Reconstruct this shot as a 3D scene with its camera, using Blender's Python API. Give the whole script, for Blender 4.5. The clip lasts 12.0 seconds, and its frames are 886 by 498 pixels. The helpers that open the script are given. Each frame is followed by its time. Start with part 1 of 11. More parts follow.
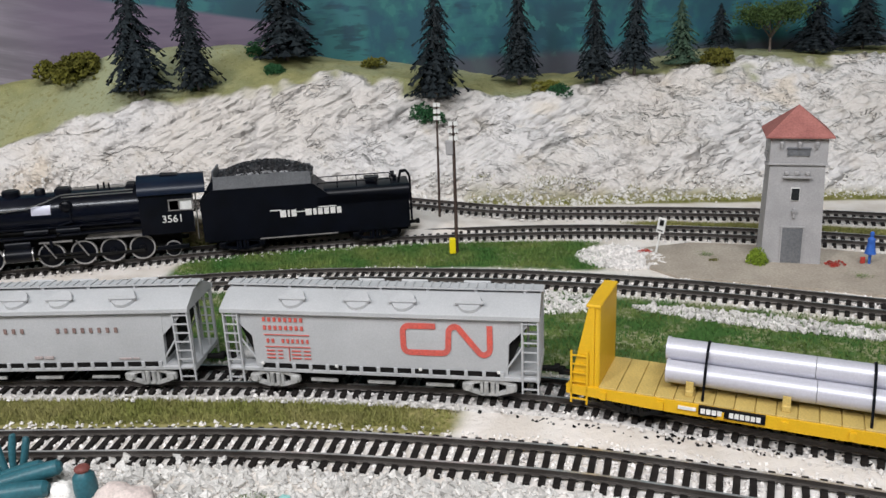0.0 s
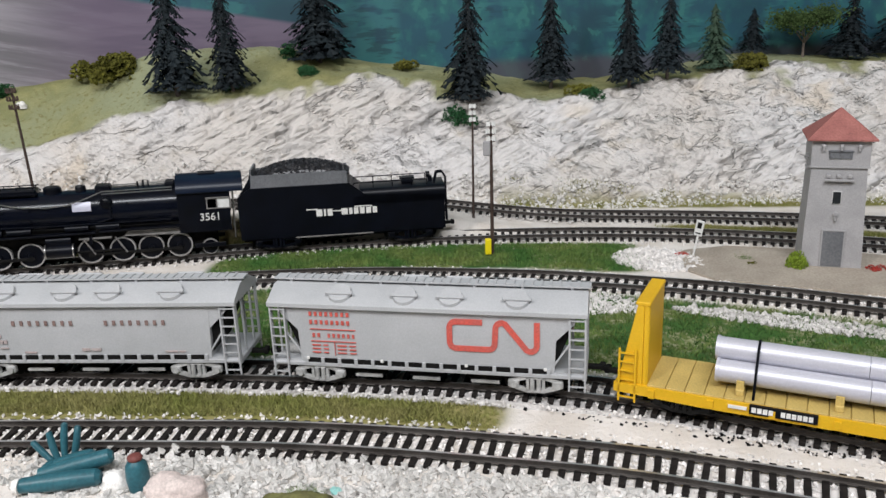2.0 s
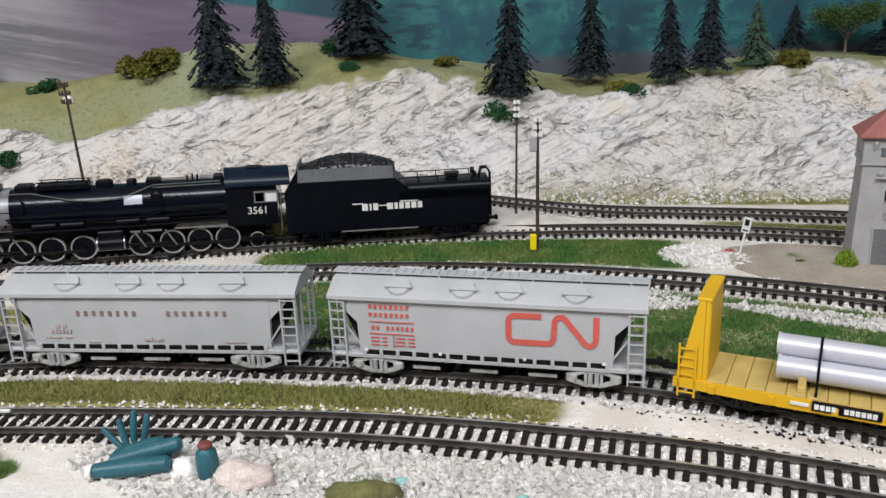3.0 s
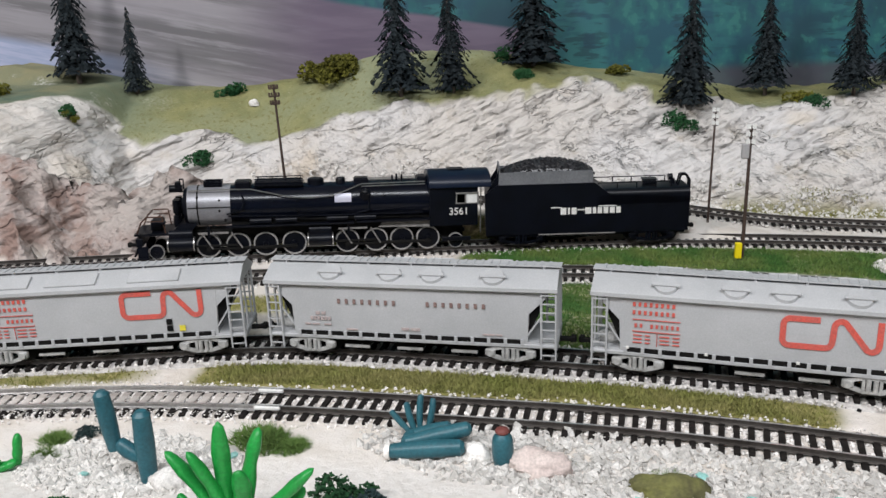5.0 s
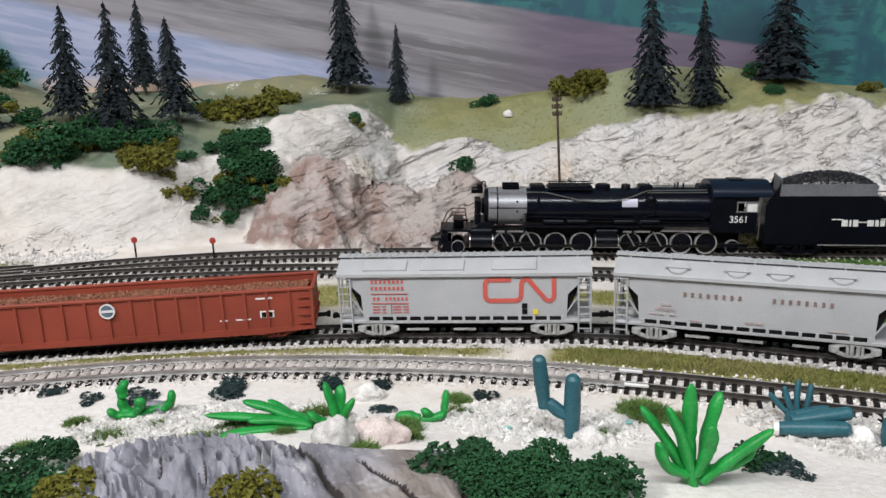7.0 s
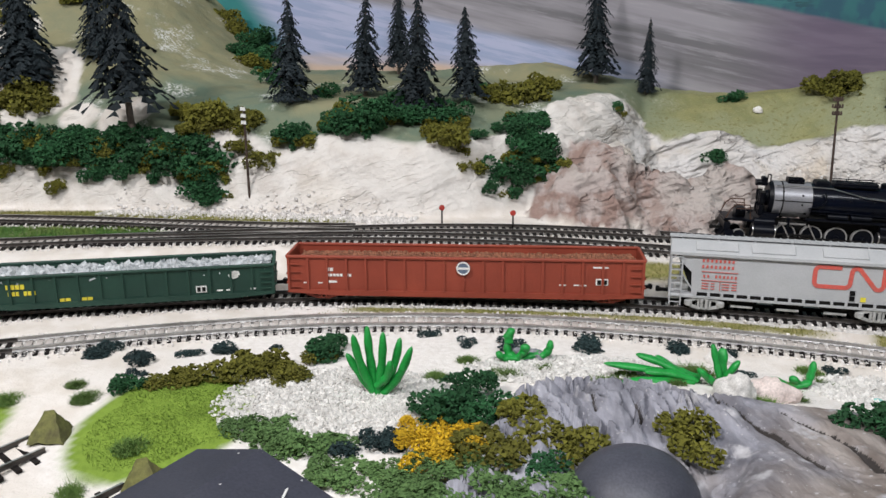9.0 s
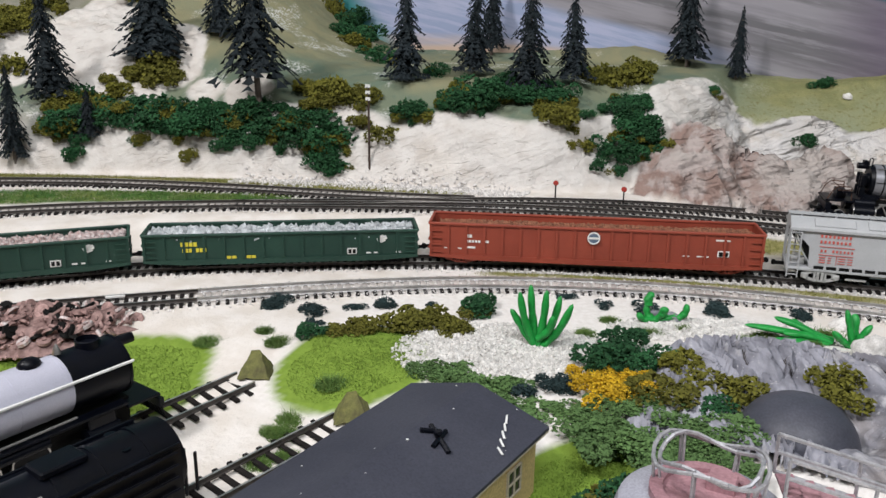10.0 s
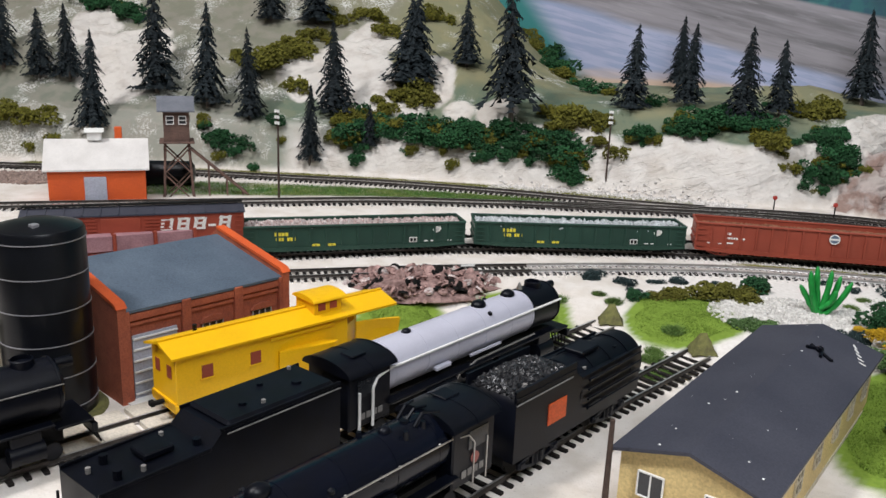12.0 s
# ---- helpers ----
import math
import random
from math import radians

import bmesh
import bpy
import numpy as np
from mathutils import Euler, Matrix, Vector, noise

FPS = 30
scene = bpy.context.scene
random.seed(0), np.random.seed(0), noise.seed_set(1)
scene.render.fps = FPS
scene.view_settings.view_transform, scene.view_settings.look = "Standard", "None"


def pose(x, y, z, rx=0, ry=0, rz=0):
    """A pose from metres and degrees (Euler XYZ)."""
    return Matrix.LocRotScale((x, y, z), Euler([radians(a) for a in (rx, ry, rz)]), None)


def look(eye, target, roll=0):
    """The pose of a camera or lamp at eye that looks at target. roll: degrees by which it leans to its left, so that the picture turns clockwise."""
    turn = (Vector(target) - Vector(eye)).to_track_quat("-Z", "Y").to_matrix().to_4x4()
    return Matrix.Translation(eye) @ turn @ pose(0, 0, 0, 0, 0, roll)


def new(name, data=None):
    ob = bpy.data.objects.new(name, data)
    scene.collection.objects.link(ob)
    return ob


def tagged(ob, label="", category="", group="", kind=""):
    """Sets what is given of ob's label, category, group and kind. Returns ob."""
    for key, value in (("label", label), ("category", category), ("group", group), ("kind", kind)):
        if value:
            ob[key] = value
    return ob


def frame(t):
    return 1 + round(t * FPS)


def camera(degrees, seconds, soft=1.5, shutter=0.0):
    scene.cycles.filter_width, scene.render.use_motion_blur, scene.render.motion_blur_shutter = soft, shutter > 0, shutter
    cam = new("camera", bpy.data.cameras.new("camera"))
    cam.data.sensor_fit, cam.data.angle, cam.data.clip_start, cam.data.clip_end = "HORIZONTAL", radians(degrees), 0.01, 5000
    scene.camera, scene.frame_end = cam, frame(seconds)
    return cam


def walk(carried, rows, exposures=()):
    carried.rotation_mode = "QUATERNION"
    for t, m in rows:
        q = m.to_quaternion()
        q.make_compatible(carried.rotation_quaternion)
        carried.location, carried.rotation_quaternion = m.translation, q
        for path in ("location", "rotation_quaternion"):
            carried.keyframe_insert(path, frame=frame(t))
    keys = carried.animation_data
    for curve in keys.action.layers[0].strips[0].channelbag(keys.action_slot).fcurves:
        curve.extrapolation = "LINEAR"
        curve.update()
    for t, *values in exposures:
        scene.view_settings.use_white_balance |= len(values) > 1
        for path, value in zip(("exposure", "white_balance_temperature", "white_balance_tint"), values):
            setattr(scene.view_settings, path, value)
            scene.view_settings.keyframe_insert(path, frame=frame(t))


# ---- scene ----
# ---- camera ----
cam = camera(56.7, 12.0)
PATH = [
    (0, (0.029, 0.019, 0.18), (0.021, 1.924, -0.428), -2.8),
    (0.5, (0.031, 0.017, 0.177), (0.021, 1.925, -0.423), -2.9),
    (1, (0.028, 0.018, 0.177), (0.007, 1.929, -0.412), -2.8),
    (1.5, (0.023, 0.018, 0.176), (-0.014, 1.931, -0.409), -2.7),
    (2, (0.015, 0.017, 0.176), (-0.031, 1.928, -0.413), -2.5),
    (2.5, (0.007, 0.015, 0.175), (-0.062, 1.924, -0.418), -2.5),
    (2.7, (0.004, 0.014, 0.177), (-0.075, 1.921, -0.421), -2.5),
    (4.3, (-0.049, 0.009, 0.177), (-0.252, 1.916, -0.393), -2.4),
    (4.5, (-0.058, 0.007, 0.176), (-0.28, 1.912, -0.39), -2.4),
    (5, (-0.088, -0.002, 0.174), (-0.374, 1.898, -0.381), -2.3),
    (5.5, (-0.128, -0.019, 0.176), (-0.505, 1.869, -0.365), -2.2),
    (6, (-0.161, -0.042, 0.18), (-0.633, 1.827, -0.354), -2.4),
    (6.5, (-0.182, -0.062, 0.182), (-0.704, 1.796, -0.342), -2.5),
    (6.7, (-0.187, -0.068, 0.182), (-0.729, 1.786, -0.336), -2.4),
    (8.3, (-0.269, -0.123, 0.187), (-1.028, 1.655, -0.326), -1.1),
    (8.5, (-0.279, -0.139, 0.189), (-1.067, 1.625, -0.328), -0.8),
    (9, (-0.312, -0.176, 0.191), (-1.134, 1.565, -0.35), -0.1),
    (9.5, (-0.344, -0.214, 0.194), (-1.204, 1.5, -0.373), 0.4),
    (10, (-0.358, -0.253, 0.196), (-1.237, 1.444, -0.392), 0.8),
    (10.5, (-0.381, -0.312, 0.201), (-1.287, 1.375, -0.378), 1.4),
    (11, (-0.411, -0.367, 0.197), (-1.359, 1.306, -0.353), 1.6),
    (11.5, (-0.425, -0.427, 0.2), (-1.426, 1.22, -0.333), 1.9),
    (12, (-0.447, -0.491, 0.202), (-1.458, 1.153, -0.323), 2.3),
]
walk(cam, [(t, look(eye, target, roll)) for t, eye, target, roll in PATH], [(0, 0.06), (5, 0.02), (9, -0.04), (12, -0.16)])


# ---- world and light ----
world = bpy.data.worlds.new("world")
scene.world = world
world.use_nodes = True
world.node_tree.nodes["Background"].inputs["Color"].default_value = (0.75, 0.80, 0.90, 1)
world.node_tree.nodes["Background"].inputs["Strength"].default_value = 0.02


def lamp(name, eye, target, watts, size_x, size_y, color):
    data = bpy.data.lights.new(name, "AREA")
    data.shape, data.size, data.size_y, data.energy, data.color = "RECTANGLE", size_x, size_y, watts, color
    ob = new(name, data)
    ob.matrix_world = look(eye, target)
    return ob


lamp("ceiling_lamp_main", (-1.15, -0.80, 1.30), (-0.30, 0.45, 0.0), 18.0, 0.20, 0.20, (0.99, 0.955, 0.955))
# two unseen wide fill lamps, added to brighten the layout
lamp("ceiling_lamp_tube", (0.15, -0.72, 1.45), (0.0, 0.30, 0.0), 27.0, 1.3, 0.18, (0.925, 0.95, 1.0))
lamp("ceiling_lamp_tube_left", (-1.3, -0.35, 1.55), (-1.0, 0.2, 0.0), 3.5, 1.3, 0.18, (0.925, 0.95, 1.0))

# ---- materials ----
def surf(name, a, b=None, rough=0.7, metal=0.0, big=60.0, fine=900.0, grain=0.18, bump=0.25, depth=0.0004, spec=0.4, vary=0.0, coat=0.0):
    """A painted, moulded or mineral surface: two tones in broad patches, fine grain, relief, and a little difference from piece to piece."""
    m = bpy.data.materials.new(name)
    m.use_nodes = True
    nt = m.node_tree
    p = nt.nodes["Principled BSDF"]
    b = b or tuple(0.8 * c for c in a)
    tc = nt.nodes.new("ShaderNodeTexCoord")
    n1 = nt.nodes.new("ShaderNodeTexNoise")
    n1.inputs["Scale"].default_value, n1.inputs["Detail"].default_value = big, 5
    n2 = nt.nodes.new("ShaderNodeTexNoise")
    n2.inputs["Scale"].default_value, n2.inputs["Detail"].default_value = fine, 3
    for n in (n1, n2):
        nt.links.new(tc.outputs["Object"], n.inputs["Vector"])
    ramp = nt.nodes.new("ShaderNodeMapRange")
    ramp.inputs["From Min"].default_value, ramp.inputs["From Max"].default_value = 0.35, 0.65
    nt.links.new(n1.outputs["Fac"], ramp.inputs["Value"])
    mix = nt.nodes.new("ShaderNodeMix")
    mix.data_type = "RGBA"
    mix.inputs["A"].default_value, mix.inputs["B"].default_value = (*a, 1), (*b, 1)
    nt.links.new(ramp.outputs["Result"], mix.inputs["Factor"])
    val = nt.nodes.new("ShaderNodeMapRange")
    val.inputs["From Min"].default_value, val.inputs["From Max"].default_value = 0.3, 0.7
    val.inputs["To Min"].default_value, val.inputs["To Max"].default_value = 1 - grain, 1 + grain
    nt.links.new(n2.outputs["Fac"], val.inputs["Value"])
    last = val.outputs["Result"]
    if vary:
        info = nt.nodes.new("ShaderNodeObjectInfo")
        isl = nt.nodes.new("ShaderNodeNewGeometry")
        add = nt.nodes.new("ShaderNodeMath")
        add.operation = "ADD"
        nt.links.new(info.outputs["Random"], add.inputs[0])
        nt.links.new(isl.outputs["Random Per Island"], add.inputs[1])
        v2 = nt.nodes.new("ShaderNodeMapRange")
        v2.inputs["From Max"].default_value = 2.0
        v2.inputs["To Min"].default_value, v2.inputs["To Max"].default_value = 1 - vary, 1 + vary
        nt.links.new(add.outputs[0], v2.inputs["Value"])
        mul = nt.nodes.new("ShaderNodeMath")
        mul.operation = "MULTIPLY"
        nt.links.new(last, mul.inputs[0])
        nt.links.new(v2.outputs["Result"], mul.inputs[1])
        last = mul.outputs[0]
    sc = nt.nodes.new("ShaderNodeVectorMath")
    sc.operation = "SCALE"
    nt.links.new(mix.outputs["Result"], sc.inputs[0])
    nt.links.new(last, sc.inputs["Scale"])
    nt.links.new(sc.outputs["Vector"], p.inputs["Base Color"])
    p.inputs["Roughness"].default_value, p.inputs["Metallic"].default_value = rough, metal
    p.inputs["Specular IOR Level"].default_value = spec
    p.inputs["Coat Weight"].default_value = coat
    if bump:
        bp = nt.nodes.new("ShaderNodeBump")
        bp.inputs["Strength"].default_value, bp.inputs["Distance"].default_value = bump, depth
        nt.links.new(n2.outputs["Fac"], bp.inputs["Height"])
        nt.links.new(bp.outputs["Normal"], p.inputs["Normal"])
    return m


M = {
    "black": surf("black_paint", (0.0026, 0.0036, 0.0078), (0.0016, 0.0021, 0.0042), 0.38, big=90, fine=1800, grain=0.25, bump=0.06, spec=0.22),
    "boiler": surf("dark_blue_black_paint", (0.0030, 0.0045, 0.0110), (0.002, 0.003, 0.007), 0.20, big=60, fine=1800, bump=0.03, spec=0.26),
    "graphite": surf("graphite_grey", (0.30, 0.30, 0.32), (0.24, 0.24, 0.26), 0.38, 0.35, big=80, fine=1600, bump=0.05),
    "silver": surf("silver_grey_paint", (0.53, 0.53, 0.62), (0.48, 0.48, 0.57), 0.36, 0.1, big=30, grain=0.05, fine=1600, bump=0.04),
    "steel": surf("bright_steel", (0.55, 0.54, 0.52), (0.36, 0.35, 0.34), 0.30, 0.9, big=120, fine=1500, bump=0.04),
    "rim": surf("pale_wheel_rim", (0.44, 0.43, 0.42), (0.30, 0.29, 0.28), 0.42, 0.35, big=150, fine=1500, bump=0.03),
    "pan_grey": surf("dusty_grey_iron", (0.24, 0.23, 0.22), (0.15, 0.145, 0.14), 0.6, big=150, fine=1500, bump=0.1),
    "brown_iron": surf("brown_iron", (0.09, 0.045, 0.03), (0.06, 0.03, 0.02), 0.6, big=150, bump=0.05),
    "cab_blue": surf("dark_blue_roof_paint", (0.0045, 0.010, 0.026), (0.003, 0.007, 0.018), 0.34, big=60, fine=1800, bump=0.04, spec=0.3),
    "rail_bright": surf("polished_rail", (0.62, 0.61, 0.60), (0.44, 0.43, 0.42), 0.30, 0.75, big=60, fine=1200, bump=0.05),
    "rail": surf("worn_rail", (0.105, 0.095, 0.088), (0.060, 0.052, 0.047), 0.45, 0.5, big=60, fine=1200, bump=0.06),
    "tie": surf("black_sleeper", (0.007, 0.006, 0.0055), (0.016, 0.013, 0.012), 0.8, spec=0.2, big=200, fine=1500, vary=0.35),
    "tie_dusty": surf("dusted_sleeper", (0.68, 0.635, 0.60), (0.42, 0.38, 0.35), 0.9, big=260, fine=1500, vary=0.35),
    "hopper": surf("weathered_grey_car_paint", (0.455, 0.462, 0.472), (0.40, 0.407, 0.415), 0.55, big=40, fine=1500, grain=0.07, bump=0.05),
    "truck": surf("dusty_truck_grey", (0.46, 0.46, 0.45), (0.30, 0.30, 0.29), 0.6, big=200, fine=1500),
    "under": surf("dark_underframe", (0.005, 0.005, 0.005), (0.010, 0.0095, 0.009), 0.75, spec=0.15, big=150, fine=1500),
    "red_mark": surf("faded_red_print", (0.62, 0.10, 0.075), (0.52, 0.11, 0.09), 0.6, big=200, fine=1500, bump=0.0),
    "grey_mark": surf("dull_print", (0.20, 0.13, 0.12), (0.25, 0.17, 0.15), 0.6, big=200, bump=0.0),
    "pale_red_mark": surf("pale_red_print", (0.46, 0.37, 0.36), (0.43, 0.37, 0.36), 0.6, big=200, bump=0.0),
    "white_mark": surf("white_print", (0.80, 0.79, 0.76), (0.70, 0.69, 0.66), 0.6, big=200, bump=0.0),
    "yellow_mark": surf("yellow_print", (0.72, 0.62, 0.05), (0.62, 0.53, 0.05), 0.6, big=200, bump=0.0),
    "blue_mark": surf("slate_blue_print", (0.10, 0.14, 0.20), (0.13, 0.17, 0.23), 0.6, big=200, bump=0.0),
    "yellow": surf("yellow_plastic", (0.72, 0.43, 0.015), (0.66, 0.38, 0.012), 0.42, big=40, fine=1400, grain=0.06, bump=0.05),
    "bright_yellow": surf("bright_yellow_plastic", (0.82, 0.47, 0.005), (0.76, 0.42, 0.005), 0.36, big=30, fine=1200, grain=0.05, bump=0.04),
    "lemon": surf("lemon_yellow_plastic", (0.86, 0.70, 0.012), (0.80, 0.64, 0.010), 0.45, big=60, grain=0.05, bump=0.03),
    "deck": surf("yellow_ochre_deck", (0.56, 0.41, 0.13), (0.48, 0.35, 0.11), 0.62, big=60, fine=1500, vary=0.08),
    "pipe": surf("aluminium_pipe", (0.56, 0.56, 0.62), (0.50, 0.50, 0.56), 0.38, 0.25, big=12, fine=1300, grain=0.05, bump=0.02),
    "oxide": surf("oxide_red_car_paint", (0.30, 0.058, 0.032), (0.24, 0.046, 0.026), 0.55, big=35, fine=1500, grain=0.09, bump=0.06),
    "ore": surf("rusty_ore", (0.27, 0.115, 0.065), (0.15, 0.065, 0.04), 0.95, big=260, fine=1300, vary=0.45),
    "green_car": surf("dark_green_car_paint", (0.020, 0.060, 0.042), (0.015, 0.045, 0.033), 0.5, big=40, fine=1500, bump=0.06),
    "scrap_white": surf("pale_load", (0.66, 0.68, 0.70), (0.42, 0.45, 0.46), 0.8, big=300, fine=1500, vary=0.35),
    "scrap_mixed": surf("mixed_scrap", (0.33, 0.22, 0.20), (0.50, 0.46, 0.45), 0.7, big=420, fine=1500, vary=0.6),
    "coal": surf("coal", (0.006, 0.006, 0.007), (0.03, 0.03, 0.034), 0.35, big=700, fine=1500, vary=0.6, spec=0.6),
    "concrete": surf("grey_plastic_concrete", (0.40, 0.39, 0.395), (0.335, 0.328, 0.332), 0.7, big=60, fine=1200, grain=0.10),
    "concrete_dark": surf("darker_grey_door", (0.16, 0.165, 0.175), (0.13, 0.135, 0.145), 0.6, big=60),
    "terracotta": surf("red_brown_roof", (0.33, 0.125, 0.108), (0.27, 0.098, 0.085), 0.7, big=120, fine=900, vary=0.15),
    "pavement": surf("beige_pavement", (0.40, 0.35, 0.29), (0.32, 0.275, 0.225), 0.9, big=45, fine=700),
    "pavement_pale": surf("pale_worn_pavement", (0.60, 0.55, 0.47), (0.50, 0.46, 0.39), 0.9, big=45, fine=700),
    "turquoise": surf("pale_turquoise_stone", (0.30, 0.56, 0.52), (0.22, 0.47, 0.44), 0.7, big=120),
    "brown_stone": surf("brownish_stone", (0.36, 0.27, 0.23), (0.22, 0.16, 0.14), 0.9, big=220, fine=1200, vary=0.35),
    "post": surf("brown_post", (0.045, 0.028, 0.022), (0.07, 0.045, 0.035), 0.7, big=200),
    "white": surf("white_plastic", (0.80, 0.80, 0.78), (0.70, 0.70, 0.68), 0.5, big=100, grain=0.05, bump=0.05),
    "brick": surf("brick_red_orange", (0.34, 0.095, 0.05), (0.26, 0.07, 0.04), 0.85, big=130, fine=900, vary=0.22),
    "slate": surf("slate_blue_roof", (0.085, 0.115, 0.155), (0.065, 0.09, 0.125), 0.75, big=30, fine=800),
    "roof_felt": surf("dark_grey_roof", (0.034, 0.036, 0.052), (0.048, 0.050, 0.068), 0.65, big=22, fine=900, grain=0.16),
    "cream": surf("cream_wall", (0.62, 0.48, 0.22), (0.54, 0.41, 0.19), 0.7, big=45, fine=900),
    "beige": surf("beige_wall", (0.55, 0.50, 0.38), (0.46, 0.41, 0.31), 0.75, big=45, fine=900),
    "door_grey": surf("grey_blue_door", (0.40, 0.42, 0.50), (0.34, 0.36, 0.43), 0.55, big=60),
    "glass_dark": surf("dark_pane", (0.02, 0.022, 0.026), (0.03, 0.032, 0.036), 0.12, big=60, bump=0.0, spec=0.6),
    "orange_wall": surf("orange_wall", (0.62, 0.10, 0.02), (0.54, 0.085, 0.02), 0.7, big=50, fine=900, grain=0.08, bump=0.1),
    "orange_flag": surf("orange_panel", (0.65, 0.11, 0.03), (0.55, 0.09, 0.025), 0.5, big=120, bump=0.02),
    "pale_roof": surf("pale_roof", (0.68, 0.66, 0.64), (0.60, 0.58, 0.56), 0.7, big=60, fine=900, grain=0.06, bump=0.1),
    "timber": surf("weathered_brown_timber", (0.16, 0.095, 0.075), (0.10, 0.06, 0.05), 0.85, big=120, fine=900, vary=0.2),
    "grey_roof": surf("grey_tower_roof", (0.16, 0.17, 0.20), (0.12, 0.13, 0.155), 0.7, big=60),
    "drum": surf("black_tank", (0.005, 0.006, 0.009), (0.003, 0.0035, 0.005), 0.28, big=40, bump=0.04, spec=0.3),
    "silo": surf("grey_silo", (0.36, 0.36, 0.41), (0.30, 0.30, 0.35), 0.5, big=50, fine=1200, bump=0.05),
    "pink": surf("dull_pink_ring", (0.36, 0.20, 0.22), (0.28, 0.15, 0.17), 0.5, big=80),
    "wire": surf("pale_wire", (0.45, 0.45, 0.47), (0.36, 0.36, 0.38), 0.45, 0.5, big=200, bump=0.0),
    "dome": surf("matt_dark_dome", (0.070, 0.072, 0.092), (0.048, 0.050, 0.066), 0.5, big=50, bump=0.05),
    "stone": surf("white_stone", (0.74, 0.72, 0.69), (0.56, 0.54, 0.51), 0.9, big=220, fine=1200, vary=0.30),
    "pink_stone": surf("pinkish_white_stone", (0.66, 0.57, 0.53), (0.56, 0.47, 0.44), 0.9, big=100, fine=900, bump=0.4),
    "ballast": surf("pale_ballast", (0.80, 0.77, 0.74), (0.58, 0.55, 0.53), 0.95, big=420, fine=1500, vary=0.40),
    "slate_rock": surf("blue_grey_rock", (0.31, 0.31, 0.345), (0.17, 0.165, 0.175), 0.8, big=38, fine=420, grain=0.35, bump=0.8, depth=0.0018),
    "cactus_blue": surf("blue_green_plastic", (0.028, 0.12, 0.15), (0.022, 0.095, 0.12), 0.40, big=120, fine=900, bump=0.2),
    "cactus_green": surf("bright_green_plastic", (0.018, 0.30, 0.055), (0.012, 0.235, 0.040), 0.40, big=120, fine=900, bump=0.1),
    "cactus_tip": surf("red_brown_tip", (0.19, 0.055, 0.045), (0.15, 0.045, 0.04), 0.6),
    "needle": surf("dark_pine_needles", (0.018, 0.025, 0.029), (0.008, 0.013, 0.016), 0.75, spec=0.2, big=120, fine=900, vary=0.35, bump=0.0),
    "needle_green": surf("mid_pine_needles", (0.045, 0.085, 0.050), (0.030, 0.058, 0.036), 0.75, big=120, fine=900, vary=0.3, bump=0.0),
    "bark": surf("grey_brown_bark", (0.17, 0.14, 0.12), (0.10, 0.08, 0.07), 0.9, big=300, fine=1200),
    "leaf_dark": surf("dark_green_foam", (0.020, 0.092, 0.030), (0.011, 0.052, 0.018), 0.9, big=160, fine=1200, vary=0.45, bump=0.0),
    "leaf_olive": surf("olive_foam", (0.140, 0.130, 0.014), (0.085, 0.088, 0.012), 0.9, big=160, fine=1200, vary=0.40, bump=0.0),
    "leaf_light": surf("sage_green_foam", (0.105, 0.190, 0.058), (0.065, 0.125, 0.040), 0.9, big=160, fine=1200, vary=0.35, bump=0.0),
    "leaf_blue": surf("blue_black_foam", (0.020, 0.042, 0.042), (0.012, 0.026, 0.028), 0.9, big=160, fine=1200, vary=0.45, bump=0.0),
    "leaf_yellow": surf("yellow_foam", (0.60, 0.38, 0.015), (0.42, 0.26, 0.012), 0.9, big=160, fine=1200, vary=0.3, bump=0.0),
    "leaf_lime": surf("yellow_green_foam", (0.24, 0.33, 0.03), (0.16, 0.24, 0.02), 0.9, big=160, fine=1200, vary=0.35, bump=0.0),
    "leaf_green": surf("mid_green_foam", (0.060, 0.105, 0.026), (0.040, 0.075, 0.020), 0.9, big=160, fine=1200, vary=0.4, bump=0.0),
    "leaf_red": surf("red_foam", (0.45, 0.05, 0.035), (0.30, 0.035, 0.028), 0.9, big=160, vary=0.3, bump=0.0),
    "grass": surf("green_static_grass", (0.055, 0.150, 0.030), (0.15, 0.200, 0.050), 0.9, big=28, fine=400, vary=0.45, bump=0.0),
    "grass_dry": surf("olive_static_grass", (0.185, 0.200, 0.050), (0.25, 0.235, 0.085), 0.9, big=40, fine=400, vary=0.45, bump=0.0),
    "grass_lime": surf("lime_flock", (0.20, 0.30, 0.045), (0.165, 0.255, 0.036), 0.95, big=40, fine=900, vary=0.12, bump=0.0),
    "rust_scrap": surf("rusty_pinkish_scrap", (0.36, 0.235, 0.215), (0.17, 0.10, 0.09), 0.8, big=260, fine=1200, vary=0.5),
    "moss": surf("mossy_brown", (0.165, 0.165, 0.055), (0.095, 0.090, 0.040), 0.95, big=140, fine=700, bump=0.5),
    "blue_cloth": surf("blue_paint", (0.03, 0.13, 0.50), (0.03, 0.10, 0.40), 0.6, bump=0.0),
    "wall": surf("plain_room_wall", (0.62, 0.60, 0.56), (0.56, 0.54, 0.50), 0.9, big=2, fine=60, bump=0.05),
    "edge": surf("varnished_board", (0.22, 0.14, 0.08), (0.16, 0.10, 0.06), 0.6, big=12, fine=120),
}

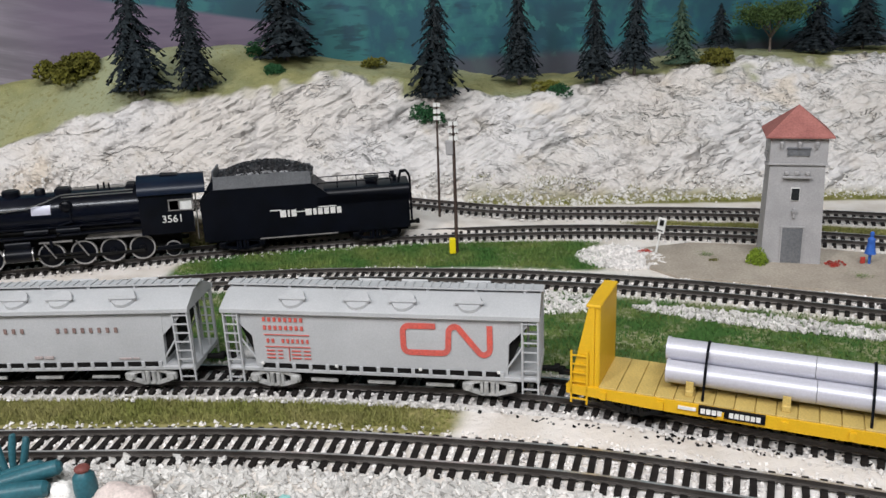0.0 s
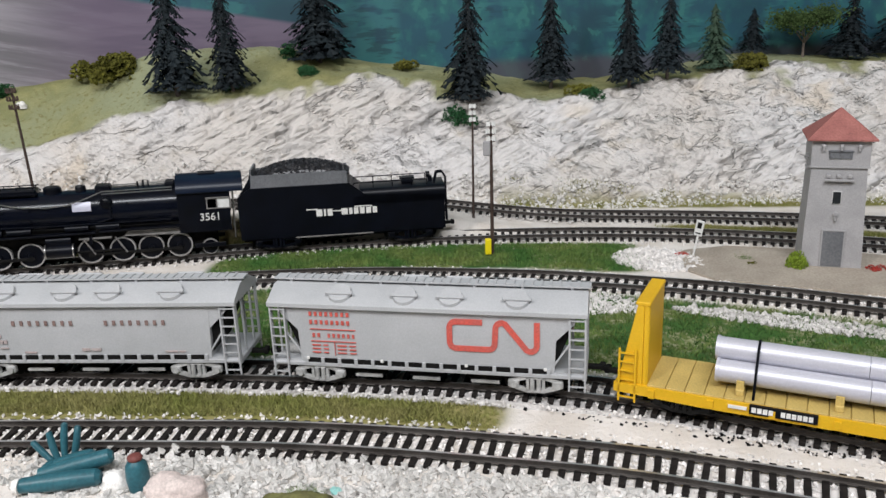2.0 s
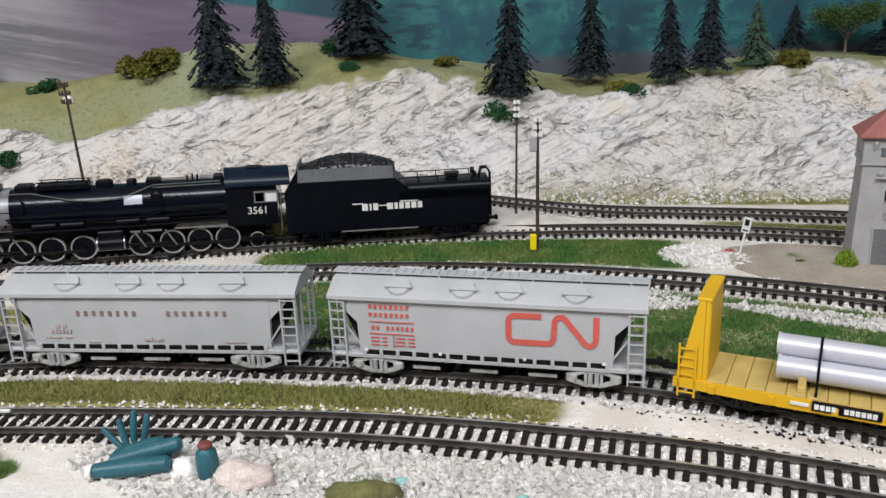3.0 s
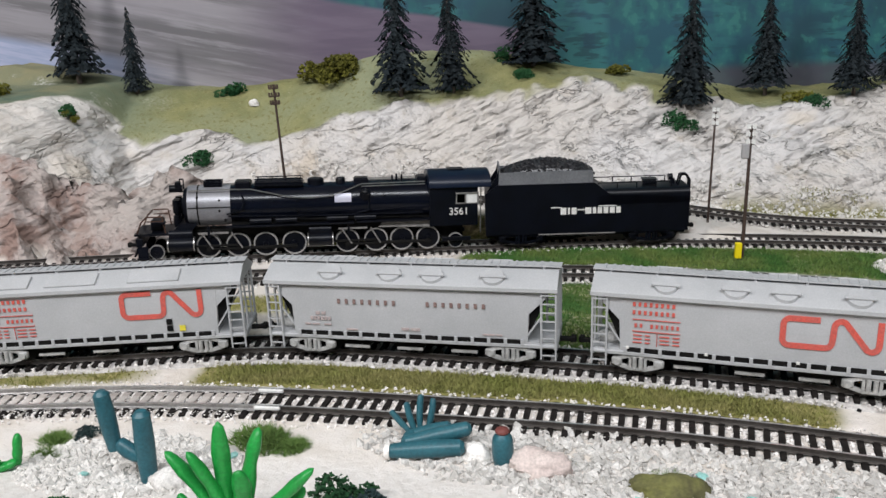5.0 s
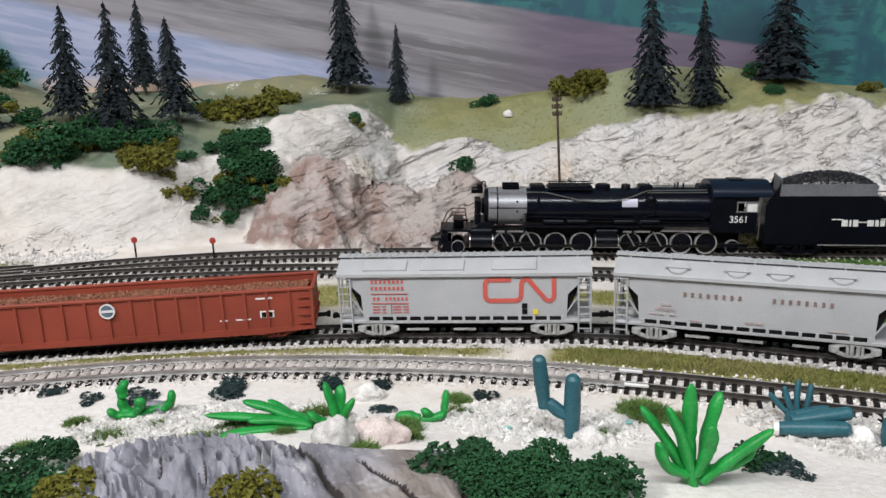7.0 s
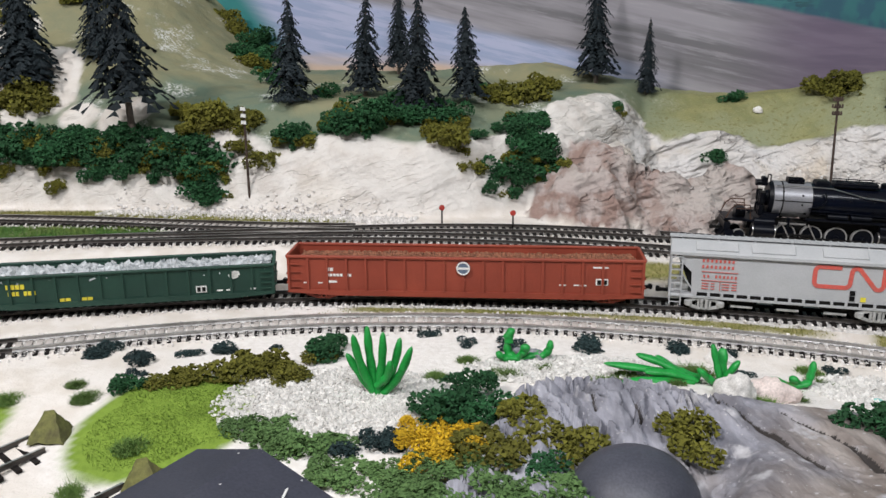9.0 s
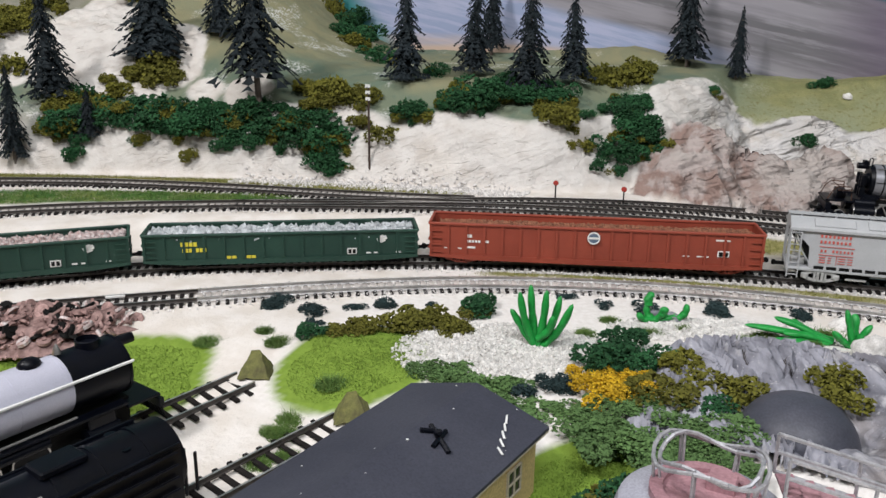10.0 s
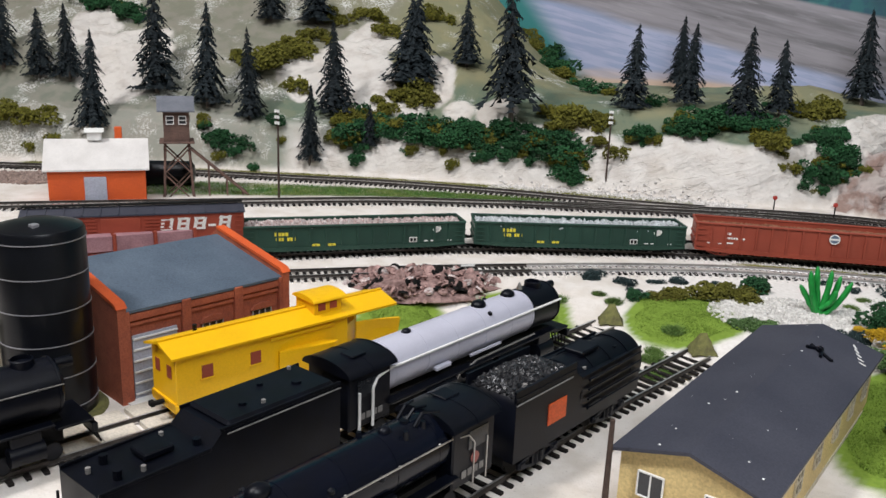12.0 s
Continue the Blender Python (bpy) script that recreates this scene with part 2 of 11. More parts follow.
# ---- mesh tools ----
def part(name, bm, material, parent=None, label="", smooth=35.0):
    """Links a bmesh as one mesh object, under a thing or a part."""
    me = bpy.data.meshes.new(name)
    bmesh.ops.recalc_face_normals(bm, faces=bm.faces)
    bm.to_mesh(me)
    bm.free()
    me.materials.append(M[material] if isinstance(material, str) else material)
    if smooth:
        me.polygons.foreach_set("use_smooth", [True] * len(me.polygons))
        me.set_sharp_from_angle(angle=radians(smooth))
    ob = new(name, me)
    ob.parent = parent
    return tagged(ob, label)


def raw(name, verts, faces, material, parent=None, label=""):
    me = bpy.data.meshes.new(name)
    me.from_pydata(verts, [], faces)
    me.materials.append(M[material] if isinstance(material, str) else material)
    ob = new(name, me)
    ob.parent = parent
    return tagged(ob, label)


def again(ob, m, parent=None):
    """The same mesh once more, as an object of its own."""
    o = new(ob.name.split(".")[0], ob.data)
    o.parent, o.matrix_basis = parent, m
    return o


def thing(name, label, category, group="", m=None, kind=""):
    ob = new(name)
    ob.empty_display_size = 0.01
    if m is not None:
        ob.matrix_basis = m
    return tagged(ob, label, category, group, kind)


def bm_new():
    return bmesh.new()


def box(bm, cx, cy, cz, sx, sy, sz, bevel=0.0, m=None):
    vs = bmesh.ops.create_cube(bm, size=1.0)["verts"]
    for v in vs:
        v.co = Vector((v.co.x * sx + cx, v.co.y * sy + cy, v.co.z * sz + cz))
    if bevel:
        es = list({e for v in vs for e in v.link_edges})
        got = bmesh.ops.bevel(bm, geom=es, offset=bevel, segments=1, affect="EDGES", clamp_overlap=True)
        vs = list({v for f in got["faces"] for v in f.verts} | {v for v in vs if v.is_valid})
    if m is not None:
        bmesh.ops.transform(bm, matrix=m, verts=vs)
    return bm


def rod(bm, p0, p1, r0, r1=None, n=10):
    p0, p1 = Vector(p0), Vector(p1)
    r1 = r0 if r1 is None else r1
    d = p1 - p0
    m = Matrix.Translation((p0 + p1) / 2) @ d.to_track_quat("Z", "Y").to_matrix().to_4x4()
    bmesh.ops.create_cone(bm, cap_ends=True, cap_tris=False, segments=n, radius1=r0, radius2=max(r1, 1e-6), depth=d.length, matrix=m)
    return bm


def pipe_run(bm, pts, r, n=6):
    for a, b in zip(pts[:-1], pts[1:]):
        rod(bm, a, b, r, r, n)
    return bm


def ball(bm, c, r, sub=2, scale=(1, 1, 1)):
    m = Matrix.Translation(c) @ Matrix.Diagonal((*scale, 1))
    bmesh.ops.create_icosphere(bm, subdivisions=sub, radius=r, matrix=m)
    return bm


def prism(bm, outline, axis, lo, hi):
    """An outline pushed along an axis: for 'y' it is drawn in x, z; for 'x' in y, z; for 'z' in x, y."""
    def at(p, k):
        return {"y": (p[0], k, p[1]), "x": (k, p[0], p[1]), "z": (p[0], p[1], k)}[axis]

    a = [bm.verts.new(at(p, lo)) for p in outline]
    b = [bm.verts.new(at(p, hi)) for p in outline]
    n = len(outline)
    bm.faces.new(a[::-1])
    bm.faces.new(b)
    for i in range(n):
        bm.faces.new((a[i], a[(i + 1) % n], b[(i + 1) % n], b[i]))
    return bm


def lathe(bm, profile, c=(0, 0, 0), n=24):
    rings = []
    for r, z in profile:
        rings.append([bm.verts.new((c[0] + r * math.cos(2 * math.pi * i / n), c[1] + r * math.sin(2 * math.pi * i / n), c[2] + z)) for i in range(n)])
    for a, b in zip(rings[:-1], rings[1:]):
        for i in range(n):
            bm.faces.new((a[i], a[(i + 1) % n], b[(i + 1) % n], b[i]))
    bm.faces.new(rings[0][::-1])
    bm.faces.new(rings[-1])
    return bm


def ring(bm, c, r_out, r_in, width, axis="y", n=20):
    """A flat hoop: a tyre or a band."""
    def at(r, a, w):
        u, v = r * math.cos(a), r * math.sin(a)
        return {"y": (c[0] + u, c[1] + w, c[2] + v), "x": (c[0] + w, c[1] + u, c[2] + v), "z": (c[0] + u, c[1] + v, c[2] + w)}[axis]

    loops = [[bm.verts.new(at(r, 2 * math.pi * i / n, w)) for i in range(n)] for r, w in ((r_out, -width / 2), (r_out, width / 2), (r_in, width / 2), (r_in, -width / 2))]
    for k in range(4):
        a, b = loops[k], loops[(k + 1) % 4]
        for i in range(n):
            bm.faces.new((a[i], a[(i + 1) % n], b[(i + 1) % n], b[i]))
    return bm


def chips(count, place, size, seed, flat=1.0, kinds=8, leaf=False):
    """Many small angular stones or flakes, as vertices and faces. place(rng) gives a point and a size factor."""
    rng = random.Random(seed)
    base = ((1, 0, 0), (-1, 0, 0), (0, 1, 0), (0, -1, 0), (0, 0, 1), (0, 0, -1))
    tri = ((0, 2, 4), (2, 1, 4), (1, 3, 4), (3, 0, 4), (2, 0, 5), (1, 2, 5), (3, 1, 5), (0, 3, 5))
    if leaf:
        base, tri = ((1, 0, -0.5), (-0.5, 0.87, -0.5), (-0.5, -0.87, -0.5), (0, 0, 0.9)), ((0, 1, 2), (0, 1, 3), (1, 2, 3), (2, 0, 3))
    shapes = []
    for k in range(kinds * 6):
        q = Euler((rng.uniform(0, 6.3), rng.uniform(0, 6.3), rng.uniform(0, 6.3))).to_matrix()
        shapes.append([q @ Vector([c * rng.uniform(0.55, 1.25) for c in v]) for v in base])
    verts, faces = [], []
    for i in range(count):
        got = place(rng)
        if got is None:
            continue
        (x, y, z), f = got
        s, shape, n = size * f * rng.uniform(0.6, 1.4), shapes[rng.randrange(len(shapes))], len(verts)
        verts += [(x + s * v.x, y + s * v.y, z + s * flat * v.z) for v in shape]
        faces += [(n + a, n + b, n + c) for a, b, c in tri]
    return verts, faces


# ---- the lie of the land ----
def sstep(t):
    t = np.clip(t, 0.0, 1.0)
    return t * t * (3 - 2 * t)


def vnoise(x, y, seed=0):
    """Smooth value noise on a unit lattice, -1 to 1."""
    x, y = np.asarray(x, float), np.asarray(y, float)
    xi, yi = np.floor(x).astype(np.int64), np.floor(y).astype(np.int64)
    fx, fy = x - xi, y - yi
    fx, fy = fx * fx * (3 - 2 * fx), fy * fy * (3 - 2 * fy)

    def h(a, b):
        n = (a * 374761393 + b * 668265263 + seed * 974634777) & 0x7FFFFFFF
        n = ((n ^ (n >> 13)) * 1274126177) & 0x7FFFFFFF
        return ((n ^ (n >> 16)) & 0xFFFF) / 32767.5 - 1.0

    top = h(xi, yi) * (1 - fx) + h(xi + 1, yi) * fx
    bot = h(xi, yi + 1) * (1 - fx) + h(xi + 1, yi + 1) * fx
    return top * (1 - fy) + bot * fy


def fnoise(x, y, octaves=4, seed=0):
    total, amp, s = 0.0, 0.5, 1.0
    for k in range(octaves):
        total = total + amp * vnoise(x * s, y * s, seed + 7 * k)
        amp, s = amp * 0.5, s * 2.03
    return total


def seg_offset(x, y, line):
    """Signed distance to a polyline that runs from right to left: positive behind it."""
    best, sign = np.full(np.shape(x), 9.0), np.ones(np.shape(x))
    for (ax, ay), (bx, by) in zip(line[:-1], line[1:]):
        dx, dy = bx - ax, by - ay
        t = np.clip(((x - ax) * dx + (y - ay) * dy) / (dx * dx + dy * dy), 0, 1)
        px, py = x - ax - t * dx, y - ay - t * dy
        d = np.hypot(px, py)
        side = np.where(dx * py - dy * px < 0, 1.0, -1.0)
        sign = np.where(d < best, side, sign)
        best = np.minimum(best, d)
    return best * sign


MAIN_LINE = [(0.9, -0.05), (0.40, 0.20), (0.162, 0.312), (0.078, 0.347), (-0.024, 0.369), (-0.133, 0.383), (-0.225, 0.390), (-0.309, 0.380), (-0.412, 0.362), (-0.554, 0.314), (-0.656, 0.267), (-0.745, 0.208), (-0.829, 0.142), (-0.932, 0.031), (-1.04, -0.10), (-1.25, -0.38)]
FRONT_LINE = [(-0.20, 0.332), (-0.40, 0.316), (-0.534, 0.2725), (-0.70, 0.165), (-0.806, 0.068), (-0.97, -0.10), (-1.15, -0.27), (-1.6, -0.70)]
CLIFF_FOOT = [(-0.40, 0.66), (-0.52, 0.535), (-0.62, 0.455), (-0.70, 0.425), (-0.80, 0.398), (-0.90, 0.360), (-1.0, 0.324), (-1.08, 0.280), (-1.2, 0.212), (-1.4, 0.10), (-1.7, -0.07), (-2.4, -0.47)]
ROCK_SPOTS = [(-1.155, 0.400, 0.050), (-1.20, 0.352, 0.034), (-1.105, 0.388, 0.030), (-1.035, 0.425, 0.036), (-0.985, 0.410, 0.026), (-0.945, 0.422, 0.024), (-1.40, 0.250, 0.050), (-1.50, 0.258, 0.034), (-1.155, 0.455, 0.040), (-1.04, 0.382, 0.020)]
HILL_X = [-0.80, -0.64, -0.58, -0.50, -0.42, -0.36, -0.27, -0.17, -0.065, 0.01, 0.10, 0.20, 0.32, 0.43, 0.60]
HILL_FOOT = [(0.66, 0.02), (0.66, 0.02), (0.66, 0.02), (0.67, 0.02), (0.69, 0.02), (0.706, 0.018), (0.706, 0.018), (0.708, 0.018), (0.708, 0.016), (0.706, 0.012), (0.70, 0.008), (0.695, 0.004), (0.69, 0.0), (0.67, 0.0), (0.66, 0.0)]
HILL_ROCK = [(0.70, 0.09), (0.695, 0.085), (0.69, 0.076), (0.705, 0.078), (0.722, 0.074), (0.737, 0.062), (0.748, 0.088), (0.768, 0.096), (0.80, 0.110), (0.797, 0.097), (0.805, 0.074), (0.82, 0.088), (0.834, 0.098), (0.85, 0.095), (0.87, 0.092)]
HILL_CREST = [(0.76, 0.125), (0.775, 0.139), (0.783, 0.128), (0.79, 0.110), (0.80, 0.106), (0.81, 0.113), (0.824, 0.135), (0.838, 0.134), (0.85, 0.113), (0.86, 0.104), (0.873, 0.085), (0.888, 0.086), (0.905, 0.104), (0.92, 0.094), (0.94, 0.094)]


def shelf(x):
    return 0.022 * sstep((-0.15 - x) / 0.5)


def land(x, y, rough=True):
    """Height of the ground, and how much of it is turf, plaster rock and red rock."""
    x, y = np.asarray(x, float), np.asarray(y, float)
    back = seg_offset(x, y, MAIN_LINE)
    z = shelf(x) * sstep((back - 0.022) / 0.05)
    yard = sstep((-0.34 - x) / 0.14) * sstep((0.130 - y) / 0.12) * sstep((-0.024 - seg_offset(x, y, FRONT_LINE)) / 0.05)
    z = z - 0.016 * yard
    # bank that carries the rear track
    bank = sstep((y - 0.612) / 0.02) * sstep((0.10 - x) / 0.16)
    z = np.where(bank > 0, np.maximum(z, 0.017 * bank), z)
    # low mound under the cactus garden
    z = z + 0.014 * sstep((0.285 - y) / 0.09) * sstep((x + 0.47) / 0.1) * sstep((-0.02 - x) / 0.1) * sstep((y - 0.05) / 0.09)
    hollow = sstep((-0.315 - x) / 0.03) * sstep((x + 0.412) / 0.03) * sstep((0.186 - y) / 0.05) * sstep((y - 0.095) / 0.03)
    z = z - 0.020 * hollow
    red = bank * sstep((0.638 - y) / 0.012) * sstep((-0.02 - x) / 0.1)
    # the long hill before the backdrop
    fy, fz = (np.interp(x, HILL_X, [p[k] for p in HILL_FOOT]) for k in (0, 1))
    ry, rz = (np.interp(x, HILL_X, [p[k] for p in HILL_ROCK]) for k in (0, 1))
    cy, cz = (np.interp(x, HILL_X, [p[k] for p in HILL_CREST]) for k in (0, 1))
    wob = 0.010 * fnoise(x * 22, y * 5, 3, 3)
    a = (y + wob - fy) / (ry - fy)
    b = (y + wob * 0.5 - ry) / (cy - ry)
    hill = np.where(a < 1, fz + (rz - fz) * np.clip(a, 0, 1) ** 0.85, rz + (cz - rz) * np.clip(b, 0, 1))
    on = sstep((y - fy) / 0.006)
    z = np.where(on > 0, np.maximum(z, hill * on), z)
    rock = on * sstep((1.04 + 0.35 * fnoise(x * 30, y * 30, 3, 5) - a) / 0.12)
    turf = on * (1 - rock)
    # the mountain in the corner, in steps
    r = seg_offset(x, y, CLIFF_FOOT)
    r = r + 0.012 * fnoise(x * 18, y * 18, 3, 11) * sstep(r / 0.03)
    far = sstep((-0.78 - x - 0.42 * (y - 0.40)) / (0.24 + 0.34 * np.clip(y - 0.40, 0, 1)))
    low = np.interp(r, [0.0, 0.035, 0.075, 0.14, 0.30, 0.8], [0.022, 0.084, 0.112, 0.118, 0.122, 0.125])
    tall = np.interp(r, [0.0, 0.026, 0.052, 0.100, 0.130, 0.19, 0.25, 0.30, 0.50, 0.9], [0.022, 0.076, 0.086, 0.112, 0.154, 0.178, 0.215, 0.265, 0.37, 0.49])
    mount = low * (1 - far) + tall * far
    mount = mount * sstep((-0.43 - x) / 0.10)
    in_m = sstep(r / 0.004)
    higher = (mount > z) & (r > 0)
    z = np.where(higher, mount, z)
    ledge = fnoise(x * 9, y * 9, 3, 21)
    face = sstep((0.046 + 0.06 * sstep((x + 0.60) / 0.08) + 0.03 * ledge - r) / 0.008) * (1 - 0.9 * sstep((-1.10 - x + 0.10 * ledge) / 0.05))
    for sx, sy, sr in ROCK_SPOTS:
        face = np.maximum(face, sstep((sr * (1.25 + 0.9 * ledge) + 0.010 * fnoise(x * 45, y * 45, 2, 23) - np.hypot(x - sx, y - sy)) / 0.008))
    rock = np.where(higher, np.clip(face, 0, 1) * in_m, rock)
    red = np.where(higher | (x < -0.5), 0.0, red)
    turf = np.where(higher, (1 - np.clip(face, 0, 1)) * in_m, turf)
    # two lumps of reddish rock beside the line
    for cx, cyy, rx, ryy, h in ((-0.505, 0.565, 0.100, 0.072, 0.064), (-0.385, 0.612, 0.062, 0.050, 0.056), (-0.44, 0.572, 0.09, 0.048, 0.040), (-0.565, 0.540, 0.07, 0.045, 0.042)):
        q = np.hypot((x - cx) / rx, (y - cyy) / ryy) + 0.42 * np.abs(fnoise(x * 24 + y * 9, y * 24 - x * 6, 4, 31)) * 2 - 0.10
        lump = shelf(x) + h * np.clip(1 - np.maximum(q, 0) ** 1.25, 0, 1)
        up = (lump > z) & (q < 1)
        z = np.where(up, lump, z)
        red = np.where(up, 1.0, red)
        rock, turf = np.where(up, 0.0, rock), np.where(up, 0.0, turf)
    if rough:
        hard = np.clip(rock + red, 0, 1)
        crag = 1 - 2 * np.abs(fnoise(x * 40, (y + z) * 52, 4, 47))
        z = z + hard * (0.0050 * (crag - 0.4) + 0.0020 * fnoise(x * 150, (y + z) * 150, 2, 53))
        z = z + red * 0.012 * (0.35 - np.abs(fnoise(x * 26 + 5, (y + z) * 34, 4, 49)) * 2)
        z = z + turf * (0.0022 * fnoise(x * 60, y * 60, 3, 61))
        open_land = np.clip(1 - hard - turf, 0, 1)
        z = z + open_land * 0.0007 * fnoise(x * 70, y * 70, 3, 71)
    return z, turf, rock, red


def chisel(x, y, z):
    """Knife strokes in wet plaster: long slanting ridges, stepped and broken."""
    v = z + 0.55 * y
    warp = fnoise(x * 9, v * 14, 3, 81)
    slant = v * 62 - x * (17 + 6 * vnoise(x * 3, v * 5, 83)) + 2.2 * warp
    a = fnoise(x * 12 + warp, slant * 0.55, 3, 85) * 2.6
    flake = a - np.floor(a)
    return 0.0060 * (flake - 0.5) + 0.0050 * fnoise(x * 24, v * 28, 4, 91)


def level(x, y):
    return float(land(np.array([x]), np.array([y]), False)[0][0])


# ---- the ground sheet, backdrop and room ----
def node(nt, kind, **values):
    n = nt.nodes.new(kind)
    for key, v in values.items():
        n.inputs[key.replace("_", " ")].default_value = v
    return n


def calc(nt, op, a, b=None, c=None):
    n = nt.nodes.new("ShaderNodeMath")
    n.operation = op
    for k, v in enumerate((a, b, c)):
        if v is None:
            continue
        if isinstance(v, (int, float)):
            n.inputs[k].default_value = v
        else:
            nt.links.new(v, n.inputs[k])
    return n.outputs[0]


def ramp_to(nt, v, lo, hi):
    n = nt.nodes.new("ShaderNodeMapRange")
    n.interpolation_type = "SMOOTHSTEP"
    n.inputs["From Min"].default_value, n.inputs["From Max"].default_value = lo, hi
    nt.links.new(v, n.inputs["Value"])
    return n.outputs["Result"]


def blend(nt, f, a, b):
    n = nt.nodes.new("ShaderNodeMix")
    n.data_type = "RGBA"
    nt.links.new(f, n.inputs["Factor"])
    for key, v in (("A", a), ("B", b)):
        if isinstance(v, tuple):
            n.inputs[key].default_value = (*v, 1)
        else:
            nt.links.new(v, n.inputs[key])
    return n.outputs["Result"]


def noise_of(nt, vec, scale, detail=4.0, rough=0.55):
    n = node(nt, "ShaderNodeTexNoise", Scale=scale, Detail=detail, Roughness=rough)
    nt.links.new(vec, n.inputs["Vector"])
    return n.outputs["Fac"]


def ground_material():
    m = bpy.data.materials.new("ground_cover")
    m.use_nodes = True
    nt = m.node_tree
    p = nt.nodes["Principled BSDF"]
    pos = nt.nodes.new("ShaderNodeNewGeometry").outputs["Position"]
    big, mid, fine, grit = (noise_of(nt, pos, s) for s in (7.0, 45.0, 260.0, 1100.0))

    def mask(name):
        n = nt.nodes.new("ShaderNodeAttribute")
        n.attribute_name = name
        return n.outputs["Fac"]

    sand = blend(nt, ramp_to(nt, mid, 0.35, 0.65), (0.76, 0.715, 0.67), (0.66, 0.605, 0.545))
    sand = blend(nt, ramp_to(nt, grit, 0.62, 0.78), sand, (0.36, 0.32, 0.28))
    sand = blend(nt, ramp_to(nt, mask("plaster"), 0.0, 1.0), sand, blend(nt, ramp_to(nt, fine, 0.3, 0.7), (0.80, 0.765, 0.735), (0.71, 0.67, 0.63)))
    turf = blend(nt, ramp_to(nt, mid, 0.36, 0.62), (0.29, 0.28, 0.125), (0.22, 0.225, 0.10))
    turf = blend(nt, ramp_to(nt, big, 0.40, 0.60), turf, (0.29, 0.31, 0.19))
    turf = blend(nt, ramp_to(nt, fine, 0.52, 0.68), turf, (0.205, 0.195, 0.085))
    turf = blend(nt, ramp_to(nt, grit, 0.60, 0.70), turf, (0.42, 0.40, 0.24))
    sep = nt.nodes.new("ShaderNodeSeparateXYZ")
    nt.links.new(pos, sep.inputs[0])
    sage = blend(nt, ramp_to(nt, mid, 0.4, 0.6), (0.135, 0.180, 0.130), (0.175, 0.205, 0.140))
    tan = blend(nt, ramp_to(nt, mid, 0.4, 0.62), (0.270, 0.255, 0.150), (0.235, 0.235, 0.145))
    grey = blend(nt, ramp_to(nt, mid, 0.4, 0.6), (0.215, 0.220, 0.180), (0.275, 0.260, 0.225))
    high = calc(nt, "ADD", sep.outputs["Z"], calc(nt, "MULTIPLY", calc(nt, "SUBTRACT", big, 0.5), 0.10))
    moss = blend(nt, ramp_to(nt, high, 0.108, 0.132), sage, tan)
    far_end = ramp_to(nt, calc(nt, "ADD", sep.outputs["X"], calc(nt, "MULTIPLY", calc(nt, "SUBTRACT", big, 0.5), 0.3)), -1.12, -1.24)
    moss = blend(nt, calc(nt, "MULTIPLY", far_end, 0.8), moss, grey)
    patch = noise_of(nt, pos, 13.0, 6.0, 0.7)
    dust = calc(nt, "MULTIPLY", ramp_to(nt, calc(nt, "ADD", patch, calc(nt, "MULTIPLY", far_end, 0.06)), 0.55, 0.66), ramp_to(nt, noise_of(nt, pos, 420.0, 3.0), 0.46, 0.56))
    moss = blend(nt, dust, moss, (0.66, 0.66, 0.63))
    turf = blend(nt, mask("moss"), turf, moss)

    def slanted(turn, stretch, scale, detail, rough=0.55):
        m1, m2 = nt.nodes.new("ShaderNodeMapping"), nt.nodes.new("ShaderNodeMapping")
        m1.inputs["Rotation"].default_value, m2.inputs["Scale"].default_value = turn, stretch
        nt.links.new(pos, m1.inputs["Vector"])
        nt.links.new(m1.outputs["Vector"], m2.inputs["Vector"])
        return noise_of(nt, m2.outputs["Vector"], scale, detail, rough)

    # overlapping knife strokes: each flake rises slowly and breaks off
    calm = ramp_to(nt, noise_of(nt, pos, 11.0, 2.0), 0.40, 0.62)
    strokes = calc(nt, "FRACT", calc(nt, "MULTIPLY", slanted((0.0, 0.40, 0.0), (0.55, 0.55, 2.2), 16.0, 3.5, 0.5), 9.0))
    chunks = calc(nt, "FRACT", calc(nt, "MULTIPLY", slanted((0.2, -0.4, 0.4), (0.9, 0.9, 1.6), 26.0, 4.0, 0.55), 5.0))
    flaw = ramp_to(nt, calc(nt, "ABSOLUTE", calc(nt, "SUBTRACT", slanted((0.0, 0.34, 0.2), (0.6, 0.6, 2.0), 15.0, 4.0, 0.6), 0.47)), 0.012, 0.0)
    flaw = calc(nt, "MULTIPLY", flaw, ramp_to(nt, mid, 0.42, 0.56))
    rock = blend(nt, ramp_to(nt, big, 0.35, 0.65), (0.64, 0.60, 0.56), (0.68, 0.66, 0.65))
    rock = blend(nt, ramp_to(nt, mid, 0.55, 0.75), rock, (0.56, 0.51, 0.45))
    rock = blend(nt, calc(nt, "MULTIPLY", ramp_to(nt, noise_of(nt, pos, 12.0, 3.0), 0.56, 0.68), 0.6), rock, (0.66, 0.56, 0.44))
    # stroke edges, chunk edges and cracks tinted darker: crease shade in the colour
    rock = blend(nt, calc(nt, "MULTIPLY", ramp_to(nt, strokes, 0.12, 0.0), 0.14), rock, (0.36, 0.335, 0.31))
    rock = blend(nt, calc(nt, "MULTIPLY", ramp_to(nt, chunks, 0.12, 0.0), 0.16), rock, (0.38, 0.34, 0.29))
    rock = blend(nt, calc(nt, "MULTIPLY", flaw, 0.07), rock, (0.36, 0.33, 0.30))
    plain = blend(nt, ramp_to(nt, mid, 0.42, 0.66), (0.70, 0.665, 0.62), (0.60, 0.555, 0.51))
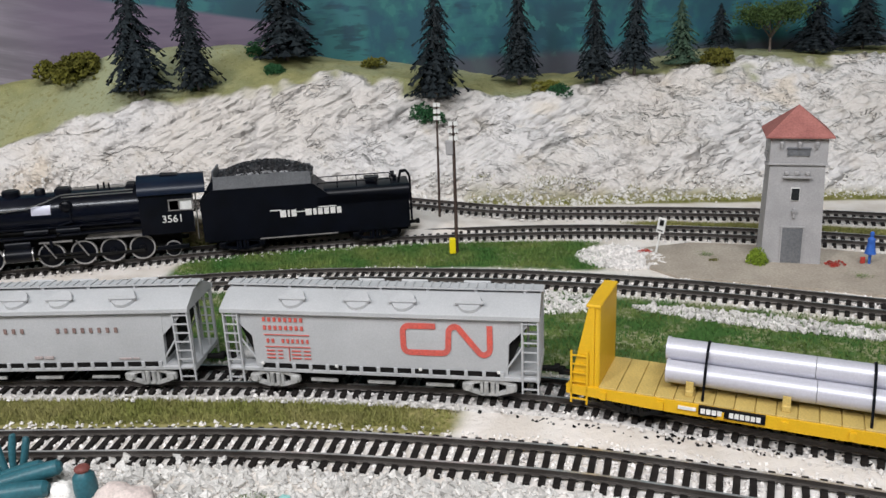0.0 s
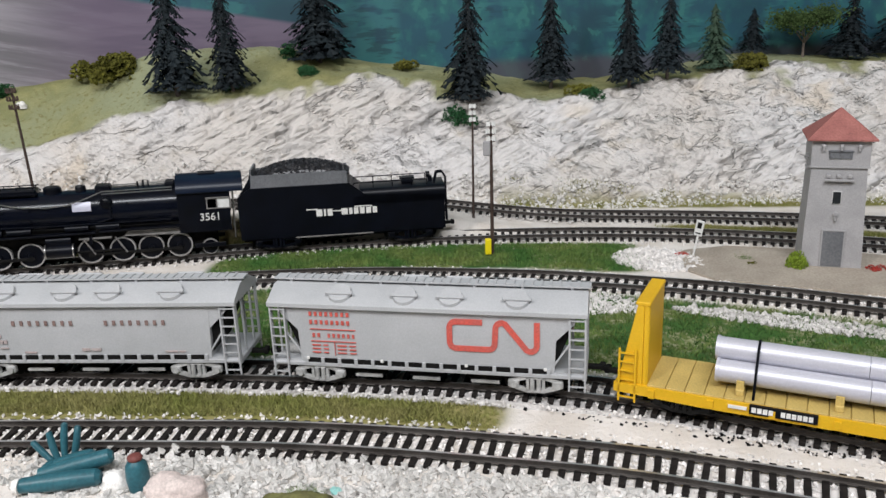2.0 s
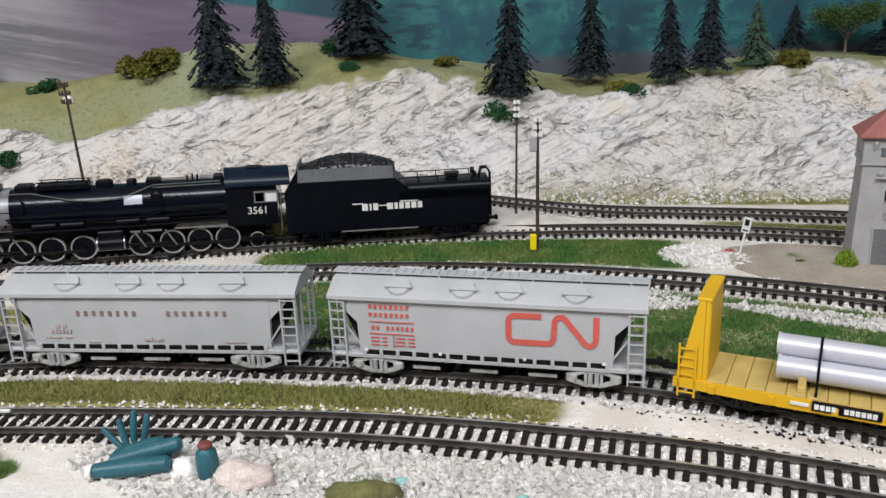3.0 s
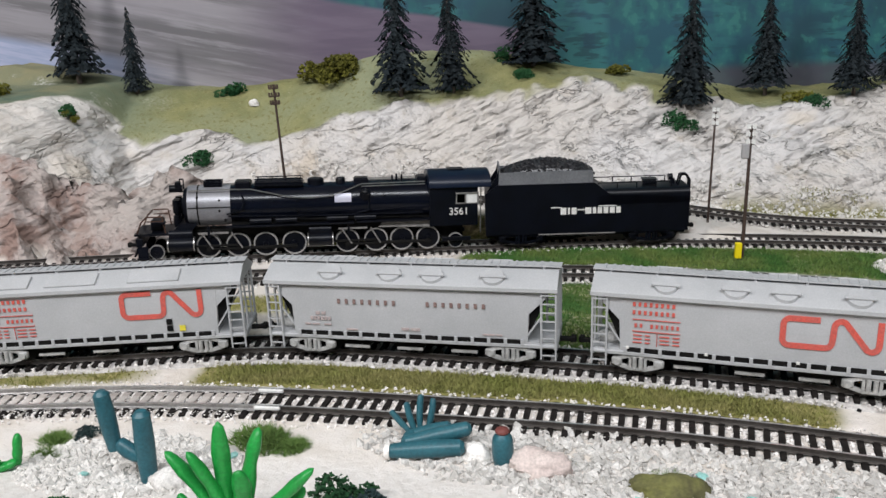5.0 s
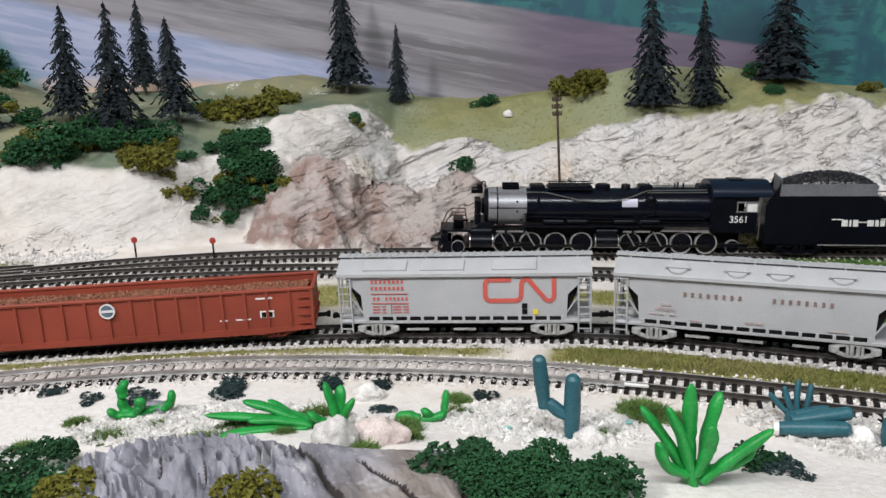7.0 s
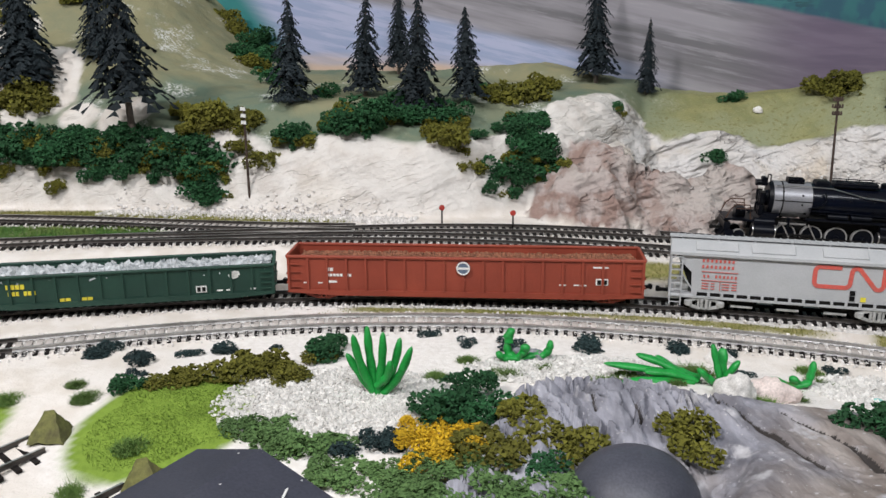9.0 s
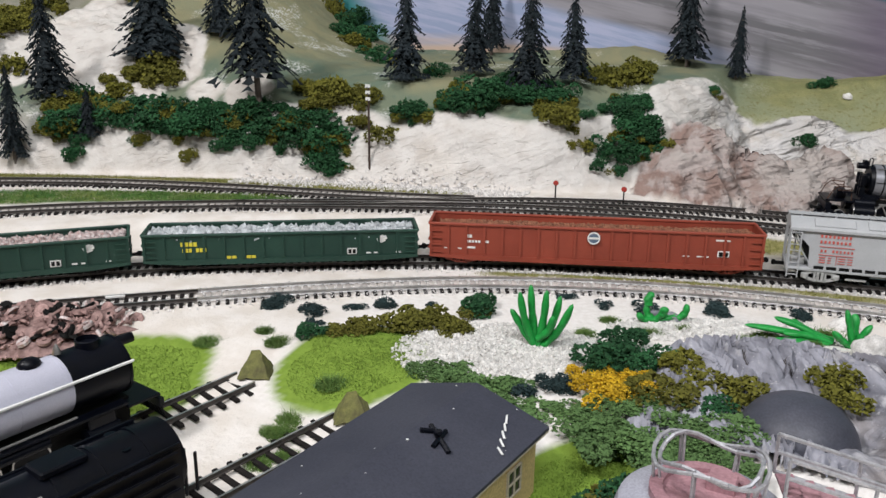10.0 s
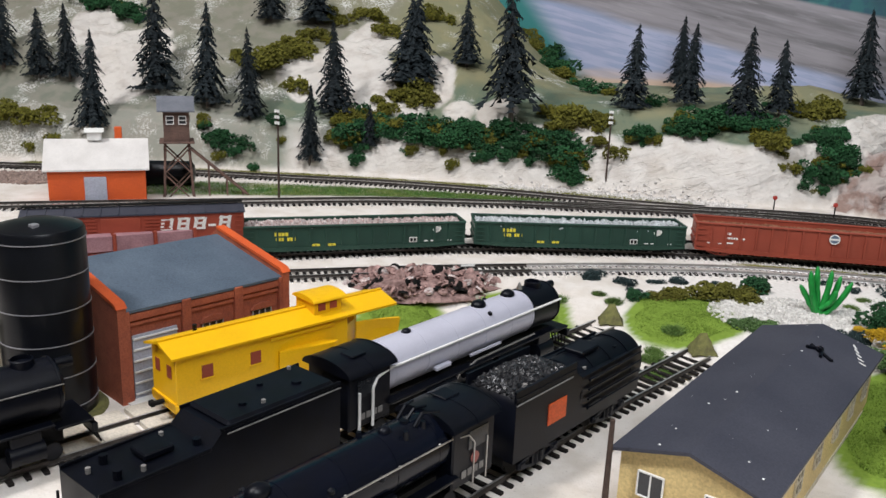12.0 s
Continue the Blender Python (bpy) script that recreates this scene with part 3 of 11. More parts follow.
    # cracks of the smoother plaster get painted shade as well
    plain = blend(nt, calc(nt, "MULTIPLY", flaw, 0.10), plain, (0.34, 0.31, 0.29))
    rock = blend(nt, calc(nt, "MULTIPLY", mask("moss"), 0.8), rock, plain)
    red = blend(nt, ramp_to(nt, mid, 0.42, 0.60), (0.45, 0.385, 0.36), (0.30, 0.21, 0.18))
    red = blend(nt, ramp_to(nt, big, 0.50, 0.62), red, (0.46, 0.41, 0.38))
    # dark tone in the red rock's cracks is painted shade
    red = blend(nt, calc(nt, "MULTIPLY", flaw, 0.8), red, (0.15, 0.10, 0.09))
    sand = blend(nt, mask("dry"), sand, blend(nt, ramp_to(nt, fine, 0.4, 0.62), (0.20, 0.195, 0.06), (0.29, 0.26, 0.11)))
    sand = blend(nt, mask("grass"), sand, blend(nt, ramp_to(nt, mid, 0.42, 0.60), (0.050, 0.120, 0.028), blend(nt, ramp_to(nt, fine, 0.45, 0.6), (0.13, 0.17, 0.05), (0.30, 0.30, 0.18))))
    sand = blend(nt, mask("lime"), sand, blend(nt, ramp_to(nt, fine, 0.35, 0.65), (0.20, 0.30, 0.045), (0.165, 0.255, 0.036)))
    col = blend(nt, mask("turf"), sand, turf)
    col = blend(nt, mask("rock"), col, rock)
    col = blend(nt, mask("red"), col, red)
    nt.links.new(col, p.inputs["Base Color"])
    p.inputs["Roughness"].default_value = 0.9
    p.inputs["Specular IOR Level"].default_value = 0.2
    height = calc(nt, "ADD", calc(nt, "MULTIPLY", fine, 1.0), calc(nt, "MULTIPLY", grit, 0.5))
    bp = node(nt, "ShaderNodeBump", Strength=0.7, Distance=0.0012)
    nt.links.new(height, bp.inputs["Height"])
    hard = calc(nt, "MINIMUM", calc(nt, "ADD", mask("rock"), mask("red")), 1.0)
    knife = calc(nt, "SUBTRACT", calc(nt, "ADD", calc(nt, "MULTIPLY", strokes, calc(nt, "ADD", calm, 0.35)), calc(nt, "MULTIPLY", chunks, calc(nt, "SUBTRACT", 1.15, calm))), calc(nt, "MULTIPLY", flaw, 0.45))
    b2 = node(nt, "ShaderNodeBump", Strength=1.0, Distance=0.0050)
    soft = calc(nt, "SUBTRACT", 1.0, calc(nt, "MULTIPLY", mask("moss"), 0.78))
    nt.links.new(calc(nt, "MULTIPLY", calc(nt, "MULTIPLY", knife, soft), hard), b2.inputs["Height"])
    nt.links.new(bp.outputs["Normal"], b2.inputs["Normal"])
    nt.links.new(b2.outputs["Normal"], p.inputs["Normal"])
    return m


GRID_X = np.concatenate([np.arange(-2.35, -1.62, 0.010), np.arange(-1.62, 0.62, 0.0037), np.arange(0.62, 0.72, 0.010)])
GRID_Y = np.concatenate([np.arange(-0.95, 0.0, 0.0075), np.arange(0.0, 0.24, 0.0045), np.arange(0.24, 0.93, 0.0028), np.arange(0.93, 0.99, 0.006)])


def build_ground():
    gx, gy = np.meshgrid(GRID_X, GRID_Y)
    ny, nx = gx.shape
    z, turf, rock, red = land(gx, gy)
    # push the rock faces in and out along their normals
    zs = land(gx, gy, False)[0]
    dzy, dzx = np.gradient(zs, GRID_Y, GRID_X)
    n = np.sqrt(1 + dzx ** 2 + dzy ** 2)
    push = chisel(gx, gy, zs) * np.clip(rock + 0.9 * red, 0, 1) * sstep((gy - 0.2) / 0.05) * (1 - 0.6 * sstep((-0.45 - gx) / 0.1))
    px, py = gx - dzx / n * push, gy - dzy / n * push
    z = z + push / n
    co = np.stack([px, py, z], -1).reshape(-1, 3)
    i = np.arange(nx * ny).reshape(ny, nx)
    quads = np.stack([i[:-1, :-1], i[:-1, 1:], i[1:, 1:], i[1:, :-1]], -1).reshape(-1, 4)
    # a skirt closes the sheet down to the board it rests on
    rim = np.concatenate([i[0, :], i[1:, -1], i[-1, -2::-1], i[-2:0:-1, 0]])
    foot = len(co) + np.arange(len(rim))
    low = co[rim].copy()
    low[:, 2] = -0.06
    co = np.concatenate([co, low])
    nxt = np.roll(np.arange(len(rim)), -1)
    quads = np.concatenate([quads, np.stack([rim, foot, foot[nxt], rim[nxt]], -1)])
    me = bpy.data.meshes.new("ground")
    me.vertices.add(len(co))
    me.vertices.foreach_set("co", co.ravel())
    me.loops.add(quads.size)
    me.loops.foreach_set("vertex_index", quads.ravel().astype(np.int32))
    me.polygons.add(len(quads))
    me.polygons.foreach_set("loop_start", np.arange(0, quads.size, 4, dtype=np.int32))
    me.polygons.foreach_set("loop_total", np.full(len(quads), 4, dtype=np.int32))
    me.update(calc_edges=True)
    plaster = sstep((0.30 - gy) / 0.03) * sstep((gx + 0.66) / 0.04) * sstep((gy - 0.02) / 0.05)
    moss = sstep((-0.45 - gx) / 0.1)
    for name, v in (("turf", turf), ("rock", rock), ("red", red), ("plaster", plaster), ("moss", moss), ("grass", 0 * moss), ("dry", 0 * moss), ("lime", 0 * moss)):
        at = me.attributes.new(name, "FLOAT", "POINT")
        at.data.foreach_set("value", np.concatenate([np.clip(v, 0, 1).ravel(), np.zeros(len(rim))]).astype(np.float32))
    me.polygons.foreach_set("use_smooth", np.ones(len(quads), dtype=bool))
    me.materials.append(ground_material())
    ob = new("ground", me)
    return tagged(ob, "pale sandy model landscape with white plaster cliffs and olive turf", "ground", kind="structure")


ground = build_ground()


def backdrop_material():
    """A hand-painted sky and far wood, in brushed acrylic."""
    m = bpy.data.materials.new("painted_backdrop")
    m.use_nodes = True
    nt = m.node_tree
    p = nt.nodes["Principled BSDF"]
    pos = nt.nodes.new("ShaderNodeNewGeometry").outputs["Position"]
    sep = nt.nodes.new("ShaderNodeSeparateXYZ")
    nt.links.new(pos, sep.inputs[0])
    x, z = sep.outputs["X"], sep.outputs["Z"]
    mp = nt.nodes.new("ShaderNodeMapping")
    mp.inputs["Scale"].default_value, mp.inputs["Rotation"].default_value = (5.0, 5.0, 46.0), (0, 0.10, 0)
    nt.links.new(pos, mp.inputs["Vector"])
    strokes = noise_of(nt, mp.outputs["Vector"], 2.2, 5.0)
    soft = noise_of(nt, mp.outputs["Vector"], 0.7, 3.0)
    mt = nt.nodes.new("ShaderNodeMapping")
    mt.inputs["Scale"].default_value = (34.0, 34.0, 26.0)
    nt.links.new(pos, mt.inputs["Vector"])
    dabs = noise_of(nt, mt.outputs["Vector"], 1.7, 3.0)
    wide = noise_of(nt, pos, 9.0, 3.0)
    sway = calc(nt, "MULTIPLY", calc(nt, "SUBTRACT", soft, 0.5), 0.05)
    # clouds brushed along a slope: dark and pale greys, lavender blue low down to one side
    slope = calc(nt, "ADD", z, calc(nt, "MULTIPLY", calc(nt, "ADD", x, 0.7), 0.22))
    lay = nt.nodes.new("ShaderNodeCombineXYZ")
    nt.links.new(calc(nt, "MULTIPLY", x, 3.0), lay.inputs[0])
    nt.links.new(calc(nt, "MULTIPLY", slope, 34.0), lay.inputs[1])
    bank = noise_of(nt, lay.outputs[0], 1.0, 5.0, 0.6)
    brush = noise_of(nt, lay.outputs[0], 3.2, 5.0, 0.65)
    sky = blend(nt, ramp_to(nt, bank, 0.38, 0.62), (0.150, 0.145, 0.158), (0.300, 0.285, 0.315))
    sky = blend(nt, calc(nt, "MULTIPLY", ramp_to(nt, brush, 0.50, 0.66), 0.55), sky, (0.37, 0.355, 0.39))
    blue = blend(nt, ramp_to(nt, brush, 0.42, 0.60), (0.31, 0.365, 0.54), (0.42, 0.45, 0.62))
    low_blue = calc(nt, "MULTIPLY", ramp_to(nt, calc(nt, "ADD", slope, calc(nt, "MULTIPLY", sway, 0.35)), 0.181, 0.166), ramp_to(nt, x, -0.46, -0.62))
    sky = blend(nt, low_blue, sky, blue)
    edge = calc(nt, "ADD", calc(nt, "MULTIPLY", calc(nt, "ADD", x, 0.129), -0.19), 0.152)
    above = calc(nt, "ADD", calc(nt, "SUBTRACT", z, edge), calc(nt, "MULTIPLY", sway, 0.25))
    mauve = calc(nt, "MULTIPLY", ramp_to(nt, calc(nt, "ADD", x, sway), -0.45, -0.32), 0.9)
    purple = blend(nt, ramp_to(nt, strokes, 0.42, 0.6), (0.118, 0.088, 0.142), (0.145, 0.110, 0.168))
    sky = blend(nt, mauve, sky, purple)
    low = calc(nt, "SUBTRACT", 0.150, z)
    peach = calc(nt, "MULTIPLY", ramp_to(nt, calc(nt, "ADD", low, sway), 0.0, 0.02), ramp_to(nt, x, -0.66, -0.76))
    sky = blend(nt, calc(nt, "MULTIPLY", peach, 0.75), sky, (0.66, 0.45, 0.27))
    teal = blend(nt, ramp_to(nt, dabs, 0.42, 0.58), (0.018, 0.085, 0.125), (0.022, 0.125, 0.140))
    teal = blend(nt, ramp_to(nt, wide, 0.45, 0.7), teal, (0.014, 0.058, 0.085))
    wood = calc(nt, "MULTIPLY", ramp_to(nt, dabs, 0.58, 0.64), ramp_to(nt, x, -0.10, 0.0))
    teal = blend(nt, calc(nt, "MULTIPLY", wood, 0.6), teal, (0.045, 0.20, 0.18))
    md = nt.nodes.new("ShaderNodeMapping")
    md.inputs["Scale"].default_value = (22.0, 22.0, 95.0)
    nt.links.new(pos, md.inputs["Vector"])
    mc = nt.nodes.new("ShaderNodeMapping")
    mc.inputs["Scale"].default_value = (15.0, 15.0, 1.2)
    nt.links.new(pos, mc.inputs["Vector"])
    column = ramp_to(nt, noise_of(nt, mc.outputs["Vector"], 1.0, 2.0), 0.50, 0.60)
    bough = calc(nt, "MULTIPLY", ramp_to(nt, noise_of(nt, md.outputs["Vector"], 1.0, 3.0), 0.50, 0.58), column)
    teal = blend(nt, calc(nt, "MULTIPLY", bough, 0.7), teal, (0.035, 0.165, 0.175))
    shade = calc(nt, "MULTIPLY", ramp_to(nt, noise_of(nt, md.outputs["Vector"], 1.3, 3.0), 0.56, 0.62), column)
    teal = blend(nt, calc(nt, "MULTIPLY", shade, 0.6), teal, (0.010, 0.040, 0.060))
    sky = blend(nt, ramp_to(nt, above, -0.002, 0.004), sky, teal)
    right = ramp_to(nt, calc(nt, "ADD", x, sway), -0.135, -0.10)
    sky = blend(nt, right, sky, teal)
    strip = calc(nt, "MULTIPLY", ramp_to(nt, calc(nt, "SUBTRACT", 0.108, z), -0.006, 0.006), ramp_to(nt, x, -0.02, 0.05))
    sky = blend(nt, calc(nt, "MULTIPLY", strip, 0.8), sky, (0.075, 0.065, 0.085))
    corner = ramp_to(nt, calc(nt, "ADD", x, calc(nt, "MULTIPLY", calc(nt, "SUBTRACT", 0.22, z), -0.8)), -1.02, -1.07)
    sky = blend(nt, corner, sky, (0.03, 0.20, 0.20))
    nt.links.new(sky, p.inputs["Base Color"])
    p.inputs["Roughness"].default_value = 0.55
    bp = node(nt, "ShaderNodeBump", Strength=0.15, Distance=0.0006)
    nt.links.new(strokes, bp.inputs["Height"])
    nt.links.new(bp.outputs["Normal"], p.inputs["Normal"])
    return m


def build_backdrop():
    bm = bm_new()
    top = [(-2.9, 0.895 - 0.13 * 2.9), (1.3, 0.895 + 0.13 * 1.3)]
    a, b = top
    prism(bm, [(a[0], a[1]), (b[0], b[1]), (b[0], b[1] + 0.012), (a[0], a[1] + 0.012)], "z", -0.06, 0.80)
    ob = part("backdrop", bm, backdrop_material(), smooth=0)
    return tagged(ob, "hand-painted backdrop board with mauve clouds and teal woods", "backdrop", kind="structure")


build_backdrop()


def build_room():
    for name, lo, hi in (("floor", (-3.4, -3.0, -0.11), (2.4, 1.6, -0.06)), ("ceiling", (-3.4, -3.0, 1.75), (2.4, 1.6, 1.80)),
                         ("wall_south", (-3.4, -3.05, -0.06), (2.4, -3.0, 1.75)), ("wall_north", (-3.4, 1.6, -0.06), (2.4, 1.65, 1.75)),
                         ("wall_west", (-3.45, -3.0, -0.06), (-3.4, 1.6, 1.75)), ("wall_east", (2.4, -3.0, -0.06), (2.45, 1.6, 1.75))):
        bm = bm_new()
        box(bm, *[(a + b) / 2 for a, b in zip(lo, hi)], *[b - a for a, b in zip(lo, hi)])
        tagged(part(name, bm, "wall", smooth=0), "plain pale painted room surface", name.split("_")[0], kind="structure")


build_room()

# ---- railway lines ----
def spline(points, step=0.004):
    """A smooth way through the points: places and arc lengths."""
    pts = [Vector((p[0], p[1], 0)) for p in points]
    pts = [pts[0] * 2 - pts[1]] + pts + [pts[-1] * 2 - pts[-2]]
    out = []
    for i in range(1, len(pts) - 2):
        p0, p1, p2, p3 = pts[i - 1:i + 3]
        t0, t1 = 0.0, (p1 - p0).length ** 0.5
        t2 = t1 + (p2 - p1).length ** 0.5
        t3 = t2 + (p3 - p2).length ** 0.5
        n = max(2, int((p2 - p1).length / step))
        for k in range(n):
            t = t1 + (t2 - t1) * k / n
            a1 = p0 * ((t1 - t) / (t1 - t0)) + p1 * ((t - t0) / (t1 - t0))
            a2 = p1 * ((t2 - t) / (t2 - t1)) + p2 * ((t - t1) / (t2 - t1))
            a3 = p2 * ((t3 - t) / (t3 - t2)) + p3 * ((t - t2) / (t3 - t2))
            b1 = a1 * ((t2 - t) / (t2 - t0)) + a2 * ((t - t0) / (t2 - t0))
            b2 = a2 * ((t3 - t) / (t3 - t1)) + a3 * ((t - t1) / (t3 - t1))
            out.append(b1 * ((t2 - t) / (t2 - t1)) + b2 * ((t - t1) / (t2 - t1)))
    out.append(pts[-2])
    xy = np.array([(p.x, p.y) for p in out])
    zz = land(xy[:, 0], xy[:, 1], False)[0]
    k = 15
    zz = np.convolve(np.pad(zz, k, mode="edge"), np.ones(2 * k + 1) / (2 * k + 1), "valid")
    out = [Vector((p.x, p.y, float(z))) for p, z in zip(out, zz)]
    s = [0.0]
    for a, b in zip(out[:-1], out[1:]):
        s.append(s[-1] + (b - a).length)
    return out, s


def on_line(line, s):
    """Place and heading at an arc length."""
    pts, arc = line
    i = int(np.clip(np.searchsorted(arc, s) - 1, 0, len(pts) - 2))
    f = (s - arc[i]) / (arc[i + 1] - arc[i])
    lo, hi = max(i - 2, 0), min(i + 3, len(pts) - 1)
    d = pts[hi] - pts[lo]
    return pts[i].lerp(pts[i + 1], f), math.atan2(d.y, d.x), math.atan2(d.z, d.xy.length)


def arc_at_x(line, x):
    pts, arc = line
    i = min(range(len(pts)), key=lambda k: abs(pts[k].x - x))
    return arc[i]


def arc_at_y(line, y):
    pts, arc = line
    i = min(range(len(pts)), key=lambda k: abs(pts[k].y - y))
    return arc[i]


RAIL_TOP = 0.0042
FRONT = spline([(-1.15, -0.27), (-0.97, -0.10), (-0.888, -0.016), (-0.806, 0.068), (-0.70, 0.165), (-0.6515, 0.2035), (-0.597, 0.241), (-0.5345, 0.2725), (-0.469, 0.298), (-0.4015, 0.3155), (-0.3365, 0.3265), (-0.276, 0.332), (-0.2165, 0.3325), (-0.137, 0.3285), (-0.0665, 0.323), (-0.019, 0.316), (0.0275, 0.3065), (0.071, 0.2965), (0.111, 0.283), (0.175, 0.258), (0.30, 0.20), (0.5, 0.09)])


def raised(line):
    """The line on its low roadbed, which swells along the straight part."""
    pts, _ = line
    out = []
    for p in pts:
        k = float(sstep((p.x + 0.42) / 0.18) * sstep((0.26 - p.x) / 0.20))
        low = float(sstep((p.x + 0.66) / 0.10) * sstep((0.15 - p.x) / 0.14)) * 0.0014
        out.append(Vector((p.x, p.y + 0.0045 * k, p.z + low + 0.0008 * k)))
    s = [0.0]
    for a, b in zip(out[:-1], out[1:]):
        s.append(s[-1] + (b - a).length)
    return out, s


FREIGHT = raised(spline(MAIN_LINE[::-1][1:]))
THIRD = spline([(-0.83, 0.268), (-0.76, 0.306), (-0.70, 0.338), (-0.60, 0.387), (-0.50, 0.432), (-0.40, 0.470), (-0.30, 0.503), (-0.20, 0.524), (-0.12, 0.5315), (-0.045, 0.530), (0.031, 0.5185), (0.068, 0.511), (0.135, 0.4905), (0.196, 0.467), (0.25, 0.441), (0.35, 0.39), (0.55, 0.27)])
ENGINE = spline([(-1.45, -0.36), (-1.3, -0.20), (-1.15, -0.03), (-1.037, 0.09), (-0.937, 0.19), (-0.852, 0.252), (-0.761, 0.314), (-0.68, 0.367), (-0.60, 0.418), (-0.514, 0.466), (-0.43, 0.505), (-0.345, 0.541), (-0.25, 0.573), (-0.18, 0.591), (-0.12, 0.602), (-0.05, 0.611), (0.04, 0.613), (0.12, 0.607), (0.19, 0.593), (0.24, 0.578), (0.30, 0.556), (0.40, 0.505), (0.6, 0.38)])
REAR = spline([(-0.42, 0.665), (-0.34, 0.674), (-0.25, 0.676), (-0.15, 0.676), (-0.03, 0.674), (0.10, 0.662), (0.20, 0.645), (0.30, 0.619), (0.356, 0.598), (0.45, 0.555), (0.62, 0.46)])
UPPER = spline([(-1.75, -0.18), (-1.55, -0.06), (-1.38, 0.052), (-1.219, 0.152), (-1.085, 0.222), (-1.008, 0.264), (-0.884, 0.312), (-0.761, 0.350), (-0.66, 0.388)])
YARD_A = spline([(-0.76, -0.60), (-0.73, -0.43), (-0.695, -0.19), (-0.668, -0.02), (-0.645, 0.065)])
YARD_B = spline([(-0.66, -0.60), (-0.645, -0.36), (-0.613, -0.14), (-0.596, -0.04), (-0.572, 0.055)])
YARD_C = spline([(-0.88, -0.60), (-0.835, -0.40), (-0.788, -0.21), (-0.754, -0.08), (-0.738, -0.02)])


# ---- rolling stock: local x runs along the car, y across it, z up from the rail head ----
def ribbon(bm, pts, width, y):
    """A flat band of even width along a line of x, z points, standing just proud of a side at y."""
    n, a, b = len(pts), [], []
    for i, p in enumerate(pts):
        q0, q1 = pts[max(i - 1, 0)], pts[min(i + 1, n - 1)]
        d = Vector((q1[0] - q0[0], q1[1] - q0[1]))
        d.normalize()
        nx, nz = -d.y * width / 2, d.x * width / 2
        for lst, s in ((a, 1), (b, -1)):
            lst.append([bm.verts.new((p[0] + s * nx, y + k, p[1] + s * nz)) for k in (0.0, 0.0004)])
    for i in range(n - 1):
        bm.faces.new((a[i][0], a[i + 1][0], b[i + 1][0], b[i][0]))
        bm.faces.new((a[i][0], a[i + 1][0], a[i + 1][1], a[i][1]))
        bm.faces.new((b[i][0], b[i + 1][0], b[i + 1][1], b[i][1]))
    return bm


def bars(bm, x, z, widths, height, gap, y):
    """A row of plain bars that stands for a line of lettering."""
    for w in widths:
        if w > 0:
            box(bm, x + w / 2, y, z, w, 0.0004, height)
        x += abs(w) + gap
    return bm


def wheel(parent, x, y, r, material="under", rim="steel", width=0.0024, n=18, name="wheel"):
    bm = bm_new()
    rod(bm, (x, y - width / 2, r), (x, y + width / 2, r), r * 0.93, r * 0.93, n)
    rod(bm, (x, y - width / 2 - 0.0004, r), (x, y - width / 2, r), r * 0.3, r * 0.35, 8)
    hub = part(name, bm, material, parent)
    bm = bm_new()
    ring(bm, (x, y, r), r, r * 0.91, width + 0.0003, "y", n)
    part("tyre", bm, rim, hub)
    return hub


def truck(parent, x, material="truck", r=0.0052, base=0.020):
    bm = bm_new()
    box(bm, x, 0, r + 0.0012, 0.005, 0.018, 0.003, 0.0006)
    t = part("truck", bm, "under", parent)
    for s in (-1, 1):
        bm = bm_new()
        h = base / 2
        y = s * 0.0142
        for e in (-1, 1):
            for (x0, z0), (x1, z1) in (((h + 0.001, r + 0.0014), (0.0034, r + 0.0034)), ((h + 0.001, r - 0.0010), (0.0034, r - 0.0032))):
                length, turn = math.hypot(x1 - x0, z1 - z0) + 0.001, math.atan2(z1 - z0, x1 - x0)
                m = Matrix.Translation((x + e * (x0 + x1) / 2, y, (z0 + z1) / 2)) @ Euler((0, -turn * e, 0)).to_matrix().to_4x4()
                box(bm, 0, 0, 0, length, 0.0016, 0.0017, 0.0, m)
            box(bm, x + e * h, y, r + 0.0002, 0.0050, 0.0024, 0.0036, 0.0005)
            box(bm, x + e * 0.0036, y, r, 0.0013, 0.0018, 0.0066)
        box(bm, x, y, r + 0.0034, 0.0084, 0.0018, 0.0016)
        box(bm, x, y, r - 0.0033, 0.0084, 0.0018, 0.0012)
        for d in (-0.0015, 0.0015):
            rod(bm, (x + d, s * 0.0148, r - 0.003), (x + d, s * 0.0148, r + 0.0028), 0.0011, n=8)
        for d in (-h, h):
            rod(bm, (x + d, s * 0.0140, r), (x + d, s * 0.0160, r), 0.0019, 0.0016, 10)
        part("side_frame", bm, material, t)
        for d in (-h, h):
            bm = bm_new()
            rod(bm, (x + d, s * 0.0075, r), (x + d, s * 0.0099, r), r, r * 0.97, 18)
            part("wheel", bm, "under", t)
    return t


def coupler(parent, x, d):
    bm = bm_new()
    box(bm, x + d * 0.003, 0, 0.0085, 0.007, 0.0026, 0.0022, 0.0004)
    box(bm, x + d * 0.0068, 0.0008, 0.0085, 0.0028, 0.0042, 0.0032, 0.0006)
    part("coupler", bm, "under", parent)


def ladder(parent, x, y, z0, z1, material, rungs=7, w=0.0068, axis="x"):
    bm = bm_new()
    for s in (-1, 1):
        box(bm, x + s * w / 2, y, (z0 + z1) / 2, 0.0008, 0.0008, z1 - z0)
    for k in range(rungs):
        box(bm, x, y, z0 + (z1 - z0) * (k + 0.5) / rungs, w, 0.0006, 0.0006)
    return part("ladder", bm, material, parent)


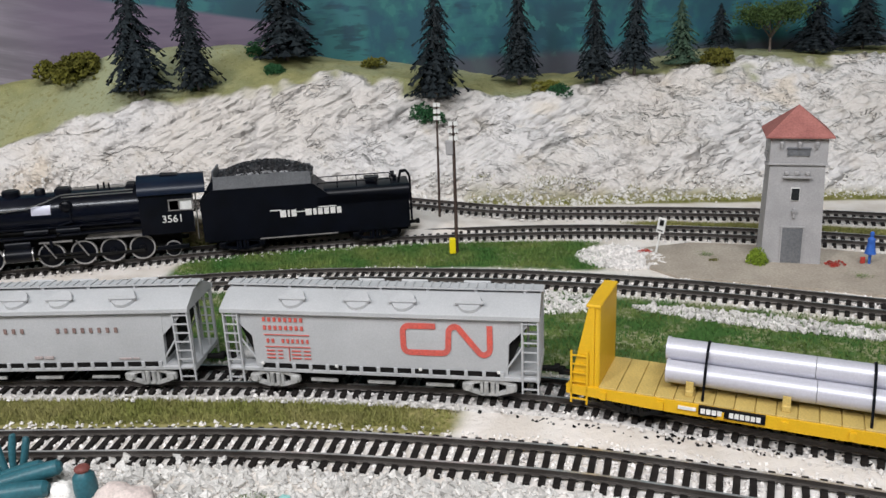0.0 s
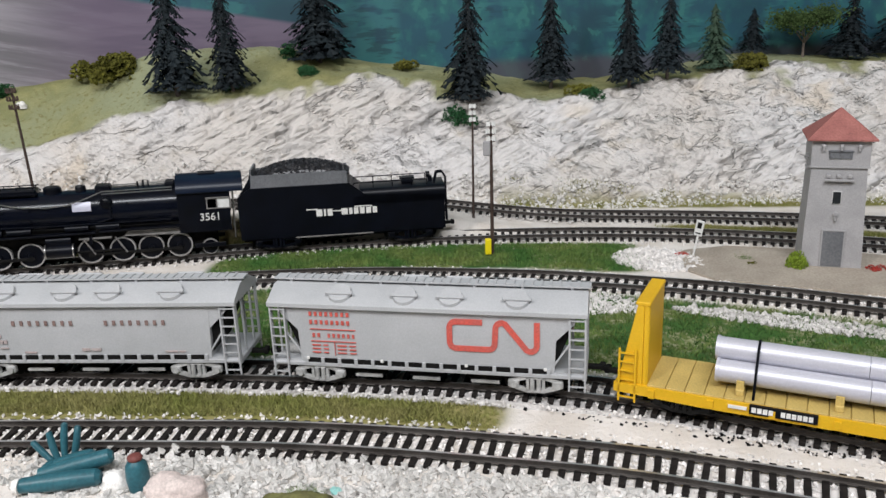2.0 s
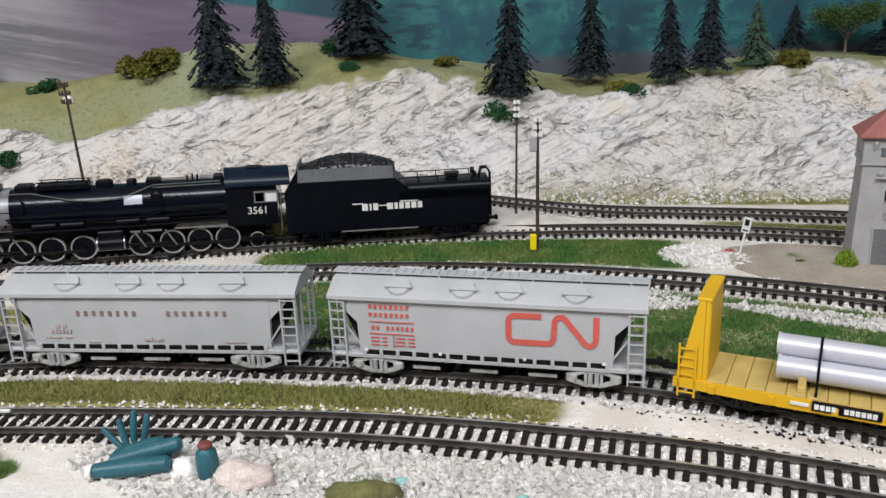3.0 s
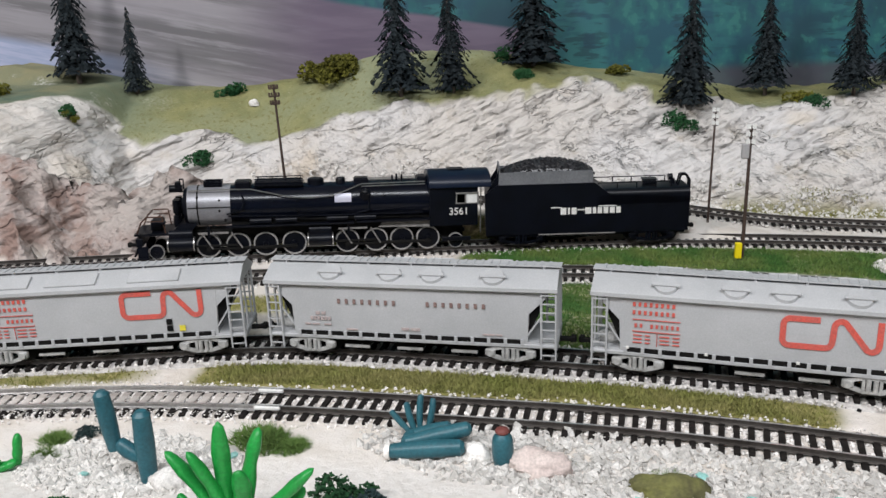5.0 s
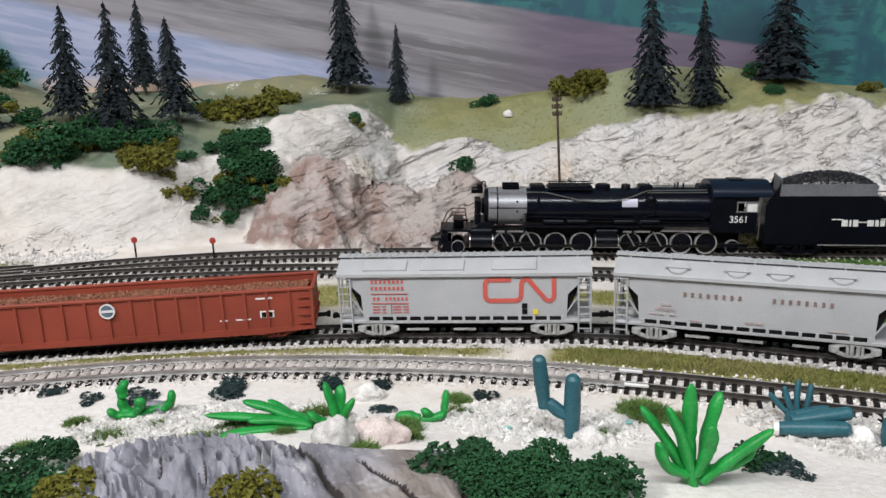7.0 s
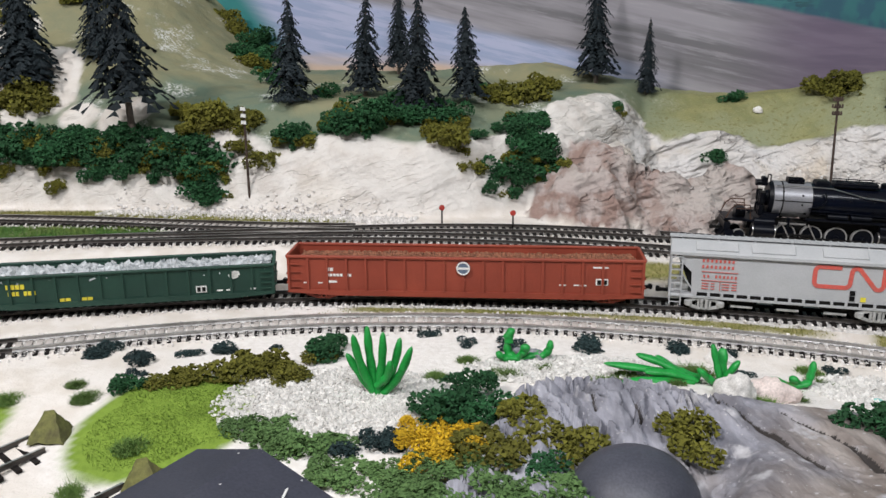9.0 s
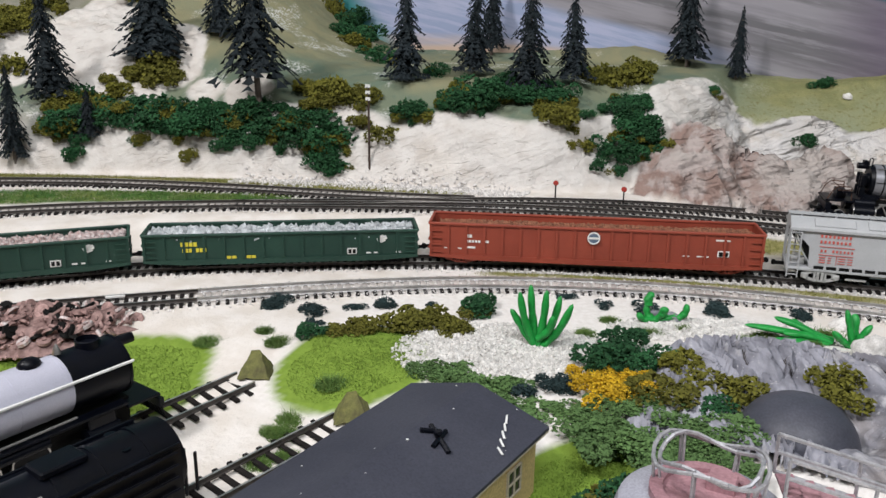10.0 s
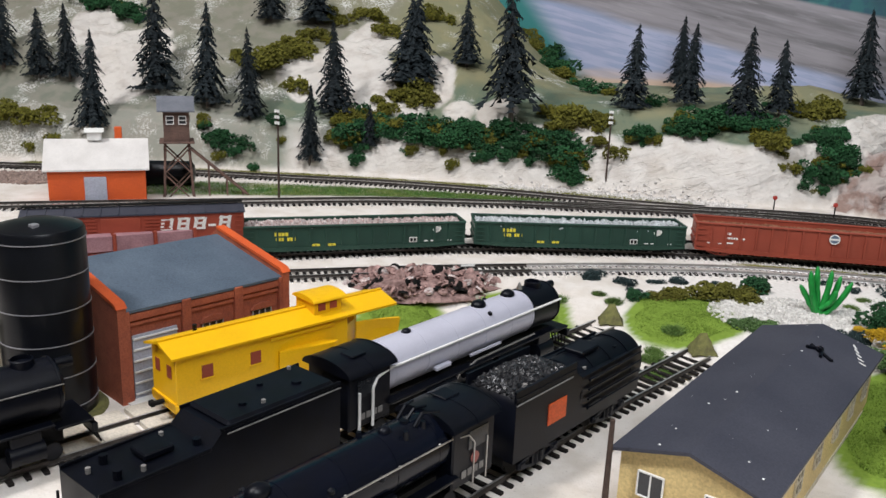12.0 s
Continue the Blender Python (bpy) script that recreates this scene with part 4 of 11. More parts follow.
def hopper_car(label, marks, long_hatches):
    L = 0.0745
    car = thing("covered_hopper_car", label, "railway car", "cars of the freight train")
    bm = bm_new()
    prism(bm, [(-0.0612, 0.0382), (-0.0600, 0.0106), (0.0600, 0.0106), (0.0612, 0.0382)], "y", -0.0152, 0.0152)
    part("body", bm, "hopper", car)
    bm = bm_new()
    prism(bm, [(-0.0168, 0.0382), (-0.0168, 0.0402), (-0.0062, 0.0454), (0.0062, 0.0454), (0.0168, 0.0402), (0.0168, 0.0382)], "x", -L, L)
    part("roof", bm, "hopper", car)
    bm = bm_new()
    for s in (-1, 1):
        box(bm, 0, s * 0.0166, 0.0390, 2 * L + 0.0006, 0.0012, 0.0024, 0.0003)
    part("eave_strip", bm, "hopper", car)
    bm = bm_new()
    box(bm, 0, 0, 0.0469, 2 * L + 0.002, 0.0072, 0.0006)
    for k in range(34):
        box(bm, -L + 0.0045 + k * (2 * L - 0.009) / 33, 0, 0.0474, 0.0012, 0.0068, 0.0005)
    for k in range(7):
        box(bm, -L * 0.9 + k * L * 0.3, 0, 0.0460, 0.0012, 0.006, 0.0014)
    part("running_board", bm, "hopper", car)
    for s in (-1, 1):
        bm = bm_new()
        box(bm, 0, s * 0.0150, 0.0099, 2 * L, 0.0016, 0.0020, 0.0003)
        part("side_sill", bm, "hopper", car)
        # solid dark strip in place of open slots, their shade as colour
        bm = bm_new()
        box(bm, 0, s * 0.0146, 0.0119, 0.116, 0.0020, 0.0024)
        part("sill_slot", bm, "under", car)
        bm = bm_new()
        box(bm, 0, 0, 0, 0.0016, 0.0018, 0.0028)
        post = part("sill_post", bm, "hopper", car, smooth=0)
        post.matrix_basis = Matrix.Translation((-0.0575, s * 0.0152, 0.0119))
        for k in range(1, 15):
            again(post, Matrix.Translation((-0.0575 + k * 0.115 / 14, s * 0.0152, 0.0119)), car)
    for d in (-1, 1):
        bm = bm_new()
        box(bm, d * (L - 0.001), 0, 0.0099, 0.002, 0.032, 0.0030, 0.0004)
        box(bm, d * (L - 0.009), 0, 0.0111, 0.016, 0.030, 0.0008)
        part("end_platform", bm, "hopper", car)
        bm = bm_new()
        prism(bm, [(d * 0.0595, 0.0122), (d * 0.0690, 0.0340), (d * 0.0690, 0.0380), (d * 0.050, 0.0380), (d * 0.050, 0.0122)], "y", -0.0125, 0.0125)
        # dark material stands for the shade on the sheet inside its recess
        part("slope_sheet", bm, "under", car, "recessed end slope, its shade painted dark")
        for s in (-1, 1):
            bm = bm_new()
            prism(bm, [(d * 0.0608, 0.0382), (d * 0.0690, 0.0382), (d * 0.0690, 0.0345), (d * 0.0606, 0.0262)], "y", s * 0.0140, s * 0.0150)
            part("gusset", bm, "hopper", car)
        bm = bm_new()
        for y in (-0.0146, 0.0146):
            for xx in (0.0738, 0.0668):
                box(bm, d * xx, y, 0.0246, 0.0011, 0.0011, 0.0284)
        for y in (-0.006, 0.006):
            box(bm, d * 0.0738, y, 0.0246, 0.0009, 0.0009, 0.0284)
        pipe_run(bm, [(d * 0.0668, -0.0146, 0.0250), (d * 0.0600, -0.0146, 0.0150)], 0.0005)
        pipe_run(bm, [(d * 0.0668, 0.0146, 0.0250), (d * 0.0600, 0.0146, 0.0150)], 0.0005)
        part("end_frame", bm, "hopper", car)
        for s in (-1, 1):
            ladder(car, d * 0.0702, s * 0.0160, 0.0035, 0.0386, "hopper", 8, 0.0070)
        coupler(car, d * L, d)
        truck(car, d * 0.0515)
    bm = bm_new()
    rod(bm, (-0.071, -0.006, 0.0135), (-0.062, -0.006, 0.0135), 0.0032, n=12)
    box(bm, -0.0665, 0.006, 0.0135, 0.005, 0.006, 0.004, 0.0006)
    part("brake_cylinder", bm, "truck", car)
    for x in (-0.028, 0.0, 0.028):
        bm = bm_new()
        prism(bm, [(x - 0.0125, 0.0106), (x + 0.0125, 0.0106), (x + 0.0055, 0.0030), (x - 0.0055, 0.0030)], "y", -0.0115, 0.0115)
        part("chute", bm, "under", car)
        bm = bm_new()
        box(bm, x, -0.0119, 0.0040, 0.0135, 0.0012, 0.0016, 0.0003)
        part("gate", bm, "truck", car)
        bm = bm_new()
        box(bm, x, 0.0119, 0.0040, 0.0135, 0.0012, 0.0016, 0.0003)
        part("gate", bm, "truck", car)
    for s in (-1, 1):
        if long_hatches:
            for x in (-0.046, -0.012, 0.030):
                bm = bm_new()
                m = Matrix.Translation((x, s * 0.0112, 0.0434)) @ Euler((s * -0.456, 0, 0)).to_matrix().to_4x4()
                box(bm, 0, 0, 0, 0.026, 0.0086, 0.0013, 0.0003, m)
                part("hatch", bm, "hopper", car)
        else:
            for x in (-0.0398, -0.0087, 0.0128, 0.0432):
                bm = bm_new()
                m = Matrix.Translation((x, s * 0.0112, 0.0431)) @ Euler((s * -0.456, 0, 0)).to_matrix().to_4x4()
                bmesh.ops.create_cone(bm, cap_ends=True, segments=18, radius1=0.0060, radius2=0.0052, depth=0.0026, matrix=m)
                box(bm, 0, s * 0.001, 0.0018, 0.0130, 0.0018, 0.0012, 0.0003, m)
                part("hatch", bm, "hopper", car)
    marks(car)
    return car


def loop_logo(car, y=-0.0157, x=0.0325, z=0.0276, mat="red_mark"):
    """Two rounded loops of red band."""
    def arc(cx, cz, r, a0, a1, n=5):
        return [(cx + r * math.cos(radians(a0 + (a1 - a0) * i / n)), cz + r * math.sin(radians(a0 + (a1 - a0) * i / n))) for i in range(n + 1)]

    r = 0.0030
    pts = [(-0.0050, 0.0062)] + arc(-0.0180, 0.0032, r, 90, 180) + arc(-0.0180, -0.0034, r, 180, 270) + arc(-0.0022, -0.0034, r, 270, 360) + arc(0.0042, 0.0034, r, 180, 60) + arc(0.0178, -0.0036, r, 232, 360) + [(0.0208, 0.0072)]
    bm = bm_new()
    ribbon(bm, [(x + 0.95 * u, z + v) for u, v in pts], 0.0026, y)
    part("side_emblem", bm, mat, car, "red double-loop band emblem")


def red_block(car, mat="red_mark"):
    bm = bm_new()
    y = -0.0156
    letter = [0.0013] * 8
    bars(bm, -0.0545, 0.0348, letter, 0.0019, 0.0013, y)
    bars(bm, -0.0545, 0.0308, letter, 0.0019, 0.0013, y)
    bars(bm, -0.0545, 0.0274, [0.0222], 0.0003, 0, y)
    bars(bm, -0.0535, 0.0244, [0.0012, 0.0012, -0.0012, 0.0011, 0.0011, 0.0011, 0.0011, 0.0011, 0.0011], 0.0018, 0.0013, y)
    bars(bm, -0.0545, 0.0215, [0.0222], 0.0003, 0, y)
    for z in (0.0196, 0.0178, 0.0160):
        bars(bm, -0.0540, z, [0.0042, 0.0024, -0.0016, 0.0046, 0.0032], 0.00045, 0.0014, y)
    box(bm, -0.0428, y, 0.0180, 0.0003, 0.0004, 0.0066)
    part("lettering", bm, mat, car, "faded red lettering block")


def marks_loop(car):
    loop_logo(car)
    red_block(car)
    for x in (-0.0565, -0.020, 0.020, 0.0560):
        bm = bm_new()
        box(bm, x, -0.0160, 0.0132, 0.0014, 0.0006, 0.0012)
        part("white_spot", bm, "white_mark", car)


def marks_spaced(car):
    bm = bm_new()
    bars(bm, -0.0360, 0.0295, [0.0015] * 8, 0.0024, 0.0026, -0.0156)
    bars(bm, 0.0100, 0.0295, [0.0015] * 8, 0.0024, 0.0025, -0.0156)
    part("lettering", bm, "grey_mark", car, "thin widely spaced lettering")
    bm = bm_new()
    bars(bm, -0.0480, 0.0228, [0.0022, 0.0022], 0.0016, 0.0010, -0.0156)
    bars(bm, -0.0510, 0.0200, [0.0014] * 6, 0.0018, 0.0005, -0.0156)
    bars(bm, -0.0540, 0.0168, [0.0030, 0.0040, -0.001, 0.0040], 0.0007, 0.0007, -0.0156)
    part("small_lettering", bm, "pale_red_mark", car)
    bm = bm_new()
    bars(bm, -0.0320, 0.0146, [0.0060], 0.0008, 0, -0.0156)
    bars(bm, -0.0030, 0.0160, [0.0040, 0.0046], 0.0014, 0.0008, -0.0156)
    part("small_lettering", bm, "pale_red_mark", car)
    bm = bm_new()
    bars(bm, 0.0380, 0.0150, [0.0060, 0.0030], 0.0008, 0.0008, -0.0156)
    part("small_lettering", bm, "pale_red_mark", car)


def marks_panel(car):
    loop_logo(car, x=0.0330, z=0.0292)
    red_block(car)
    bm = bm_new()
    for z in (0.0196, 0.0160):
        box(bm, 0.0358, -0.0156, z, 0.0030, 0.0004, 0.0029)
    part("service_panel", bm, "under", car)
    bm = bm_new()
    box(bm, 0.0422, -0.0156, 0.0158, 0.0030, 0.0004, 0.0029)
    part("inspection_mark", bm, "yellow_mark", car)


def place_car(car, line, x_left, x_right):
    a, b = arc_at_x(line, x_left), arc_at_x(line, x_right)
    p0, p1 = on_line(line, a)[0], on_line(line, b)[0]
    mid, h, pitch = on_line(line, (a + b) / 2)
    mid = (mid + (p0 + p1) / 2) / 2
    d = p1 - p0
    car.matrix_basis = Matrix.Translation((mid.x, mid.y, mid.z + RAIL_TOP)) @ Euler((0, -math.atan2(d.z, d.xy.length), math.atan2(d.y, d.x))).to_matrix().to_4x4()
    return car


first = place_car(hopper_car("grey covered hopper car with red loop emblem and round hatches", marks_loop, False), FREIGHT, -0.075, 0.074)
first.matrix_basis = first.matrix_basis @ Matrix.Diagonal((0.965, 1, 1, 1))
place_car(hopper_car("grey covered hopper car with thin spaced lettering and round hatches", marks_spaced, False), FREIGHT, -0.236, -0.087)
place_car(hopper_car("grey covered hopper car with long hatches and yellow mark", marks_panel, True), FREIGHT, -0.3985, -0.2515)


def bulkhead_flat():
    car = thing("bulkhead_flat_car", "yellow bulkhead flat car loaded with silver pipes", "railway car", "cars of the freight train")
    L = 0.110
    bm = bm_new()
    for s in (-1, 1):
        prism(bm, [(-L, 0.0112), (-L, 0.0072), (-0.075, 0.0060), (0.075, 0.0060), (L, 0.0072), (L, 0.0112)], "y", s * 0.0148, s * 0.0164)
        for k in range(9):
            box(bm, -0.094 + k * 0.0235, s * 0.0168, 0.0085, 0.0024, 0.0012, 0.0034)
    part("side_sill", bm, "yellow", car)
    bm = bm_new()
    box(bm, 0, 0, 0.0095, 2 * L - 0.002, 0.029, 0.0030)
    deck = part("deck_frame", bm, "deck", car)
    bm = bm_new()
    box(bm, 0, 0, 0, 0.0074, 0.0312, 0.0012, 0.0002)
    plank = part("plank", bm, "deck", deck)
    n = 25
    for k in range(n):
        m = Matrix.Translation((-0.0925 + k * 0.185 / (n - 1), 0, 0.0114))
        if k == 0:
            plank.matrix_basis = m
        else:
            again(plank, m, deck)
    for d in (-1, 1):
        bm = bm_new()
        box(bm, d * 0.0975, 0, 0.0284, 0.0026, 0.0300, 0.0378, 0.0006)
        for s in (-1, 1):
            prism(bm, [(d * 0.0985, 0.0472), (d * 0.1010, 0.0472), (d * 0.1085, 0.0120), (d * 0.0985, 0.0100)], "y", s * 0.0136, s * 0.0152)
        for y in (-0.006, 0.006):
            box(bm, d * 0.1000, y, 0.0279, 0.0026, 0.0016, 0.0348)
        box(bm, d * 0.0990, 0, 0.0475, 0.0062, 0.0310, 0.0016, 0.0004)
        part("bulkhead", bm, "yellow", car)
        for s in (-1, 1):
            ladder(car, d * 0.1045, s * 0.0160, 0.0030, 0.0270, "yellow", 6, 0.0068)
        bm = bm_new()
        box(bm, d * 0.1050, 0, 0.0100, 0.0100, 0.0310, 0.0022, 0.0004)
        part("end_step", bm, "yellow", car)
        coupler(car, d * L, d)
        truck(car, d * 0.082, "under")
    bm = bm_new()
    box(bm, 0, 0, 0.0055, 0.13, 0.010, 0.006)
    part("centre_beam", bm, "under", car)
    bm = bm_new()
    box(bm, -0.0430, -0.0166, 0.0094, 0.0250, 0.0014, 0.0038)
    plate = part("name_board", bm, "black", car)
    bm = bm_new()
    bars(bm, -0.0546, 0.0094, [0.0017] * 4 + [-0.0020] + [0.0016] * 6, 0.0021, 0.0004, -0.01745)
    part("lettering", bm, "white_mark", plate)
    bm = bm_new()
    box(bm, -0.0600, -0.0166, 0.0092, 0.0070, 0.0012, 0.0012)
    part("reflector", bm, "white", car)
    return car


def pipe_load(base):
    load = thing("pipe_load", "bundle of silver pipes strapped with black bands on the flat car", "pipes", m=base)
    r = 0.0047
    bm = bm_new()
    places = [(-0.0058, r + 0.0026), (0.0058, r + 0.0026), (0.0, r + 0.0100)]
    for k, (y, z) in enumerate(places):
        bm = bm_new()
        x0 = -0.0705 + (0.0010 if k < 2 else 0.0)
        for a, b in ((x0, x0 + 0.0560), (x0 + 0.0562, x0 + 0.150)):
            rod(bm, (a, y, z), (b, y, z), r, r, 22)
        ob = part("pipe", bm, "pipe", load)
        # the pipe is solid: a dark disc paints its shaded inside
        bm = bm_new()
        rod(bm, (x0 - 0.0002, y, z), (x0 + 0.001, y, z), r * 0.86, r * 0.86, 20)
        part("pipe_mouth", bm, "under", ob)
        bm = bm_new()
        ring(bm, (x0, y, z), r * 1.08, r * 0.9, 0.0012, "x", 20)
        part("collar", bm, "pipe", ob)
    for x in (-0.0545, 0.0060, 0.0640):
        bm = bm_new()
        pipe_run(bm, [(x, -0.0152, -0.0030), (x, -0.0109, 0.0073), (x, -0.0097, 0.0107), (x, -0.0042, 0.0181), (x, 0.0, 0.0199), (x, 0.0042, 0.0181), (x, 0.0097, 0.0107), (x, 0.0109, 0.0073), (x, 0.0152, -0.003)], 0.0006)
        part("strap", bm, "black", load)
    for x in (-0.0600, -0.0236, 0.03, 0.07):
        bm = bm_new()
        box(bm, x, 0, 0.0013, 0.0032, 0.0250, 0.0026, 0.0003)
        box(bm, x, -0.0114, 0.0042, 0.0030, 0.0010, 0.0040)
        part("bearer", bm, "deck", load)
    return load


flat = place_car(bulkhead_flat(), FREIGHT, 0.0735, 0.2935)
pipe_load(flat.matrix_basis @ Matrix.Translation((0, 0, 0.0120)))


def gondola(label, half, top, material, posts, under="under"):
    car = thing("gondola_car", label, "railway car", "cars of the freight train")
    w = 0.0160
    for s in (-1, 1):
        bm = bm_new()
        box(bm, 0, s * w, (top + 0.0060) / 2, 2 * half, 0.0010, top - 0.0060)
        part("side", bm, material, car)
        bm = bm_new()
        box(bm, 0, s * (w + 0.0004), top, 2 * half + 0.001, 0.0028, 0.0018, 0.0004)
        part("top_rail", bm, material, car)
        bm = bm_new()
        prism(bm, [(-half, 0.0080), (-half, 0.0060), (-half * 0.72, 0.0042), (half * 0.72, 0.0042), (half, 0.0060), (half, 0.0080)], "y", s * (w + 0.0003), s * (w + 0.0015))
        part("side_sill", bm, material, car)
        bm = bm_new()
        prism(bm, [(-0.0008, 0.0070), (0.0008, 0.0070), (0.0008, top - 0.0008), (-0.0008, top - 0.0008)], "y", s * (w + 0.0004), s * (w + 0.0016))
        first = part("rib", bm, material, car)
        for k in range(posts):
            m = Matrix.Translation((-half + 0.0010 + k * (2 * half - 0.002) / (posts - 1), 0, 0))
            if k == 0:
                first.matrix_basis = m
            else:
                again(first, m, car)
    for d in (-1, 1):
        bm = bm_new()
        box(bm, d * (half - 0.0005), 0, (top + 0.006) / 2, 0.0010, 2 * w - 0.001, top - 0.0062)
        box(bm, d * half, 0, top, 0.0022, 2 * w, 0.0018, 0.0004)
        for z in (0.012, 0.0185):
            box(bm, d * (half + 0.0006), 0, z, 0.0012, 2 * w - 0.002, 0.0014)
        part("end_wall", bm, material, car)
        for s in (-1, 1):
            bm = bm_new()
            for k in range(4):
                box(bm, d * (half - 0.0058), s * (w + 0.0016), 0.010 + k * (top - 0.013) / 3.4, 0.0072, 0.0006, 0.0006)
            part("grab_iron", bm, material, car)
        coupler(car, d * half, d)
        truck(car, d * (half - 0.024), under)
    bm = bm_new()
    box(bm, 0, 0, 0.0075, 2 * half - 0.002, 2 * w - 0.001, 0.0016)
    part("floor_pan", bm, "under", car)
    return car


def heap(name, label, category, base, half, w, z, material, count, size, seed, bulge=0.004):
    """A load: a humped bed covered with loose pieces."""
    load = thing(name, label, category, m=base)
    nx, ny, verts, faces = 90, 12, [], []
    hump = lambda x, y: z + bulge * (0.5 + 0.5 * float(fnoise(np.array(x * 60 + seed), np.array(y * 60), 3, seed))) * (1 - (y / w) ** 4 * 0.5)
    for j in range(ny + 1):
        for i in range(nx + 1):
            x, y = -half + 2 * half * i / nx, -w + 2 * w * j / ny
            verts.append((x, y, hump(x, y)))
    for j in range(ny):
        for i in range(nx):
            a = j * (nx + 1) + i
            faces.append((a, a + 1, a + nx + 2, a + nx + 1))
    raw("load_bed", verts, faces, material, load)

    def place(rng):
        x, y = rng.uniform(-half, half), rng.uniform(-w, w)
        return (x, y, hump(x, y) + size * 0.3), 1.0
    v, f = chips(count, place, size, seed)
    tagged(raw("load_rubble", v, f, material, load), kind="stuff")
    return load


red_gon = gondola("oxide red mill gondola car heaped with rusty ore", 0.1200, 0.0312, "oxide", 19, "oxide")
bm = bm_new()
rod(bm, (0.0000, -0.0176, 0.0250), (0.0000, -0.0183, 0.0250), 0.0046, 0.0046, 24)
seal = part("round_emblem", bm, "blue_mark", red_gon, "round slate-blue emblem with a pale rim")
bm = bm_new()
ring(bm, (0.0000, -0.0184, 0.0250), 0.0046, 0.0037, 0.0004, "y", 24)
box(bm, 0.0, -0.0185, 0.0250, 0.0084, 0.0004, 0.0014)
part("emblem_rim", bm, "white_mark", seal)
bm = bm_new()
bars(bm, -0.0930, 0.0225, [0.0020, 0.0020], 0.0022, 0.0006, -0.0167)
bars(bm, -0.0930, 0.0185, [0.0017] * 5, 0.0018, 0.0006, -0.0167)
bars(bm, -0.0800, 0.0185, [0.0017] * 2, 0.0018, 0.0006, -0.0167)
bars(bm, -0.0930, 0.0138, [0.0070], 0.0014, 0, -0.0167)
bars(bm, -0.1090, 0.0128, [0.0040, -0.004, 0.0030], 0.0007, 0.001, -0.0167)
bars(bm, 0.0860, 0.0265, [0.0100], 0.0010, 0, -0.0167)
bars(bm, 0.0640, 0.0140, [0.0046, -0.003, 0.0036, 0.0040], 0.0008, 0.001, -0.0167)
bars(bm, 0.0880, 0.0165, [0.0082], 0.0044, 0, -0.0167)
part("lettering", bm, "white_mark", red_gon)
bm = bm_new()
for x in (0.0902, 0.0940):
    box(bm, x, -0.0171, 0.0164, 0.0026, 0.0004, 0.0030)
part("sill_mark", bm, "under", red_gon)
place_car(red_gon, FREIGHT, -0.6425, -0.4165)
heap("ore_load", "heap of rusty brown ore filling the gondola", "ore", red_gon.matrix_basis, 0.1155, 0.0150, 0.0253, "ore", 2600, 0.0011, 5, 0.0035)


def green_marks(car):
    bm = bm_new()
    bars(bm, -0.0720, 0.0195, [0.0024] * 4, 0.0030, 0.0006, -0.0167)
    bars(bm, -0.0710, 0.0150, [0.0018] * 3 + [-0.0018] + [0.0020] * 3, 0.0028, 0.0006, -0.0167)
    bars(bm, -0.0400, 0.0092, [0.0030, 0.0030, -0.006, 0.0030, 0.0030], 0.0020, 0.0006, -0.0167)
    part("lettering", bm, "yellow_mark", car)
    bm = bm_new()
    m = Matrix.Translation((0.0720, -0.0168, 0.0205)) @ Euler((0, -0.35, 0)).to_matrix().to_4x4()
    box(bm, 0, 0, 0, 0.0074, 0.0004, 0.0030, 0.0, m)
    box(bm, 0, 0, 0, 0.0040, 0.0004, 0.0052, 0.0, m)
    box(bm, 0.0500, -0.0167, 0.0115, 0.0070, 0.0004, 0.0046)
    for x in (0.062, 0.068, 0.084):
        box(bm, x, -0.0167, 0.0100, 0.0036, 0.0004, 0.0010)
    part("emblem", bm, "white_mark", car)
    bm = bm_new()
    for x in (0.0484, 0.0516):
        box(bm, x, -0.0171, 0.0115, 0.0022, 0.0004, 0.0030)
    part("sill_mark", bm, "under", car)


g_a = gondola("dark green gondola car full of pale rubble", 0.0985, 0.0262, "green_car", 15)
green_marks(g_a)
s_right = arc_at_x(FREIGHT, -0.6535)
xs = lambda s: on_line(FREIGHT, s)[0].x
place_car(g_a, FREIGHT, xs(s_right - 0.197), -0.6535)
heap("rubble_load", "heap of pale grey rubble in the green gondola", "rubble", g_a.matrix_basis, 0.0960, 0.0148, 0.0210, "scrap_white", 700, 0.0026, 8, 0.0040)
g_b = gondola("dark green gondola car full of mixed scrap", 0.0985, 0.0262, "green_car", 15)
green_marks(g_b)
place_car(g_b, FREIGHT, xs(s_right - 0.404), xs(s_right - 0.207))
heap("scrap_load", "mixed reddish and pale scrap in the green gondola", "scrap", g_b.matrix_basis, 0.0960, 0.0148, 0.0215, "scrap_mixed", 900, 0.0022, 9, 0.0035)


